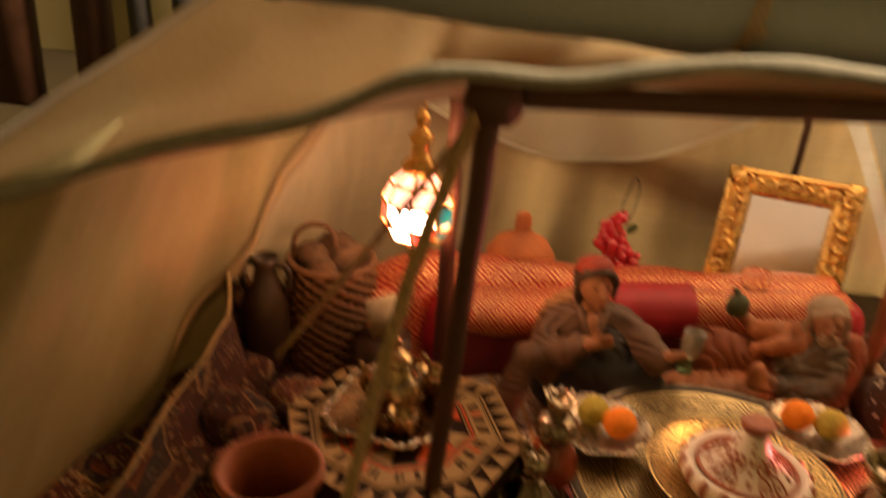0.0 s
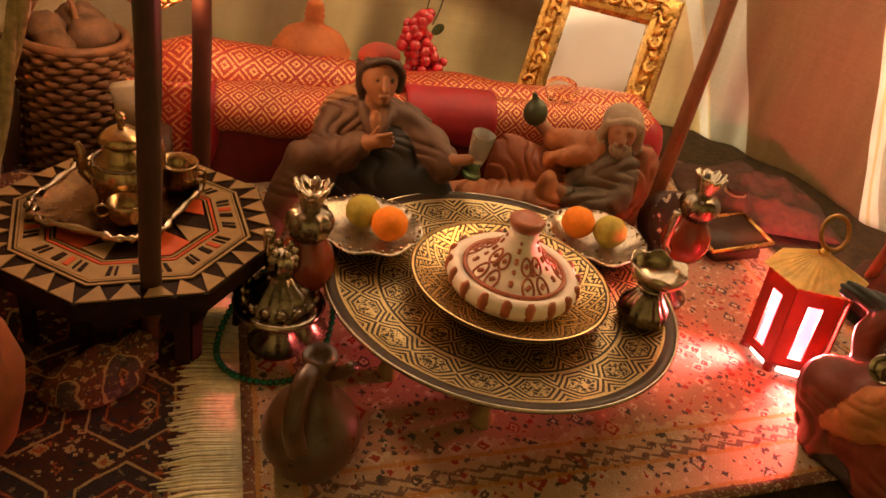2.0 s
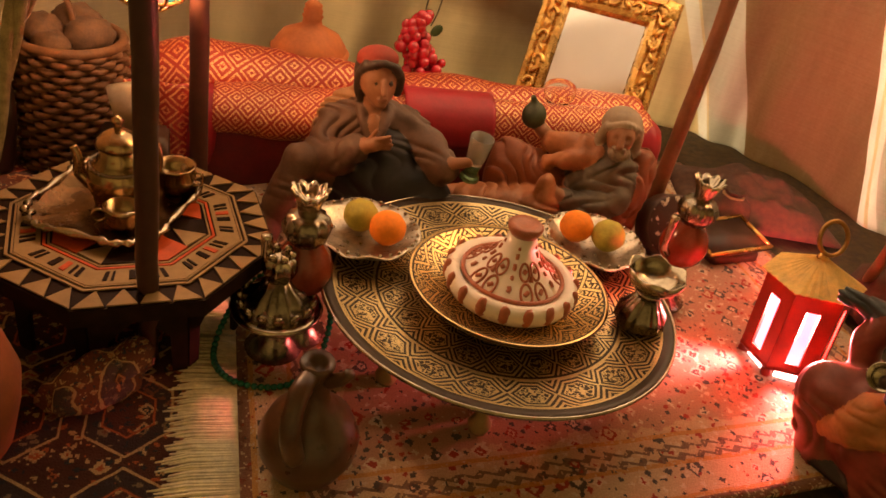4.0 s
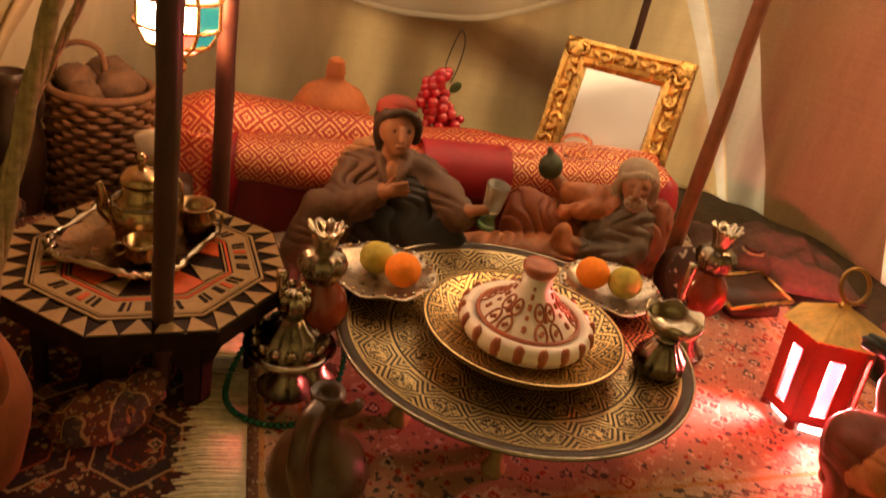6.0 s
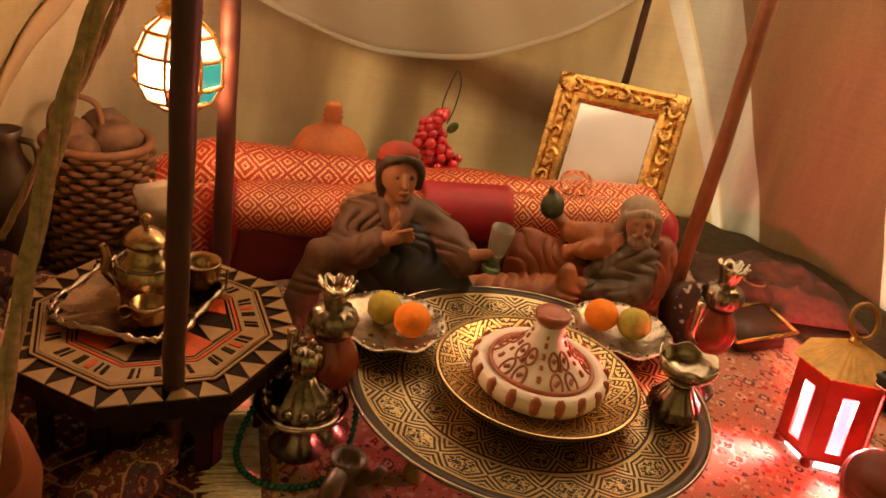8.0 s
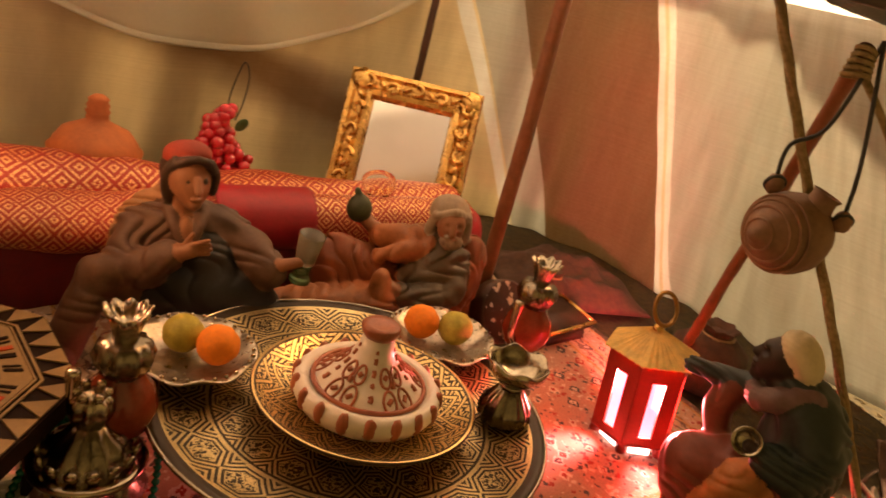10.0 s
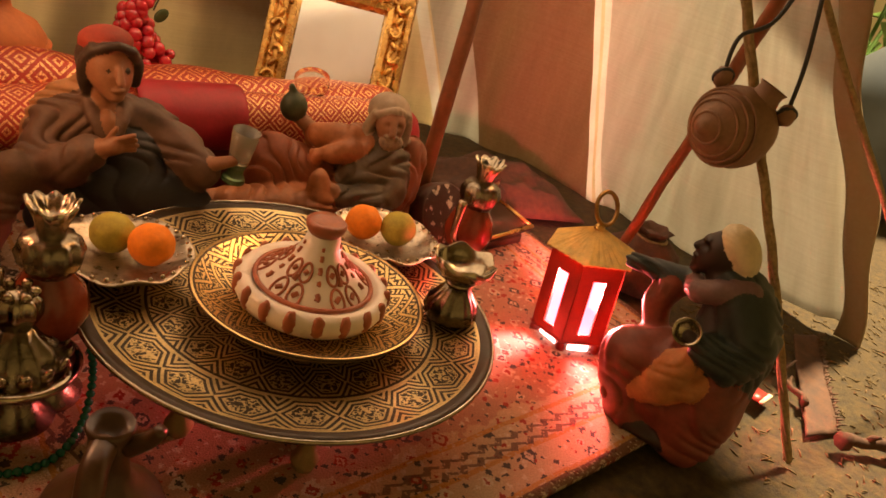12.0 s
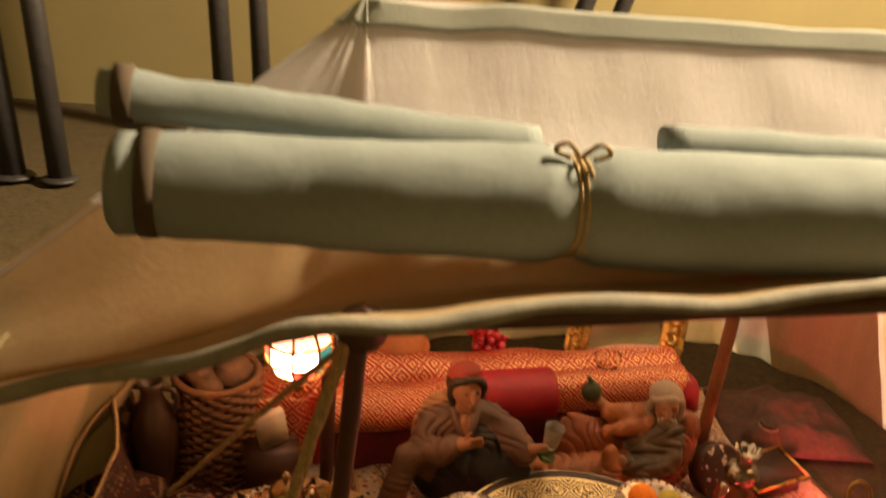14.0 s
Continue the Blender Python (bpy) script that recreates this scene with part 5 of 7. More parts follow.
def crouching_figurine():
    c = Clay((-0.072, -0.046, -0.002), (0.050, 0.036, 0.148))
    CLOAK, BAG, SKIN, WRAP, RUST, MAUVE = range(6)
    c.lump(SKIN, (-0.002, -0.002, 0.006), (0.036, 0.026, 0.008))
    c.lump(RUST, (0.000, -0.002, 0.026), (0.032, 0.024, 0.024), k=0.006)
    c.limb(RUST, [0.022, 0.020, 0.0185], (0.012, 0.000, 0.046), (-0.014, -0.006, 0.048), (-0.032, -0.009, 0.042))
    c.limb(RUST, [0.0185, 0.0165, 0.013], (-0.032, -0.009, 0.042), (-0.030, -0.010, 0.026), (-0.020, -0.012, 0.008))
    c.limb(RUST, [0.019, 0.020, 0.017], (0.016, -0.008, 0.050), (0.018, -0.010, 0.032), (0.014, -0.012, 0.010))
    c.limb(CLOAK, [0.023, 0.0245, 0.0185, 0.012], (0.014, 0.000, 0.056), (0.014, 0.000, 0.080), (0.008, 0.000, 0.100), (0.000, 0.000, 0.108), k=0.004)
    c.lump(RUST, (0.013, -0.002, 0.066), (0.0235, 0.0225, 0.0052), (0, 10, 0), k=0.002)
    c.limb(CLOAK, [0.012, 0.0135, 0.0125, 0.0085], (0.008, -0.012, 0.102), (0.022, -0.016, 0.086), (0.016, -0.024, 0.074), (0.002, -0.029, 0.078), k=0.003)
    c.limb(CLOAK, [0.0105, 0.0080, 0.0062, 0.0042], (-0.008, 0.012, 0.098), (-0.026, 0.013, 0.094), (-0.042, 0.012, 0.092), (-0.058, 0.010, 0.091), k=0.003)
    c.limb(RUST, [0.008, 0.009, 0.007], (-0.030, 0.010, 0.088), (-0.034, 0.008, 0.076), (-0.030, 0.004, 0.062), k=0.004)
    c.folds([CLOAK, RUST], 0.0024, 400, 0.9)
    c.limb(BAG, [0.0050, 0.0110, 0.0120, 0.0050], (0.002, -0.021, 0.070), (-0.006, -0.024, 0.056), (-0.010, -0.024, 0.042), (-0.022, -0.022, 0.030), k=0.002)
    c.limb(BAG, [0.0050, 0.0080, 0.0040], (-0.008, -0.026, 0.040), (0.004, -0.025, 0.048), (0.012, -0.022, 0.055), k=0.002)
    c.folds([BAG], 0.0014, 520, -1.6)
    c.limb(SKIN, [0.0045, 0.0040], (0.002, -0.030, 0.078), (-0.008, -0.031, 0.081), k=0.002)
    c.limb(MAUVE, [0.0050, 0.0068, 0.0066, 0.0050], (-0.020, 0.002, 0.099), (-0.015, -0.012, 0.100), (-0.003, -0.016, 0.107), (0.010, -0.011, 0.112), k=0.003)
    c.folds([MAUVE], 0.0010, 700)
    c.limb(SKIN, [0.0085, 0.0075], (-0.005, 0.000, 0.102), (-0.011, 0.000, 0.116), k=0.003)
    # head in profile, chin up
    c.lump(SKIN, (-0.0120, 0.000, 0.1235), (0.0125, 0.0105, 0.0125), (0, 12, 0), k=0.002)
    c.lump(SKIN, (-0.0180, 0.000, 0.1155), (0.0075, 0.0080, 0.0080), (0, 12, 0), k=0.003)
    c.lump(SKIN, (-0.0225, 0.000, 0.1275), (0.0024, 0.0075, 0.0020), k=0.002)
    c.dent((-0.0225, -0.0055, 0.1238), (0.0028, 0.0030, 0.0020))
    c.limb(SKIN, [0.0016, 0.0027], (-0.0235, 0.000, 0.1260), (-0.0268, 0.000, 0.1205), k=0.002)
    c.lump(SKIN, (-0.0252, 0.000, 0.1158), (0.0026, 0.0046, 0.0014), k=0.0012)
    c.lump(SKIN, (-0.0246, 0.000, 0.1128), (0.0026, 0.0044, 0.0014), k=0.0012)
    c.lump(SKIN, (-0.0230, 0.000, 0.1085), (0.0036, 0.0044, 0.0032), k=0.003)
    c.lump(WRAP, (-0.0060, 0.000, 0.1300), (0.0135, 0.0128, 0.0098), (0, 38, 0), k=0.001)
    c.lump(WRAP, (0.0000, -0.001, 0.1240), (0.0085, 0.0112, 0.0075), (0, 40, 0), k=0.002)
    c.folds([WRAP], 0.0008, 800, 1.2)
    ob = c.cast("figurine", ["cloak", "bag", "skin_dark", "white_turban", "rust", "mauve"])
    ob.matrix_world = pose(0.226, -0.070, 0.002, 0, 0, -53)
    return tagged(ob, "painted clay figurine crouching in a dark cloak and pale turban", "figurine")


crouching_figurine()
tagged(finish("bowl", lathe([(0.0, 0.0), (0.006, 0.0), (0.0085, 0.004), (0.0095, 0.009), (0.0085, 0.009), (0.007, 0.004), (0.0, 0.002)], 24), "silver"), "small silver bowl held by the crouching figurine", "bowl").matrix_world = Matrix.Translation((0.1965, -0.0800, 0.0840)) @ Vector((0, 0, 1)).rotation_difference(Vector((-0.75, -0.55, 0.45))).to_matrix().to_4x4() @ Matrix.Scale(0.85, 4)

# ---------------------------------------------------------------- drinking glass
def goblet_glass(m, label):
    t = thing("drinking_glass", m, label, "glass")
    part("cup", lathe([(0.0, 0.0165), (0.0070, 0.0165), (0.0082, 0.019), (0.0106, 0.043), (0.0099, 0.0432), (0.0075, 0.0205), (0.0, 0.0195)], 36), "clear_glass", t)
    part("stem", lathe([(0.0, 0.0), (0.0090, 0.0), (0.0088, 0.003), (0.0062, 0.007), (0.0060, 0.011), (0.0074, 0.0155), (0.0, 0.0163)], 28), "green_glass", t, "green glass foot and stem")
    return t


goblet_glass(pose(-0.021, 0.107, 0.064, 6, 5, 0) @ Matrix.Scale(0.82, 4), "small drinking glass with a green foot in the figurine's grasp")
t = thing("glass_bowl", pose(*tent(0.096, 0.203, 0.090), -55, 12, 0), "small frosted glass bowl lying tipped on the bench", "bowl")
part("body", lathe([(0.0, 0.0), (0.006, 0.0), (0.0105, 0.004), (0.0135, 0.011), (0.0140, 0.016), (0.0132, 0.016), (0.0125, 0.011), (0.0095, 0.005), (0.0, 0.002)], 32), "bowl_glass", t)

# ---------------------------------------------------------------- mirror
def gilt_mirror():
    t = thing("mirror", pose(0.0834, 0.2872, 0.0055, -26.6, -1.3, -21.2), "small mirror in a carved gilt frame leaning on the tent wall", "mirror")
    W, H, B = 0.0649, 0.174, 0.0275
    part("backing", box(2 * W - 0.006, 0.004, H - 0.006, pose(0, 0.004, H / 2)), "dark_wood", t, smooth=False)
    b = bmesh.new()
    w2 = W - B
    vs = [b.verts.new((x, 0.0, z)) for x, z in ((-w2, B), (w2, B), (w2, H - B), (-w2, H - B))]
    b.faces.new(vs)
    part("mirror_glass", b, "mirror_glass", t, "slightly clouded mirror glass", False)
    # moulded frame, mitred
    prof = [(0.0, -0.002), (0.002, -0.008), (0.006, -0.009), (0.009, -0.006), (0.017, -0.006), (0.020, -0.008), (0.0245, -0.007), (B, 0.001)]
    cor = [(-W, 0), (W, 0), (W, H), (-W, H)]
    for k in range(4):
        (x0, z0), (x1, z1) = cor[k], cor[(k + 1) % 4]
        d = Vector((x1 - x0, 0, z1 - z0)).normalized()
        nrm = Vector((-d.z, 0, d.x))
        b = bmesh.new()
        rows = []
        for s, y in prof:
            a = Vector((x0, y, z0)) + nrm * s + d * s
            c = Vector((x1, y, z1)) + nrm * s - d * s
            rows.append((b.verts.new(a), b.verts.new(c)))
        for p, q in zip(rows, rows[1:]):
            b.faces.new((p[0], p[1], q[1], q[0]))
        rail = part("frame_rail", b, "gold", t, "carved gilt moulding", False)
        # carved scrolls along the hollow
        L = (Vector((x1, 0, z1)) - Vector((x0, 0, z0))).length
        n = 7 if L > 0.14 else 5
        for j in range(n):
            c = Vector((x0, -0.0065, z0)) + d * (L * (j + 0.75) / (n + 0.5)) + nrm * 0.0135
            sgn = 1 if j % 2 else -1
            pts = []
            for q in range(22):
                a = q / 21 * 4.6 * sgn + (1.6 if sgn > 0 else -1.6)
                r = 0.0082 - 0.0066 * q / 21
                pts.append(c + d * (r * math.cos(a)) * 1.15 + nrm * (r * math.sin(a)) * 0.8 + Vector((0, -0.003 * (1 - q / 30), 0)))
            part("scroll", tube(pts, [0.0027 - 0.0009 * q / 21 for q in range(22)], 7), "gold", rail)
            part("leaf", blob(c + d * 0.0085 + Vector((0, -0.001, 0)), (0.0055, 0.003, 0.0026), (0, -math.degrees(math.atan2(d.z, d.x)) + 35 * sgn, 0), n=10), "gold", rail)
    for x, z in ((-1, 0), (1, 0), (1, 1), (-1, 1)):
        part("corner_leaf", blob((x * (W - 0.011), -0.0075, 0.011 + z * (H - 0.022)), (0.010, 0.004, 0.010), n=14, lump=0.35, freq=300), "gold", t)
    return t


gilt_mirror()

# ---------------------------------------------------------------- on and behind the bench
t = thing("clay_tagine", pose(-0.160, 0.240, 0.080), "plain orange clay tagine with a ringed knob on the bench", "tagine")
part("base", lathe([(0.0, 0.0), (0.026, 0.0), (0.032, 0.006), (0.033, 0.011), (0.029, 0.012), (0.0, 0.011)], 40), "terracotta", t)
part("lid", lathe([(0.030, 0.0115), (0.0295, 0.016), (0.024, 0.024), (0.014, 0.029), (0.0085, 0.032), (0.0075, 0.037), (0.0088, 0.039), (0.0072, 0.041), (0.0082, 0.0435), (0.0066, 0.046), (0.0074, 0.048), (0.004, 0.051), (0.0, 0.052)], 40), "terracotta", t)

t = thing("glass_grapes", pose(-0.067, 0.270, 0.064) @ Matrix.Diagonal((1.07, 1.07, 1.07, 1)), "bunch of shiny red glass grapes hung from a wire loop", "ornament")
rnd = random.Random(3)
for i in range(64):
    q = i / 63
    a = i * 2.4
    r = (0.004 + 0.0125 * math.sin(math.pi * min(1.0, 0.12 + 0.95 * q ** 0.8))) * (0.72 if i % 3 else 1.0)
    part("grape", blob((r * math.cos(a) + 0.005 * math.sin(q * 7.0) - 0.006 * q, r * math.sin(a) * 0.8, 0.004 + 0.056 * q), rnd.uniform(0.0038, 0.0052), n=12), "red_glass", t)
part("wire", tube(spline([(0.0, 0, 0.050), (-0.002, 0.002, 0.066), (0.002, 0.002, 0.086), (0.006, 0.001, 0.096), (0.010, 0, 0.086), (0.008, 0, 0.066), (0.004, 0, 0.052)], 8), 0.0006, 6), "black_cord", t)
part("leaf", blob((0.009, -0.003, 0.050), (0.004, 0.001, 0.006), (0, 40, 0), n=10), "leaf_green", t)

# ---------------------------------------------------------------- hanging lamp
def hanging_lamp():
    t = thing("hanging_lamp", pose(-0.229, 0.055, 0.163), "lit hanging lamp with coloured glass panes in a gilt frame", "lamp")
    prof = [(0.010, 0.002), (0.019, 0.008), (0.0245, 0.018), (0.0245, 0.034), (0.019, 0.046), (0.010, 0.054)]
    n = 8
    mats = ["pane_white", "pane_teal", "pane_red", "pane_amber"]
    for j in range(len(prof) - 1):
        (r0, z0), (r1, z1) = prof[j], prof[j + 1]
        for i in range(n):
            a0, a1 = 2 * math.pi * i / n, 2 * math.pi * (i + 1) / n
            b = bmesh.new()
            q = [Vector((r0 * math.cos(a0), r0 * math.sin(a0), z0)), Vector((r0 * math.cos(a1), r0 * math.sin(a1), z0)), Vector((r1 * math.cos(a1), r1 * math.sin(a1), z1)), Vector((r1 * math.cos(a0), r1 * math.sin(a0), z1))]
            c = sum(q, Vector()) / 4
            b.faces.new([b.verts.new(c + (p - c) * 0.88) for p in q])
            mat = ("pane_amber", "pane_white", "pane_white", "pane_amber", "pane_amber")[j]
            if j in (1, 2):
                mat = ("pane_amber", "pane_red", "pane_white", "pane_teal", "pane_red", "pane_white", "pane_white" if j == 2 else "pane_red", "pane_teal")[i]
            pane = part("pane", b, mat, t, "", False)
            pane.visible_shadow = j == 0
    for i in range(n):
        a = 2 * math.pi * i / n
        part("rib", tube([(r * math.cos(a), r * math.sin(a), z) for r, z in prof], 0.0012, 6), "gold", t)
    for r, z in prof:
        part("hoop", ring((0, 0, z), r, 0.0012, n=24, k=6), "gold", t)
    part("floor_plate", lathe([(0.0, 0.0085), (0.0185, 0.0085), (0.0185, 0.0098), (0.0, 0.0098)], 16), "gold", t)
    part("finial", lathe([(0.0, -0.014), (0.004, -0.011), (0.006, -0.006), (0.004, -0.002), (0.010, 0.001), (0.0, 0.002)], 18), "gold", t)
    part("crown", lathe([(0.011, 0.054), (0.013, 0.058), (0.007, 0.064), (0.006, 0.072), (0.009, 0.078), (0.003, 0.085), (0.0, 0.086)], 18), "gold", t)
    z = 0.090
    for i in range(6):
        part("chain_bead", blob((0, 0, z), (0.0032, 0.0032, 0.0042) if i % 2 else (0.0052, 0.0052, 0.0056), n=12), "brass", t)
        part("chain_link", ring((0, 0, z + 0.0075), 0.0026, 0.0008, (1, 0, 0) if i % 2 else (0, 1, 0), 14, k=5), "brass", t)
        z += 0.0145
    part("hook", tube(spline([(0, 0, z - 0.004), (0.0, 0, z + 0.02), (0.002, 0.0, z + 0.035)], 5), 0.0008, 5), "brass", t)
    return t


hanging_lamp()

# ---------------------------------------------------------------- red lantern
def red_lantern():
    t = thing("lantern", pose(0.2143, 0.0280, 0.003, 0, 0, -42.8) @ pose(0, 0, 0, 0, -5, 0) @ pose(0, 0, 0, 0, 0, 42.8) @ Matrix.Scale(0.90, 4), "lit six-sided red lantern with a yellow pleated roof and ring", "lantern")
    R0, R1, z0, z1 = 0.0315, 0.0315, 0.010, 0.076
    ang = [radians(-134 + 60 * k) for k in range(6)]
    part("base", lathe([(0.0, 0.008), (0.032, 0.008), (0.033, 0.010), (0.032, 0.0125), (0.0, 0.0125)], 6, m=pose(0, 0, 0, 0, 0, -134)), "red_enamel", t, smooth=False)
    for k in range(6):
        a0, a1 = ang[k], ang[(k + 1) % 6]
        p = lambda a, r, z: Vector((r * math.cos(a), r * math.sin(a), z))
        q = [p(a0, R0, z0), p(a1, R0, z0), p(a1, R1, z1), p(a0, R1, z1)]

        def at(u, v):
            return (q[0].lerp(q[1], u)).lerp(q[3].lerp(q[2], u), v)
        b = bmesh.new()
        o = [at(0, 0), at(1, 0), at(1, 1), at(0, 1)]
        # k 3: unseen back opening, made wider to throw red light on the wall
        lo, hi_, up = (0.08, 0.46, 0.92) if k == 3 else (0.34, 0.66, 0.80)
        i = [at(lo, 0.10), at(hi_, 0.10), at(hi_, up), at(lo, up)]
        ov, iv = [b.verts.new(x) for x in o], [b.verts.new(x) for x in i]
        for m in range(4):
            b.faces.new((ov[m], ov[(m + 1) % 4], iv[(m + 1) % 4], iv[m]))
        thick(part("panel", b, "red_enamel", t, "red panel with a tall slot", False), 0.0016)
        c = sum(q, Vector()) / 4
        b = bmesh.new()
        b.faces.new([b.verts.new(x * 1.0 - Vector((c.x, c.y, 0)) * 0.05) for x in i])
        # panes 2 and 4 made opaque to keep red light off leg and figurine
        pane = part("pane", b, "pane_solid" if k in (2, 4) else "pane_faint" if k in (2, 3) else "pane_pink" if k == 5 else "pane_pinkmid", t, "glowing pink pane", False)
        pane.visible_shadow = k in (2, 4)
        am = (a0 + a1 + (2 * math.pi if a1 < a0 else 0)) / 2
        part("foot", blob((0.0290 * math.cos(a0), 0.0290 * math.sin(a0), 0.004), (0.004, 0.004, 0.0055), n=10), "red_enamel", t)
        b = bmesh.new()
        b.faces.new([b.verts.new(p(a0, 0.0285, 0.0005).lerp(p(a1, 0.0285, 0.0005), 0.2)), b.verts.new(p(a0, 0.0285, 0.0005).lerp(p(a1, 0.0285, 0.0005), 0.8)), b.verts.new(p(a0, 0.0285, 0.0075).lerp(p(a1, 0.0285, 0.0075), 0.8)), b.verts.new(p(a0, 0.0285, 0.0075).lerp(p(a1, 0.0285, 0.0075), 0.2))])
        sk = part("base_pane", b, "pane_base", t, "bright opening under the lantern", False)
        sk.visible_shadow = False
    # pleated roof
    for k in range(6):
        b = bmesh.new()
        a0, a1 = ang[k], ang[k] + math.pi / 3
        e0, e1 = Vector((0.0370 * math.cos(a0), 0.0370 * math.sin(a0), 0.077)), Vector((0.0370 * math.cos(a1), 0.0370 * math.sin(a1), 0.077))
        top0, top1 = Vector((0.003 * math.cos(a0), 0.003 * math.sin(a0), 0.094)), Vector((0.003 * math.cos(a1), 0.003 * math.sin(a1), 0.094))
        n = 12
        low = [e0.lerp(e1, j / n) + Vector((0, 0, 0.0005 if j % 2 else -0.0002)) for j in range(n + 1)]
        hi = [top0.lerp(top1, j / n) + Vector((0, 0, 0.0006 if j % 2 else 0)) for j in range(n + 1)]
        lv, hv = [b.verts.new(x) for x in low], [b.verts.new(x) for x in hi]
        for j in range(n):
            b.faces.new((lv[j], lv[j + 1], hv[j + 1], hv[j]))
        thick(part("roof_panel", b, "yellow_roof", t, "pleated yellow roof panel", False), 0.0012)
    part("flame_bulb", lathe([(0.0, 0.018), (0.0045, 0.020), (0.0062, 0.030), (0.0060, 0.042), (0.0040, 0.054), (0.0016, 0.062), (0.0, 0.064)], 16), "bulb_white", t, "glowing flame-shaped bulb").visible_shadow = False
    part("cap", lathe([(0.0, 0.092), (0.0050, 0.0925), (0.004, 0.096), (0.002, 0.099), (0.0, 0.0995)], 14), "brass", t)
    part("carrying_ring", ring((0.004, 0.003, 0.1095), 0.0125, 0.0017, (0.25, -0.90, 0.35), 32), "old_brass", t, "dull brass ring")
    return t


red_lantern()

# ---------------------------------------------------------------- hookahs and silver
def crown_wave(a, r, z):
    k = min(1.0, max(0.0, (z - 0.089) / 0.012))
    return (r * (1 + 0.07 * k * math.cos(a * 9)), z + 0.0009 * k * math.cos(a * 9 + 0.6) + 0.0010 * k * math.cos(a * 2)) if z > 0.089 else (r * (1 + (0.07 * math.cos(a * 10) if 0.074 < z < 0.088 else 0)), z)


def hookah(m, label):
    t = thing("hookah", m, label, "hookah", "small hookahs")
    part("foot", lathe([(0.0, 0.0), (0.016, 0.0), (0.017, 0.004), (0.010, 0.010), (0.007, 0.022), (0.009, 0.034), (0.0, 0.036)], 28), "silver_dark", t)
    part("bottle", lathe([(0.0, 0.034), (0.009, 0.035), (0.0155, 0.043), (0.0175, 0.052), (0.0150, 0.062), (0.009, 0.070), (0.0065, 0.074), (0.0, 0.075)], 32), "glaze_red", t, "shiny red-brown round bottle")
    part("collar", lathe([(0.0, 0.068), (0.0080, 0.0685), (0.0120, 0.0745), (0.0136, 0.081), (0.0112, 0.087), (0.0070, 0.0885), (0.0, 0.0892)], 40, wave=crown_wave), "silver_dark", t, "ribbed silver collar")
    part("crown", lathe([(0.0060, 0.0888), (0.0066, 0.093), (0.0082, 0.098), (0.0108, 0.1035), (0.0096, 0.1040), (0.0070, 0.099), (0.0, 0.094)], 84, wave=crown_wave), "silver", t, "ruffled silver crown")
    part("hose_stem", tube(spline([(-0.012, -0.006, 0.046), (-0.020, -0.010, 0.054), (-0.0215, -0.011, 0.066), (-0.0215, -0.011, 0.080)], 5), [0.0030, 0.0028, 0.0026, 0.0024, 0.0024, 0.0024, 0.0024, 0.0024, 0.0024, 0.0024, 0.0026, 0.0028, 0.0030, 0.0034, 0.0034, 0.0030], 10), "silver", t, "short silver hose stem")
    return t


hookah(pose(-0.119, -0.020, 0.002, 0, 0, 10), "small hookah with a red-brown bottle and a silver crown")
hookah(pose(0.136, 0.075, 0.006, 0, 0, 10), "red-brown bottled hookah with silver crown beside the drum")

t = thing("silver_burner", pose(-0.130, -0.036, 0.011), "ornate blackened silver incense burner with a wide flange", "burner")
part("foot", lathe([(0.0, -0.009), (0.016, -0.009), (0.017, -0.005), (0.009, 0.003), (0.007, 0.014), (0.013, 0.022), (0.0, 0.023)], 28), "silver_dark", t)
part("flange", lathe([(0.0, 0.0205), (0.022, 0.021), (0.0258, 0.0225), (0.0265, 0.0245), (0.0250, 0.0258), (0.021, 0.0248), (0.0, 0.0245)], 56), "silver", t)
part("dome", lathe([(0.020, 0.0245), (0.0195, 0.029), (0.015, 0.036), (0.010, 0.040), (0.0075, 0.044), (0.0, 0.045)], 40, wave=lambda a, r, z: (r * (1 + 0.06 * math.cos(a * 12)), z)), "silver_dark", t)
for i in range(14):
    a = 2 * math.pi * i / 14
    part("leaf", blob((0.0200 * math.cos(a), 0.0200 * math.sin(a), 0.0285), (0.0022, 0.0035, 0.0048), (0, 25, math.degrees(a)), n=10), "silver", t)
part("finial", lathe([(0.0, 0.044), (0.007, 0.045), (0.009, 0.051), (0.0085, 0.057), (0.0055, 0.060), (0.0, 0.061)], 28, wave=lambda a, r, z: (r * (1 + 0.14 * math.cos(a * 8)), z)), "silver", t)
for i in range(6):
    a = 2 * math.pi * i / 6
    part("finial_ball", blob((0.0065 * math.cos(a), 0.0065 * math.sin(a), 0.061), 0.0024, n=10), "silver", t)

t = thing("bead_string", pose(0, 0, 0), "string of small dark green glass beads curling on the rug", "beads")
line = spline([(-0.125, -0.020, 0.050), (-0.134, -0.018, 0.048), (-0.146, -0.022, 0.040), (-0.157, -0.030, 0.024), (-0.162, -0.044, 0.009), (-0.158, -0.060, 0.0065), (-0.146, -0.070, 0.006), (-0.128, -0.072, 0.006), (-0.112, -0.064, 0.006), (-0.102, -0.046, 0.010), (-0.099, -0.030, 0.026), (-0.104, -0.022, 0.044), (-0.112, -0.018, 0.056)], 20)
acc, last = 0.0, line[0]
for p in line:
    acc += (p - last).length
    last = p
    if acc >= 0.0031:
        acc = 0.0
        part("bead", blob(p, (0.0021, 0.0021, 0.0019), n=8), "green_bead", t)

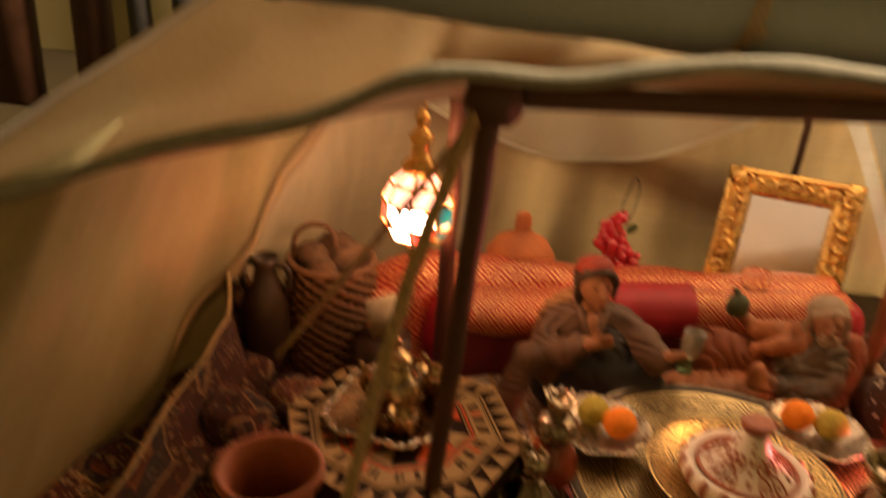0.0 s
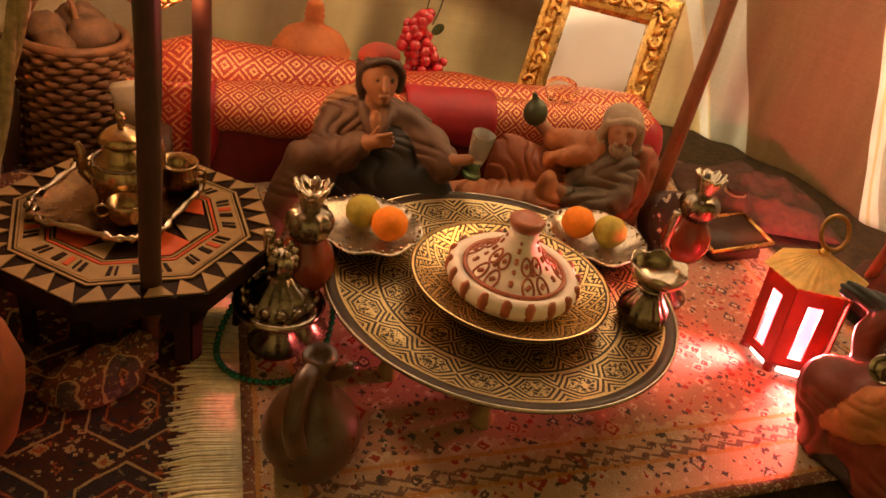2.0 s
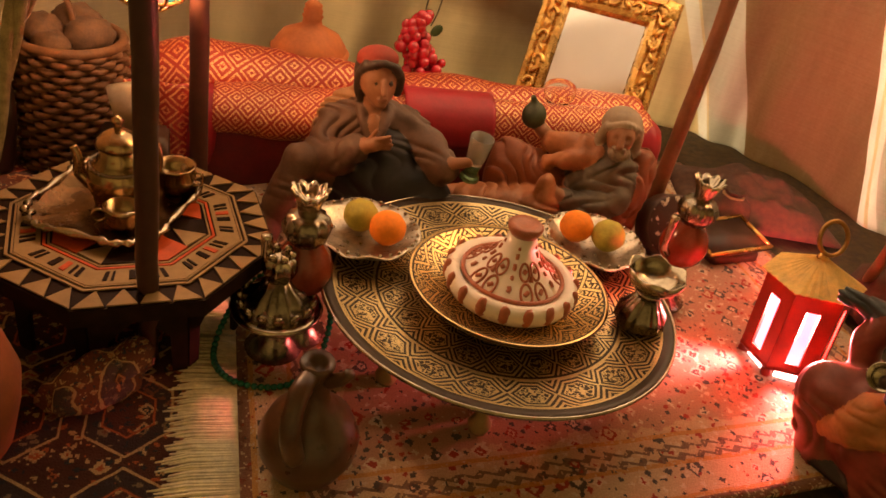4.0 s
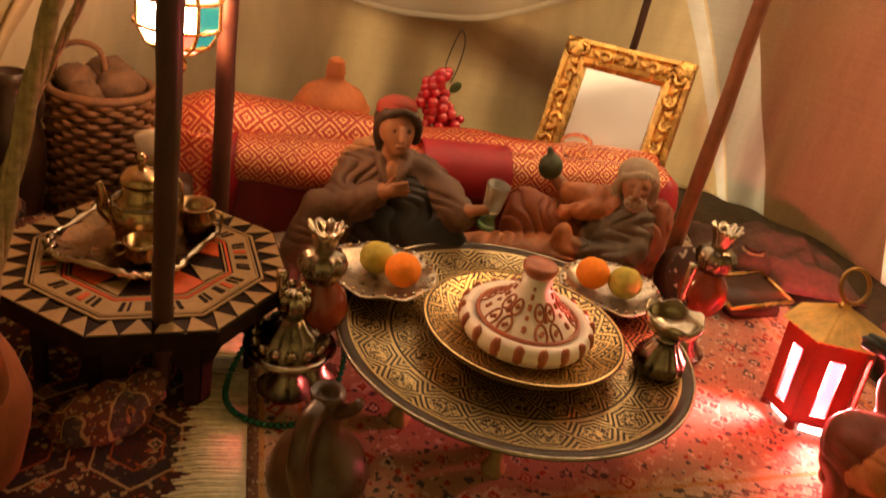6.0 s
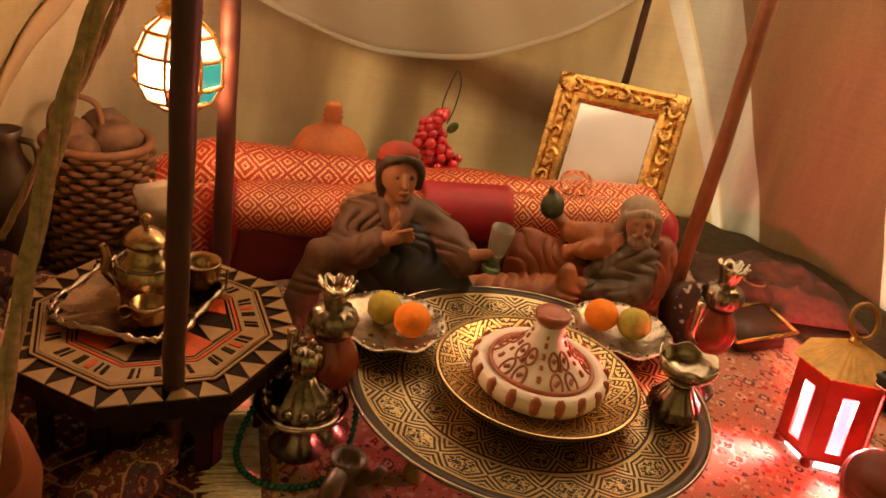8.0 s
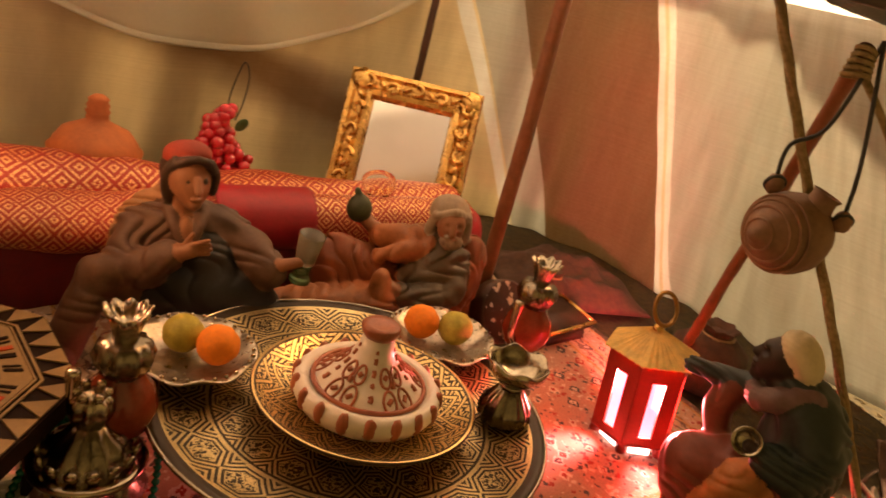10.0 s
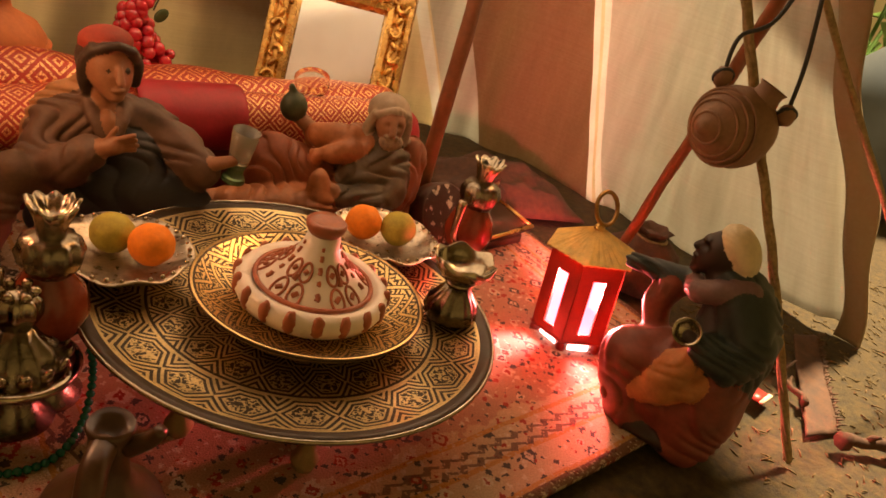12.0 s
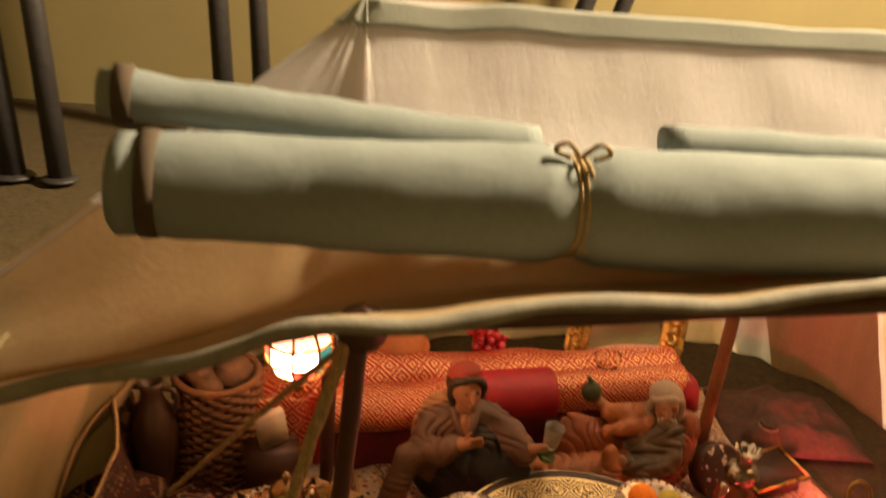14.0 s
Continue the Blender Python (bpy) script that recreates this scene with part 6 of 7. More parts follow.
# ---------------------------------------------------------------- tea things on the inlaid table
def silver_tray():
    t = thing("silver_tray", pose(-0.229, -0.006, 0.0665, 0, 0, -8) @ Matrix.Diagonal((0.83, 0.83, 1, 1)), "small silver tray with a chased rolled rim on the inlaid table", "tray")

    def shape(s):
        a = 2 * math.pi * s
        k = 1 + 0.014 * math.cos(a * 20) - 0.05 * math.cos(a * 4) ** 8
        return Vector((0.046 * k * math.copysign(abs(math.cos(a)) ** 0.55, math.cos(a)), 0.052 * k * math.copysign(abs(math.sin(a)) ** 0.55, math.sin(a)), 0))
    n = 64
    b = bmesh.new()
    rows = []
    for q, z in ((0.02, 0.001), (0.5, 0.001), (0.86, 0.0015), (0.97, 0.005), (1.0, 0.0052), (0.99, 0.004), (0.86, 0.0002), (0.02, 0.0)):
        rows.append([b.verts.new(shape(i / n) * q + Vector((0, 0, z))) for i in range(n)])
    for p, q in zip(rows, rows[1:]):
        for i in range(n):
            b.faces.new((p[i], p[(i + 1) % n], q[(i + 1) % n], q[i]))
    b.faces.new(rows[0])
    b.faces.new(rows[-1][::-1])
    part("dish", b, "tray_brass", t)
    pts = [shape(i / 96) + Vector((0, 0, 0.005)) for i in range(96)]
    part("rim", tube(pts, [0.0022 + 0.0010 * math.cos(i * 2.1) for i in range(96)], 8, closed=True), "silver", t, "twisted silver rim")
    return t


silver_tray()


def teapot(m):
    t = thing("teapot", m, "tarnished silver teapot with a domed lid on the tray", "teapot")
    body = part("body", lathe([(0.0, 0.0), (0.0135, 0.0), (0.0145, 0.002), (0.0150, 0.006), (0.0172, 0.011), (0.0180, 0.018), (0.0165, 0.0235), (0.0128, 0.027), (0.0108, 0.030), (0.0104, 0.036), (0.0, 0.036)], 40), "tea_silver", t)
    part("band", ring((0, 0, 0.0245), 0.0158, 0.0011, n=36), "silver_dark", body)
    lid = part("lid", lathe([(0.0, 0.036), (0.0120, 0.036), (0.0124, 0.0375), (0.0105, 0.0405), (0.0070, 0.0435), (0.0032, 0.0455), (0.0, 0.046)], 32), "tea_silver", t)
    part("knob", lathe([(0.0, 0.0455), (0.0022, 0.0458), (0.0016, 0.0475), (0.0034, 0.0505), (0.0020, 0.053), (0.0, 0.054)], 16), "tea_silver", lid)
    part("spout", tube(spline([(-0.015, -0.004, 0.010), (-0.0205, -0.006, 0.016), (-0.0205, -0.0065, 0.026), (-0.0225, -0.0075, 0.033)], 6), [0.0042 - 0.0022 * i / 18 for i in range(19)], 10), "tea_silver", t)
    part("handle", tube(spline([(0.010, 0.003, 0.031), (0.017, 0.005, 0.041), (0.0205, 0.006, 0.036), (0.0205, 0.006, 0.024), (0.0165, 0.005, 0.014)], 6), 0.0014, 8), "tea_silver", t)
    return t


teapot(pose(-0.227, -0.004, 0.0682, 0, 0, -10))
t = thing("sugar_bowl", pose(-0.203, 0.016, 0.0682), "small silver sugar bowl with two handles on the tray", "bowl")
part("body", lathe([(0.0, 0.0), (0.007, 0.0), (0.010, 0.005), (0.0118, 0.011), (0.0112, 0.017), (0.0122, 0.0185), (0.0108, 0.0185), (0.010, 0.012), (0.0, 0.004)], 30), "tea_silver", t)
for q in (-1, 1):
    part("handle", tube(spline([(q * 0.0105, 0, 0.015), (q * 0.0155, 0, 0.015), (q * 0.0155, 0, 0.008), (q * 0.0105, 0, 0.006)], 5), 0.0010, 6), "tea_silver", t)
t = thing("silver_cup", pose(-0.217, -0.029, 0.0682, 0, 0, 200), "small silver cup with a ring handle on the tray", "cup")
part("body", lathe([(0.0, 0.0), (0.006, 0.0), (0.0085, 0.004), (0.0090, 0.011), (0.0098, 0.014), (0.0088, 0.014), (0.008, 0.006), (0.0, 0.003)], 28), "tea_silver", t)
part("handle", ring((0.0118, 0, 0.008), 0.0036, 0.0009, (0, 1, 0), 18, k=6), "tea_silver", t)

# ---------------------------------------------------------------- silver goblet on the big tray
t = thing("silver_goblet", pose(0.087, -0.012, 0.0446, 0, 0, 15), "silver goblet with a scalloped lip and a gathered neck", "goblet")


def goblet_wave(a, r, z):
    if z > 0.028:
        return r * (1 + 0.035 * math.cos(a * 6)), z + 0.0014 * math.cos(a * 6) * (z - 0.028) / 0.012
    return r * (1 + 0.05 * math.cos(a * 14)), z


part("foot", lathe([(0.0, 0.0), (0.012, 0.0), (0.0155, 0.004), (0.0145, 0.011), (0.009, 0.019), (0.0062, 0.0235), (0.0, 0.024)], 56, wave=goblet_wave), "silver_dark", t)
part("collar", ring((0, 0, 0.0245), 0.0068, 0.0014, n=24), "silver", t)
part("cup", lathe([(0.0, 0.0235), (0.0065, 0.025), (0.0125, 0.029), (0.0165, 0.034), (0.0178, 0.040), (0.0168, 0.040), (0.0150, 0.034), (0.010, 0.030), (0.0, 0.028)], 60, wave=goblet_wave), "silver", t)

# ---------------------------------------------------------------- drum, gold-edged tray, sacks
M["drum_skin"] = rug_mat("drum_paint", (0.05, 0.022, 0.016), (0.55, 0.46, 0.36), (0.06, 0.03, 0.02), (0.60, 0.50, 0.40), 70.0, [], (9, 9))
t = thing("drum", pose(0.152, 0.150, 0.030, 62, 0, 20), "small round drum painted with a black and white pattern", "drum")
part("skin", lathe([(0.0, 0.009), (0.0235, 0.009), (0.0248, 0.0075)], 40), "drum_skin", t)
part("hoop", lathe([(0.0245, 0.0085), (0.026, 0.0075), (0.026, -0.007), (0.0245, -0.008), (0.0, -0.008)], 40), "dark_wood", t)

t = thing("picture_tray", pose(0.214, 0.170, 0.018, 6, -4, 22), "small flat dark tray with a bright gold edge", "tray")
part("board", box(0.066, 0.044, 0.004, bevel=0.001), "dark_wood", t)
for m, sx, sy in ((pose(0, 0.021, 0.0025), 0.066, 0.003), (pose(0, -0.021, 0.0025), 0.066, 0.003), (pose(0.0315, 0, 0.0025), 0.003, 0.039), (pose(-0.0315, 0, 0.0025), 0.003, 0.039)):
    part("edge_strip", box(sx, sy, 0.003, m, bevel=0.0006), "brass", t, "bright gold edge strip")
tagged(finish("trinket_box", box(0.050, 0.040, 0.011, pose(0, 0, 0.0055), bevel=0.002), "dark_wood"), "dark wooden box under the gold-edged tray", "box").matrix_world = pose(0.214, 0.170, 0.0025, 0, 0, 22)


def sack(m, r, mat, label):
    t = thing("sack", m, label, "sack")
    part("body", lathe([(0.0, 0.0), (r * 0.9, 0.002), (r, r * 0.5), (r * 0.85, r), (r * 0.45, r * 1.35), (r * 0.25, r * 1.45), (0.0, r * 1.45)], 28, wave=lambda a, q, z: (q * (1 + 0.07 * math.sin(a * 5 + z * 90) + 0.04 * math.sin(a * 9)), z)), mat, t)
    part("tie", ring((0, 0, r * 1.36), r * 0.40, 0.0014, n=20), "rope", t)
    part("ruff", lathe([(r * 0.28, r * 1.38), (r * 0.45, r * 1.6), (r * 0.40, r * 1.6), (r * 0.2, r * 1.42)], 28, wave=lambda a, q, z: (q * (1 + 0.15 * math.sin(a * 7)), z)), mat, t)
    return t


M["bark_dark"] = plain("dark_bark", (0.085, 0.038, 0.018), 0.85, scale=80, vary=0.5, bump=0.7)
M["sackcloth"] = plain("brown_sackcloth", (0.085, 0.040, 0.024), 0.9, scale=160, vary=0.4, bump=0.6)
sack(pose(0.330, 0.105, 0.002), 0.034, "sackcloth", "dark brown cloth sack tied at the neck behind the lantern")
sack(pose(0.232, 0.222, 0.004), 0.022, "sackcloth", "small brown cloth sack tied at the neck")

# ---------------------------------------------------------------- pots
def vase():
    t = thing("vase", pose(-0.262, -0.140, 0.003), "tall terracotta vase with a wide open mouth", "vase")
    part("body", lathe([(0.0, 0.0), (0.022, 0.0), (0.030, 0.008), (0.035, 0.030), (0.0365, 0.044), (0.032, 0.062), (0.026, 0.076), (0.0215, 0.084), (0.0215, 0.098), (0.0245, 0.108), (0.0275, 0.1125), (0.0270, 0.1155), (0.0238, 0.1150), (0.0205, 0.107), (0.0175, 0.096), (0.0175, 0.082), (0.026, 0.062), (0.031, 0.042), (0.020, 0.006), (0.0, 0.004)], 56), "vase_clay", t)
    part("handle", tube(spline([(0.024, -0.012, 0.104), (0.036, -0.017, 0.098), (0.040, -0.019, 0.080), (0.034, -0.016, 0.066)], 6), 0.0042, 10), "vase_clay", t)
    return t


vase()
t = thing("clay_jug", pose(-0.097, -0.122, 0.003) @ Matrix.Scale(0.95, 4), "small smoke-blackened clay jug with a narrow neck and spout", "jug")
part("body", lathe([(0.0, 0.0), (0.013, 0.0), (0.019, 0.006), (0.0250, 0.019), (0.0258, 0.028), (0.0215, 0.039), (0.0135, 0.046), (0.0086, 0.052), (0.0072, 0.062), (0.0074, 0.071), (0.0088, 0.076), (0.0078, 0.078), (0.0050, 0.074), (0.0, 0.070)], 40), "terracotta_dark", t)
part("spout", tube(spline([(0.006, -0.003, 0.068), (0.013, -0.006, 0.074), (0.016, -0.008, 0.080)], 5), [0.004 - 0.0014 * i / 10 for i in range(11)], 10), "terracotta_dark", t)

part("handle", tube(spline([(-0.002, -0.005, 0.072), (-0.006, -0.018, 0.070), (-0.007, -0.027, 0.056), (-0.004, -0.0245, 0.036)], 6), [0.0052] * 19, 10), "terracotta_dark", t)

# ---------------------------------------------------------------- basket with loaves
def basket():
    t = thing("basket", pose(-0.318, 0.150, 0.002), "tall woven wicker basket with a hoop handle", "basket")
    R, H, n = 0.036, 0.098, 28
    part("lining", lathe([(0.0, 0.002), (R - 0.003, 0.002), (R - 0.002, H - 0.004)], 32), "dark_wood", t)
    for k in range(20):
        z = 0.004 + k * (H - 0.008) / 19
        pts = []
        for i in range(n * 4):
            a = 2 * math.pi * i / (n * 4)
            r = R + 0.0022 * math.cos(a * n / 2 + math.pi * (k % 2))
            pts.append((r * math.cos(a), r * math.sin(a), z + 0.0006 * math.sin(a * 3 + k)))
        part("weaver", tube(pts, 0.0027, 6, closed=True), "wicker", t)
    for i in range(n):
        a = 2 * math.pi * (i + 0.5) / n
        part("stake", tube([((R - 0.001) * math.cos(a), (R - 0.001) * math.sin(a), 0.0), ((R - 0.001) * math.cos(a), (R - 0.001) * math.sin(a), H)], 0.0017, 6), "wicker", t)
    part("border", ring((0, 0, H), R, 0.0036, n=40), "wicker", t)
    part("handle", tube(spline([(-R, 0, H - 0.01), (-R * 0.9, 0, H + 0.018), (-R * 0.5, 0, H + 0.030), (0, 0, H + 0.026), (0.004, 0, H)], 8), 0.0022, 7), "wicker", t)
    return t


basket()
for x, y, z, r in ((-0.332, 0.142, 0.104, 0.017), (-0.303, 0.146, 0.104, 0.018), (-0.318, 0.166, 0.106, 0.018), (-0.320, 0.128, 0.100, 0.014)):
    tagged(finish("loaf", blob((0, 0, 0), (r, r * 0.85, r * 0.75), lump=0.18, n=20), "bread"), "round dark brown loaf heaped in the basket", "bread", "loaves in the basket").matrix_world = pose(x, y, z, 20, 10, 40 * x * 100)
tagged(finish("parchment_box", box(0.026, 0.012, 0.036, bevel=0.0015), "paper"), "small pale parchment-covered box beside the basket", "box").matrix_world = pose(-0.262, 0.112, 0.072, 12, -10, 24)
tagged(finish("small_chest", box(0.046, 0.034, 0.048, bevel=0.002), "dark_wood"), "dark wooden chest under the parchment box", "chest").matrix_world = pose(-0.262, 0.114, 0.0275, 0, 0, 14)

t = thing("dark_jar", pose(-0.362, 0.108, 0.002), "tall smoke-blackened clay jar standing beside the basket", "jar")
part("body", lathe([(0.0, 0.0), (0.010, 0.0), (0.015, 0.010), (0.0195, 0.040), (0.0200, 0.062), (0.0165, 0.082), (0.0100, 0.094), (0.0085, 0.104), (0.0110, 0.112), (0.0095, 0.1125), (0.0070, 0.104), (0.0, 0.098)], 32), "black_clay", t)
for q in (-1, 1):
    part("handle", tube(spline([(q * 0.0085, 0, 0.106), (q * 0.0190, 0, 0.104), (q * 0.0210, 0, 0.092), (q * 0.0165, 0, 0.080)], 5), 0.0026, 8), "black_clay", t)

# carpet bags and a rolled carpet by the side wall
M["carpet"] = rug_mat("carpet_bag_cloth", (0.16, 0.05, 0.03), (0.45, 0.20, 0.08), (0.04, 0.05, 0.07), (0.50, 0.34, 0.16), 200.0, [], (9, 9), 0.034)
t = thing("carpet_bag", pose(-0.208, -0.096, 0.003, 0, 0, 38) @ Matrix.Scale(0.82, 4), "small stuffed carpet bag with a woven pattern", "bag")
part("body", blob((0, 0, 0.019), (0.034, 0.015, 0.020), (0, -12, 0), lump=0.22, n=28), "carpet", t)
part("flap", blob((0.014, -0.003, 0.031), (0.020, 0.013, 0.008), (10, -24, 0), lump=0.25, n=20), "carpet", t)


def hung_carpet(u, v):
    y = -0.14 + 0.272 * u
    top = max(0.012, 0.120 - 0.47 * (0.131 - y)) - (0.02 * (u - 0.93) / 0.07 if u > 0.93 else 0)
    foot = Vector((-0.335 - 0.03 * (1 - u), y + 0.01, 0.004))
    p = foot.lerp(Vector((-0.356 - 0.05 * (1 - u), y, top)), v)
    p.x -= 0.012 * math.sin(v * math.pi) + 0.030 * min(1.0, max(0.0, (y - 0.055) / 0.05))
    p += Vector((0.005 * noise.noise(Vector((y * 25, v * 5, 0))), 0, 0.003 * noise.noise(Vector((y * 20, v * 4, 7)))))
    return p


t = thing("hung_carpet", pose(0, 0, 0), "dark red patterned carpet drawn up against the tent side", "carpet")
thick(part("cloth", sheet(hung_carpet, 60, 20), "carpet_dark", t), 0.003)
part("binding", tube([hung_carpet(i / 60, 1.0) for i in range(61)], 0.0016, 6), "rope", t, "pale corded edge")
for k, (x, y, r) in enumerate(((-0.352, 0.020, 0.026), (-0.318, 0.060, 0.022), (-0.372, 0.082, 0.024), (-0.330, -0.030, 0.020))):
    tt = thing("cushion", pose(x, y, 0.004, 0, 0, 35 * k), "small lumpy patterned cushion heaped by the tent side", "cushion", "cushions by the tent side")
    part("cover", blob((0, 0, r * 0.62), (r * 1.1, r, r * 0.66), lump=0.22, n=22), "carpet" if k % 2 else "carpet_dark", tt)

# ---------------------------------------------------------------- tripod and kettle
APEX = Vector((0.201, -0.041, 0.280))
t = thing("stick_stand", pose(0, 0, 0), "stick stand of leaning legs lashed with twine at the top", "stand")


def leg(a, b, r, mat, wob):
    k = 20
    pts = [Vector(a).lerp(Vector(b), i / k) + Vector((wob * noise.noise(Vector((i * 0.35, r * 900, 0))), wob * noise.noise(Vector((i * 0.35, r * 900, 4))), 0)) for i in range(k + 1)]
    return tube(pts, [r * (1 + 0.25 * noise.noise(Vector((i * 0.8, r * 700, 9)))) for i in range(k + 1)], 9)


part("leg", leg(APEX + Vector((0.004, 0.004, 0.010)), (0.318, 0.126, 0.0), 0.0042, "stick", 0.001), "wood", t, "smooth round brown leg")
part("leg", leg(APEX, (0.560, -0.050, 0.0), 0.0021, "rope", 0.003), "rope", t, "thin jute twine leg")
b = bmesh.new()
for k in range(5):
    ring(APEX + Vector((0, 0, -0.004 + 0.0030 * k)), 0.0062 - 0.0004 * k, 0.0013, (0.1 * k, 0.2, 1), 18, b, k=6)
part("lashing", b, "rope", t, "jute twine lashing")

t = thing("kettle", pose(0.199, -0.044, 0.192) @ Matrix.Scale(0.90, 4), "round brown clay kettle hung tilted by a black wire bail", "kettle")
KAX = Vector((-0.957, -0.174, -0.07)).normalized()
KM = Vector((0, 0, 1)).rotation_difference(KAX).to_matrix().to_4x4() @ pose(0, 0, -0.024)
body = part("body", lathe([(0.0, 0.0), (0.012, 0.002), (0.0195, 0.008), (0.0238, 0.017), (0.0245, 0.025), (0.0230, 0.033), (0.0180, 0.0405), (0.0125, 0.0455), (0.0085, 0.0490), (0.0050, 0.0515), (0.0030, 0.0545), (0.0, 0.0555)], 48, m=KM), "clay_brown", t)
for z, r in ((0.0345, 0.0226), (0.0385, 0.0200), (0.0425, 0.0162), (0.0485, 0.0092)):
    part("ridge", ring(KM @ Vector((0, 0, z)), r, 0.0010, KAX, 40), "clay_brown", body)
part("neck", lathe([(0.0095, 0.0), (0.0080, 0.005), (0.0078, 0.008), (0.0092, 0.0105), (0.0075, 0.0105), (0.006, 0.006), (0.0, 0.004)], 26, m=pose(0.006, -0.006, 0.0185, 10, 14, 0)), "clay_brown", t)
for p, q, c in (((-0.012, 0.012, 0.025), (-0.013, 0.012, 0.048), (0.000, 0.004, 0.064)), ((0.018, -0.016, 0.016), (0.017, -0.014, 0.040), (0.014, -0.010, 0.066))):
    part("lug", blob(p, (0.0055, 0.0055, 0.0065), n=14, lump=0.15), "clay_brown", t)
    part("bail_loop", ring(p, 0.0052, 0.0014, (0.3, 0.8, 0.5), 18), "black_cord", t)
    part("bail", tube(spline([p, q, c, (0.007, -0.001, 0.114)], 8), 0.0013, 7), "black_cord", t, "black wire bail")

# ---------------------------------------------------------------- ropes at the opening
def rope(name, pts, r, label):
    line = spline(pts, 14)
    b = bmesh.new()
    for k in range(3):
        strand = []
        for i, p in enumerate(line):
            a = i * 0.55 + 2.1 * k
            strand.append(p + Vector((math.cos(a) * r * 0.5, math.sin(a) * r * 0.5, 0)))
        tube(strand, r * 0.62, 6, b)
    return tagged(finish(name, b, "rope"), label, "rope")


rope("guy_rope", [(0.170, 0.0, 0.308), (0.211, -0.030, 0.218), (0.262, -0.068, 0.110), (0.310, -0.105, 0.0)], 0.0030, "beige jute guy rope running down to the rug edge")
rope("guy_rope", [JOINT + Vector((-0.006, -0.006, -0.004)), (-0.196, -0.152, 0.23), (-0.216, -0.172, 0.12), (-0.232, -0.196, 0.0)], 0.0032, "beige jute guy rope running from the joint to the ground")
rope("guy_rope", [JOINT + Vector((-0.008, 0.0, -0.010)), (-0.215, -0.075, 0.235), (-0.262, -0.035, 0.165), (-0.315, 0.010, 0.085)], 0.0022, "beige jute guy rope running from the joint to the side wall")

# swag of cloth under the roof at the back
def swag(u, v):
    x = -0.20 + 0.40 * u
    low = 0.155 + 1.8 * (x + 0.03) ** 2
    p = tent(x, 0.362 - 0.012 * v, low + (0.335 - low) * v)
    p += Vector((0, -0.004 * math.sin(u * 24 + v * 5), 0))
    return p


t = thing("cloth_swag", pose(0, 0, 0), "cream cloth swag with a white woven edge under the roof", "cloth")
thick(part("cloth", sheet(swag, 80, 16), "canvas", t), 0.0012)
part("edge", tube([swag(i / 80, 0.02) + Vector((0, -0.0015, 0)) for i in range(81)], 0.0030, 8, flat=0.5), "canvas", t, "white woven edge")

# rumpled cloth behind the drum
def heap(u, v):
    x, y = 0.20 + 0.15 * u, 0.215 + 0.12 * v
    k = math.sin(math.pi * u) * math.sin(math.pi * v)
    return Vector((x, y, 0.002 + 0.026 * k ** 0.6 * (1 + 0.7 * noise.noise(Vector((x * 30, y * 30, 2)))) + 0.006 * k * noise.noise(Vector((x * 90, y * 90, 5)))))


tagged(thick(finish("crumpled_cloth", sheet(heap, 40, 34), "sackcloth"), 0.002), "crumpled brown cloth lying in the corner of the tent", "cloth")


def ragged(u, v):
    x, y = 0.350 + 0.032 * u + 0.11 * v, -0.085 + 0.115 * v
    return Vector((x + 0.004 * noise.noise(Vector((v * 40, u * 3, 1))), y, terrain(x, y) + 0.004 + 0.002 * noise.noise(Vector((x * 60, y * 60, 0)))))


t = thing("ragged_cloth", pose(0, 0, 0), "dark brown ragged cloth strip lying on the sand", "cloth")
thick(part("strip", sheet(ragged, 10, 40), "bark_dark", t), 0.002)
rnd = random.Random(8)
b = bmesh.new()
for i in range(70):
    p = ragged(1.0, (i + rnd.random()) / 70)
    tube([p, p + Vector((rnd.uniform(0.003, 0.008), rnd.uniform(-0.003, 0.003), 0.001))], [0.0012, 0.0006], 5, b)
part("tassels", b, "bark_dark", t)["kind"] = "stuff"

t = thing("paper_card", pose(0.338, -0.047, 0.004, 0, 4, 24), "small red card with a white edge lying on the sand", "card")
part("card", box(0.022, 0.014, 0.0012, bevel=0.0003), "red_enamel", t)
part("edge_strip", box(0.022, 0.003, 0.0014, pose(0, -0.0055, 0.0004)), "white_turban", t, "white paper edge")

# ---------------------------------------------------------------- outside the tent
rnd = random.Random(11)
b = bmesh.new()
for i in range(2600):
    if i % 5 < 3:
        x, y = rnd.uniform(0.28, 0.75), rnd.uniform(-0.32, 0.14)
    else:
        x, y = rnd.uniform(-1.0, -0.50), rnd.uniform(-0.3, 0.9)
    if x < 0.36 and y > -0.04:
        continue
    a, L = rnd.uniform(0, 6.28), rnd.uniform(0.003, 0.010)
    d = Vector((math.cos(a), math.sin(a), rnd.uniform(-0.05, 0.10))) * L
    p = Vector((x, y, terrain(x, y) + 0.0004))
    tube([p, p + d * 0.5 + Vector((0, 0, 0.0005)), p + d], [0.0007, 0.0006, 0.0003], 4, b)
tagged(finish("straw", b, "straw"), "loose dry straw and moss scattered on the ground", "straw", kind="stuff")


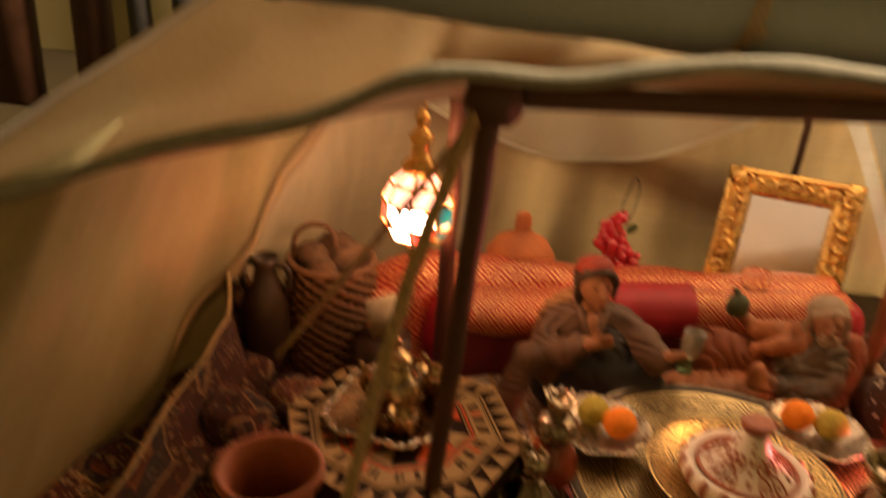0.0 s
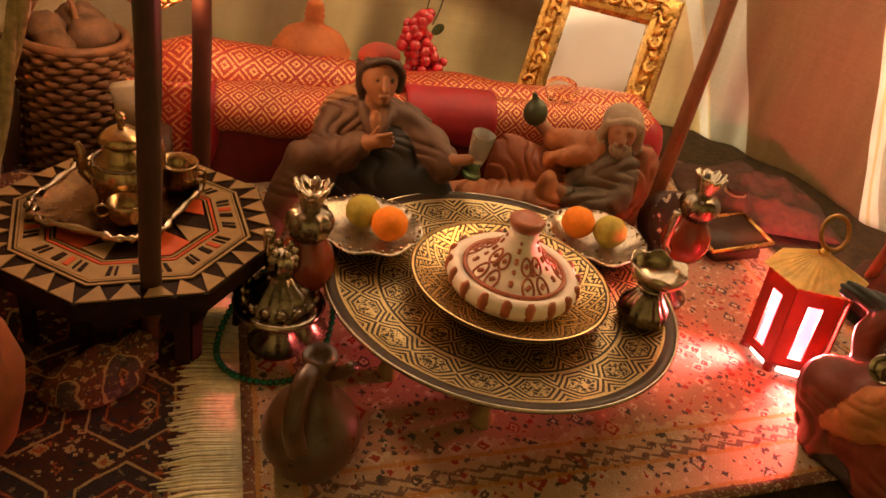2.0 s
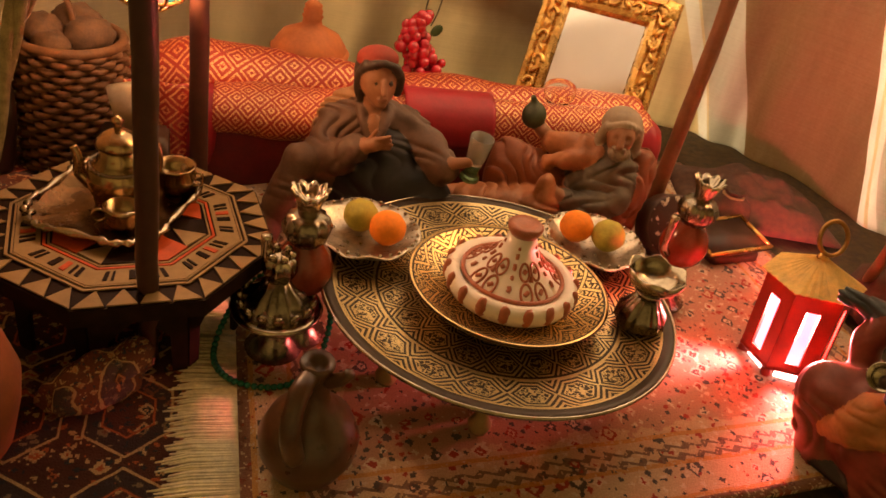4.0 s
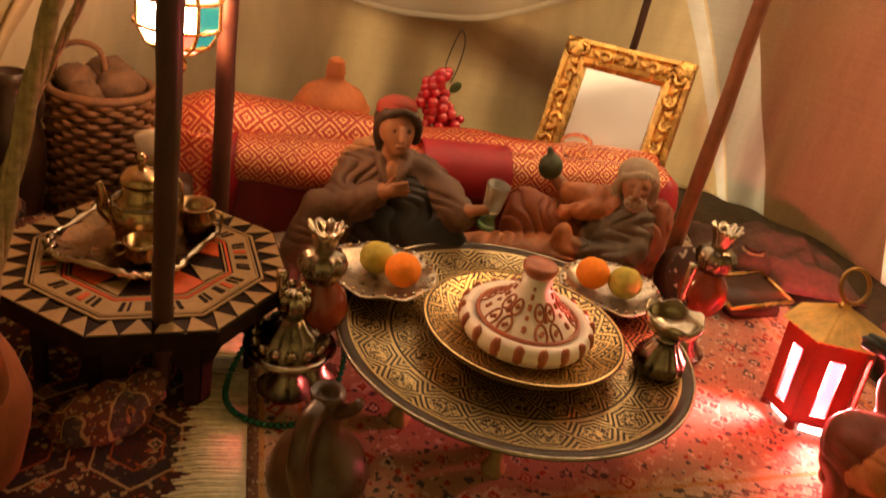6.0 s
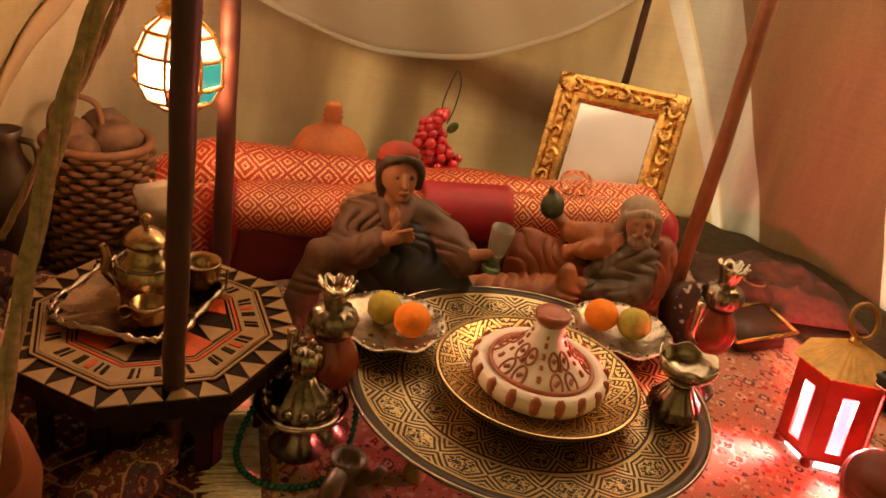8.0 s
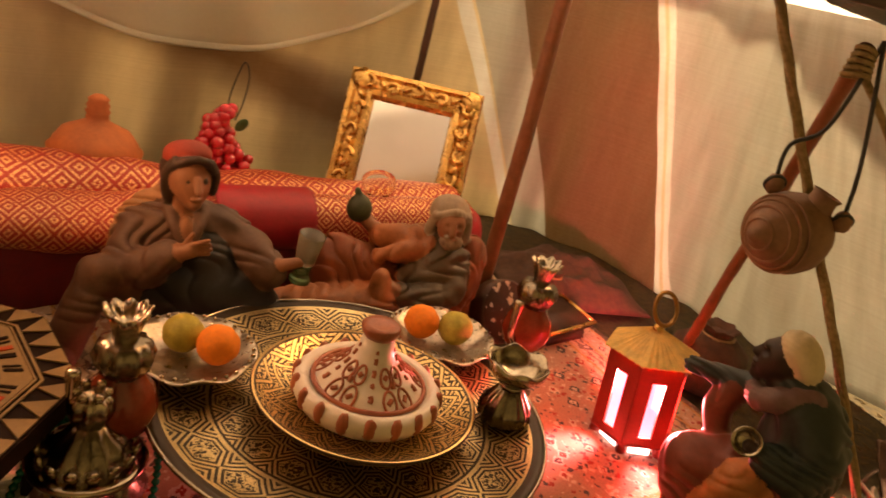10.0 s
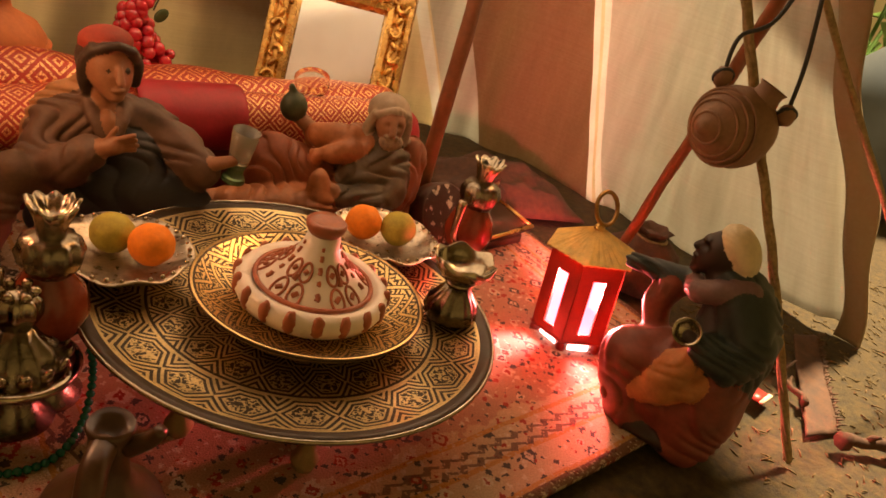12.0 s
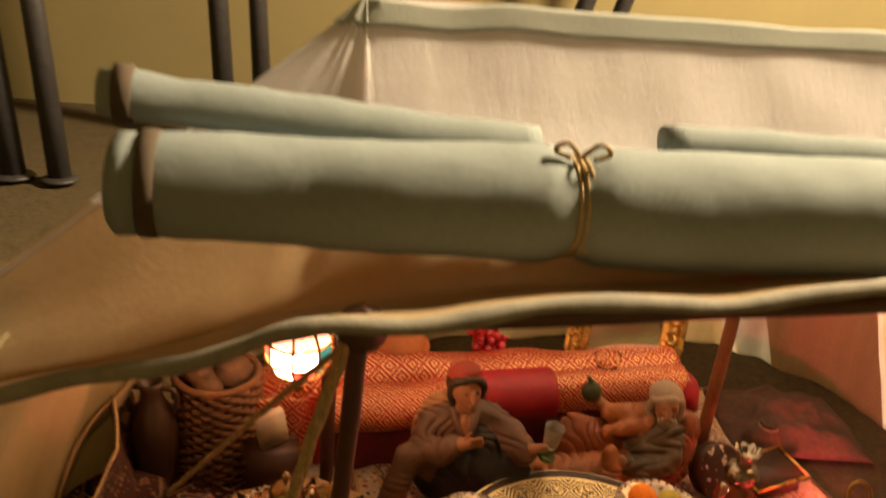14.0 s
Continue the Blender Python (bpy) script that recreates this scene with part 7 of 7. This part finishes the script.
def twig(m, L, r, seed):
    q = random.Random(seed)
    b = bmesh.new()
    pts = [Vector((L * i / 8, q.uniform(-1, 1) * L * 0.04, r + abs(q.uniform(-1, 1)) * L * 0.03)) for i in range(9)]
    tube(pts, [r * (1 - 0.07 * i) * q.uniform(0.75, 1.2) for i in range(9)], 7, b)
    for i in (2, 4, 5, 7):
        e = pts[i] + Vector((q.uniform(0.0, 0.03), q.uniform(-0.02, 0.02), q.uniform(0.0, 0.018)))
        tube([pts[i], pts[i].lerp(e, 0.6) + Vector((0, 0.002, 0)), e], [r * 0.5, r * 0.4, r * 0.25], 6, b)
    ob = finish("dry_twig", b, "bark_dark")
    ob.matrix_world = m
    return tagged(ob, "short dry broken twig lying on the sandy ground", "twig", "dry twigs")


twig(pose(0.365, -0.098, 0.0, 0, 0, -14), 0.085, 0.006, 1)
twig(pose(0.375, -0.060, 0.0, 0, 0, 75), 0.070, 0.0035, 2)
twig(pose(0.440, -0.120, 0.0, 0, 0, 30), 0.060, 0.003, 3)
t = thing("clay_pot", pose(0.335, -0.190, 0.0), "small round terracotta pot standing on the sand", "pot")
part("body", lathe([(0.0, 0.0), (0.014, 0.0), (0.022, 0.008), (0.0245, 0.018), (0.019, 0.029), (0.012, 0.034), (0.014, 0.039), (0.0125, 0.040), (0.010, 0.035), (0.0, 0.030)], 36), "terracotta", t)


def furniture_leg(x, y, h, lean, label):
    t = thing("stand", pose(x, y, 0.0), label, "stand")
    for q, w in ((0.0, 0.021), (0.085, 0.019)):
        part("leg", tube([(q, 0, 0.0), (q + lean * h * 0.5, 0, h * 0.5), (q + lean * h, 0, h)], [w * 1.1, w, w], 10), "black_cord", t)
        part("foot", blob((q, 0, 0.006), (w * 1.8, w * 1.8, 0.008), n=12), "black_cord", t)
    part("rail", tube([(lean * h, 0, h), (0.085 + lean * h, 0, h)], 0.016, 10), "black_cord", t)


t = thing("sideboard", pose(-1.10, 0.92, 0.0), "dark wooden sideboard standing in shadow beyond the tent", "furniture")
for x, w in ((-0.10, 0.11), (0.085, 0.06)):
    part("leg", box(w, 0.05, 0.9, pose(x, 0, 0.45), bevel=0.004), "dark_wood", t)
part("top", box(0.42, 0.30, 0.04, pose(0, 0.1, 0.92), bevel=0.004), "dark_wood", t)
furniture_leg(-0.90, 0.90, 0.62, -0.04, "dark wooden furniture stand on slim round legs")
furniture_leg(-0.60, 1.25, 0.75, -0.04, "dark wooden furniture stand on slim round legs")
furniture_leg(0.10, 1.36, 0.80, 0.25, "dark wooden furniture stand on slim round legs")


def plant(m, seed, n=90):
    q = random.Random(seed)
    t = thing("potted_plant", m, "leafy green house plant in a pale pot", "plant")
    part("pot", lathe([(0.0, 0.0), (0.06, 0.0), (0.085, 0.13), (0.09, 0.15), (0.08, 0.15), (0.0, 0.13)], 28), "wall_paint", t)
    for k in range(7):
        a = q.uniform(0, 6.28)
        part("stem", tube(spline([(0, 0, 0.13), (0.04 * math.cos(a), 0.04 * math.sin(a), 0.25), (0.13 * math.cos(a), 0.13 * math.sin(a), 0.42)], 5), 0.004, 6), "leaf_bright", t)
    for k in range(n):
        a, r, z = q.uniform(0, 6.28), q.uniform(0.02, 0.17), q.uniform(0.18, 0.50)
        L, w = q.uniform(0.05, 0.10), q.uniform(0.012, 0.022)
        mm = pose(r * math.cos(a), r * math.sin(a), z, q.uniform(-50, 50), q.uniform(-30, 30), math.degrees(a) + q.uniform(-40, 40))
        b = bmesh.new()
        vs = [b.verts.new(mm @ Vector(p)) for p in ((0, 0, 0), (L * 0.4, w, 0.006), (L, 0, -0.01), (L * 0.4, -w, 0.006))]
        b.faces.new((vs[0], vs[1], vs[2]))
        b.faces.new((vs[0], vs[2], vs[3]))
        part("leaf", b, "leaf_bright", t, "", False)
    return t


M["leaf_bright"] = plain("house_plant_leaf", (0.10, 0.20, 0.04), 0.5, scale=30, vary=0.4, bump=0.2)
plant(pose(1.16, 0.63, -0.05), 4)
t = thing("grey_vase", pose(0.965, 0.375, -0.004), "tall dark blue-grey glazed vase beyond the tent", "vase")
part("body", lathe([(0.0, 0.0), (0.05, 0.0), (0.085, 0.05), (0.10, 0.12), (0.085, 0.20), (0.05, 0.24), (0.045, 0.26), (0.0, 0.26)], 36), "grey_glaze", t)
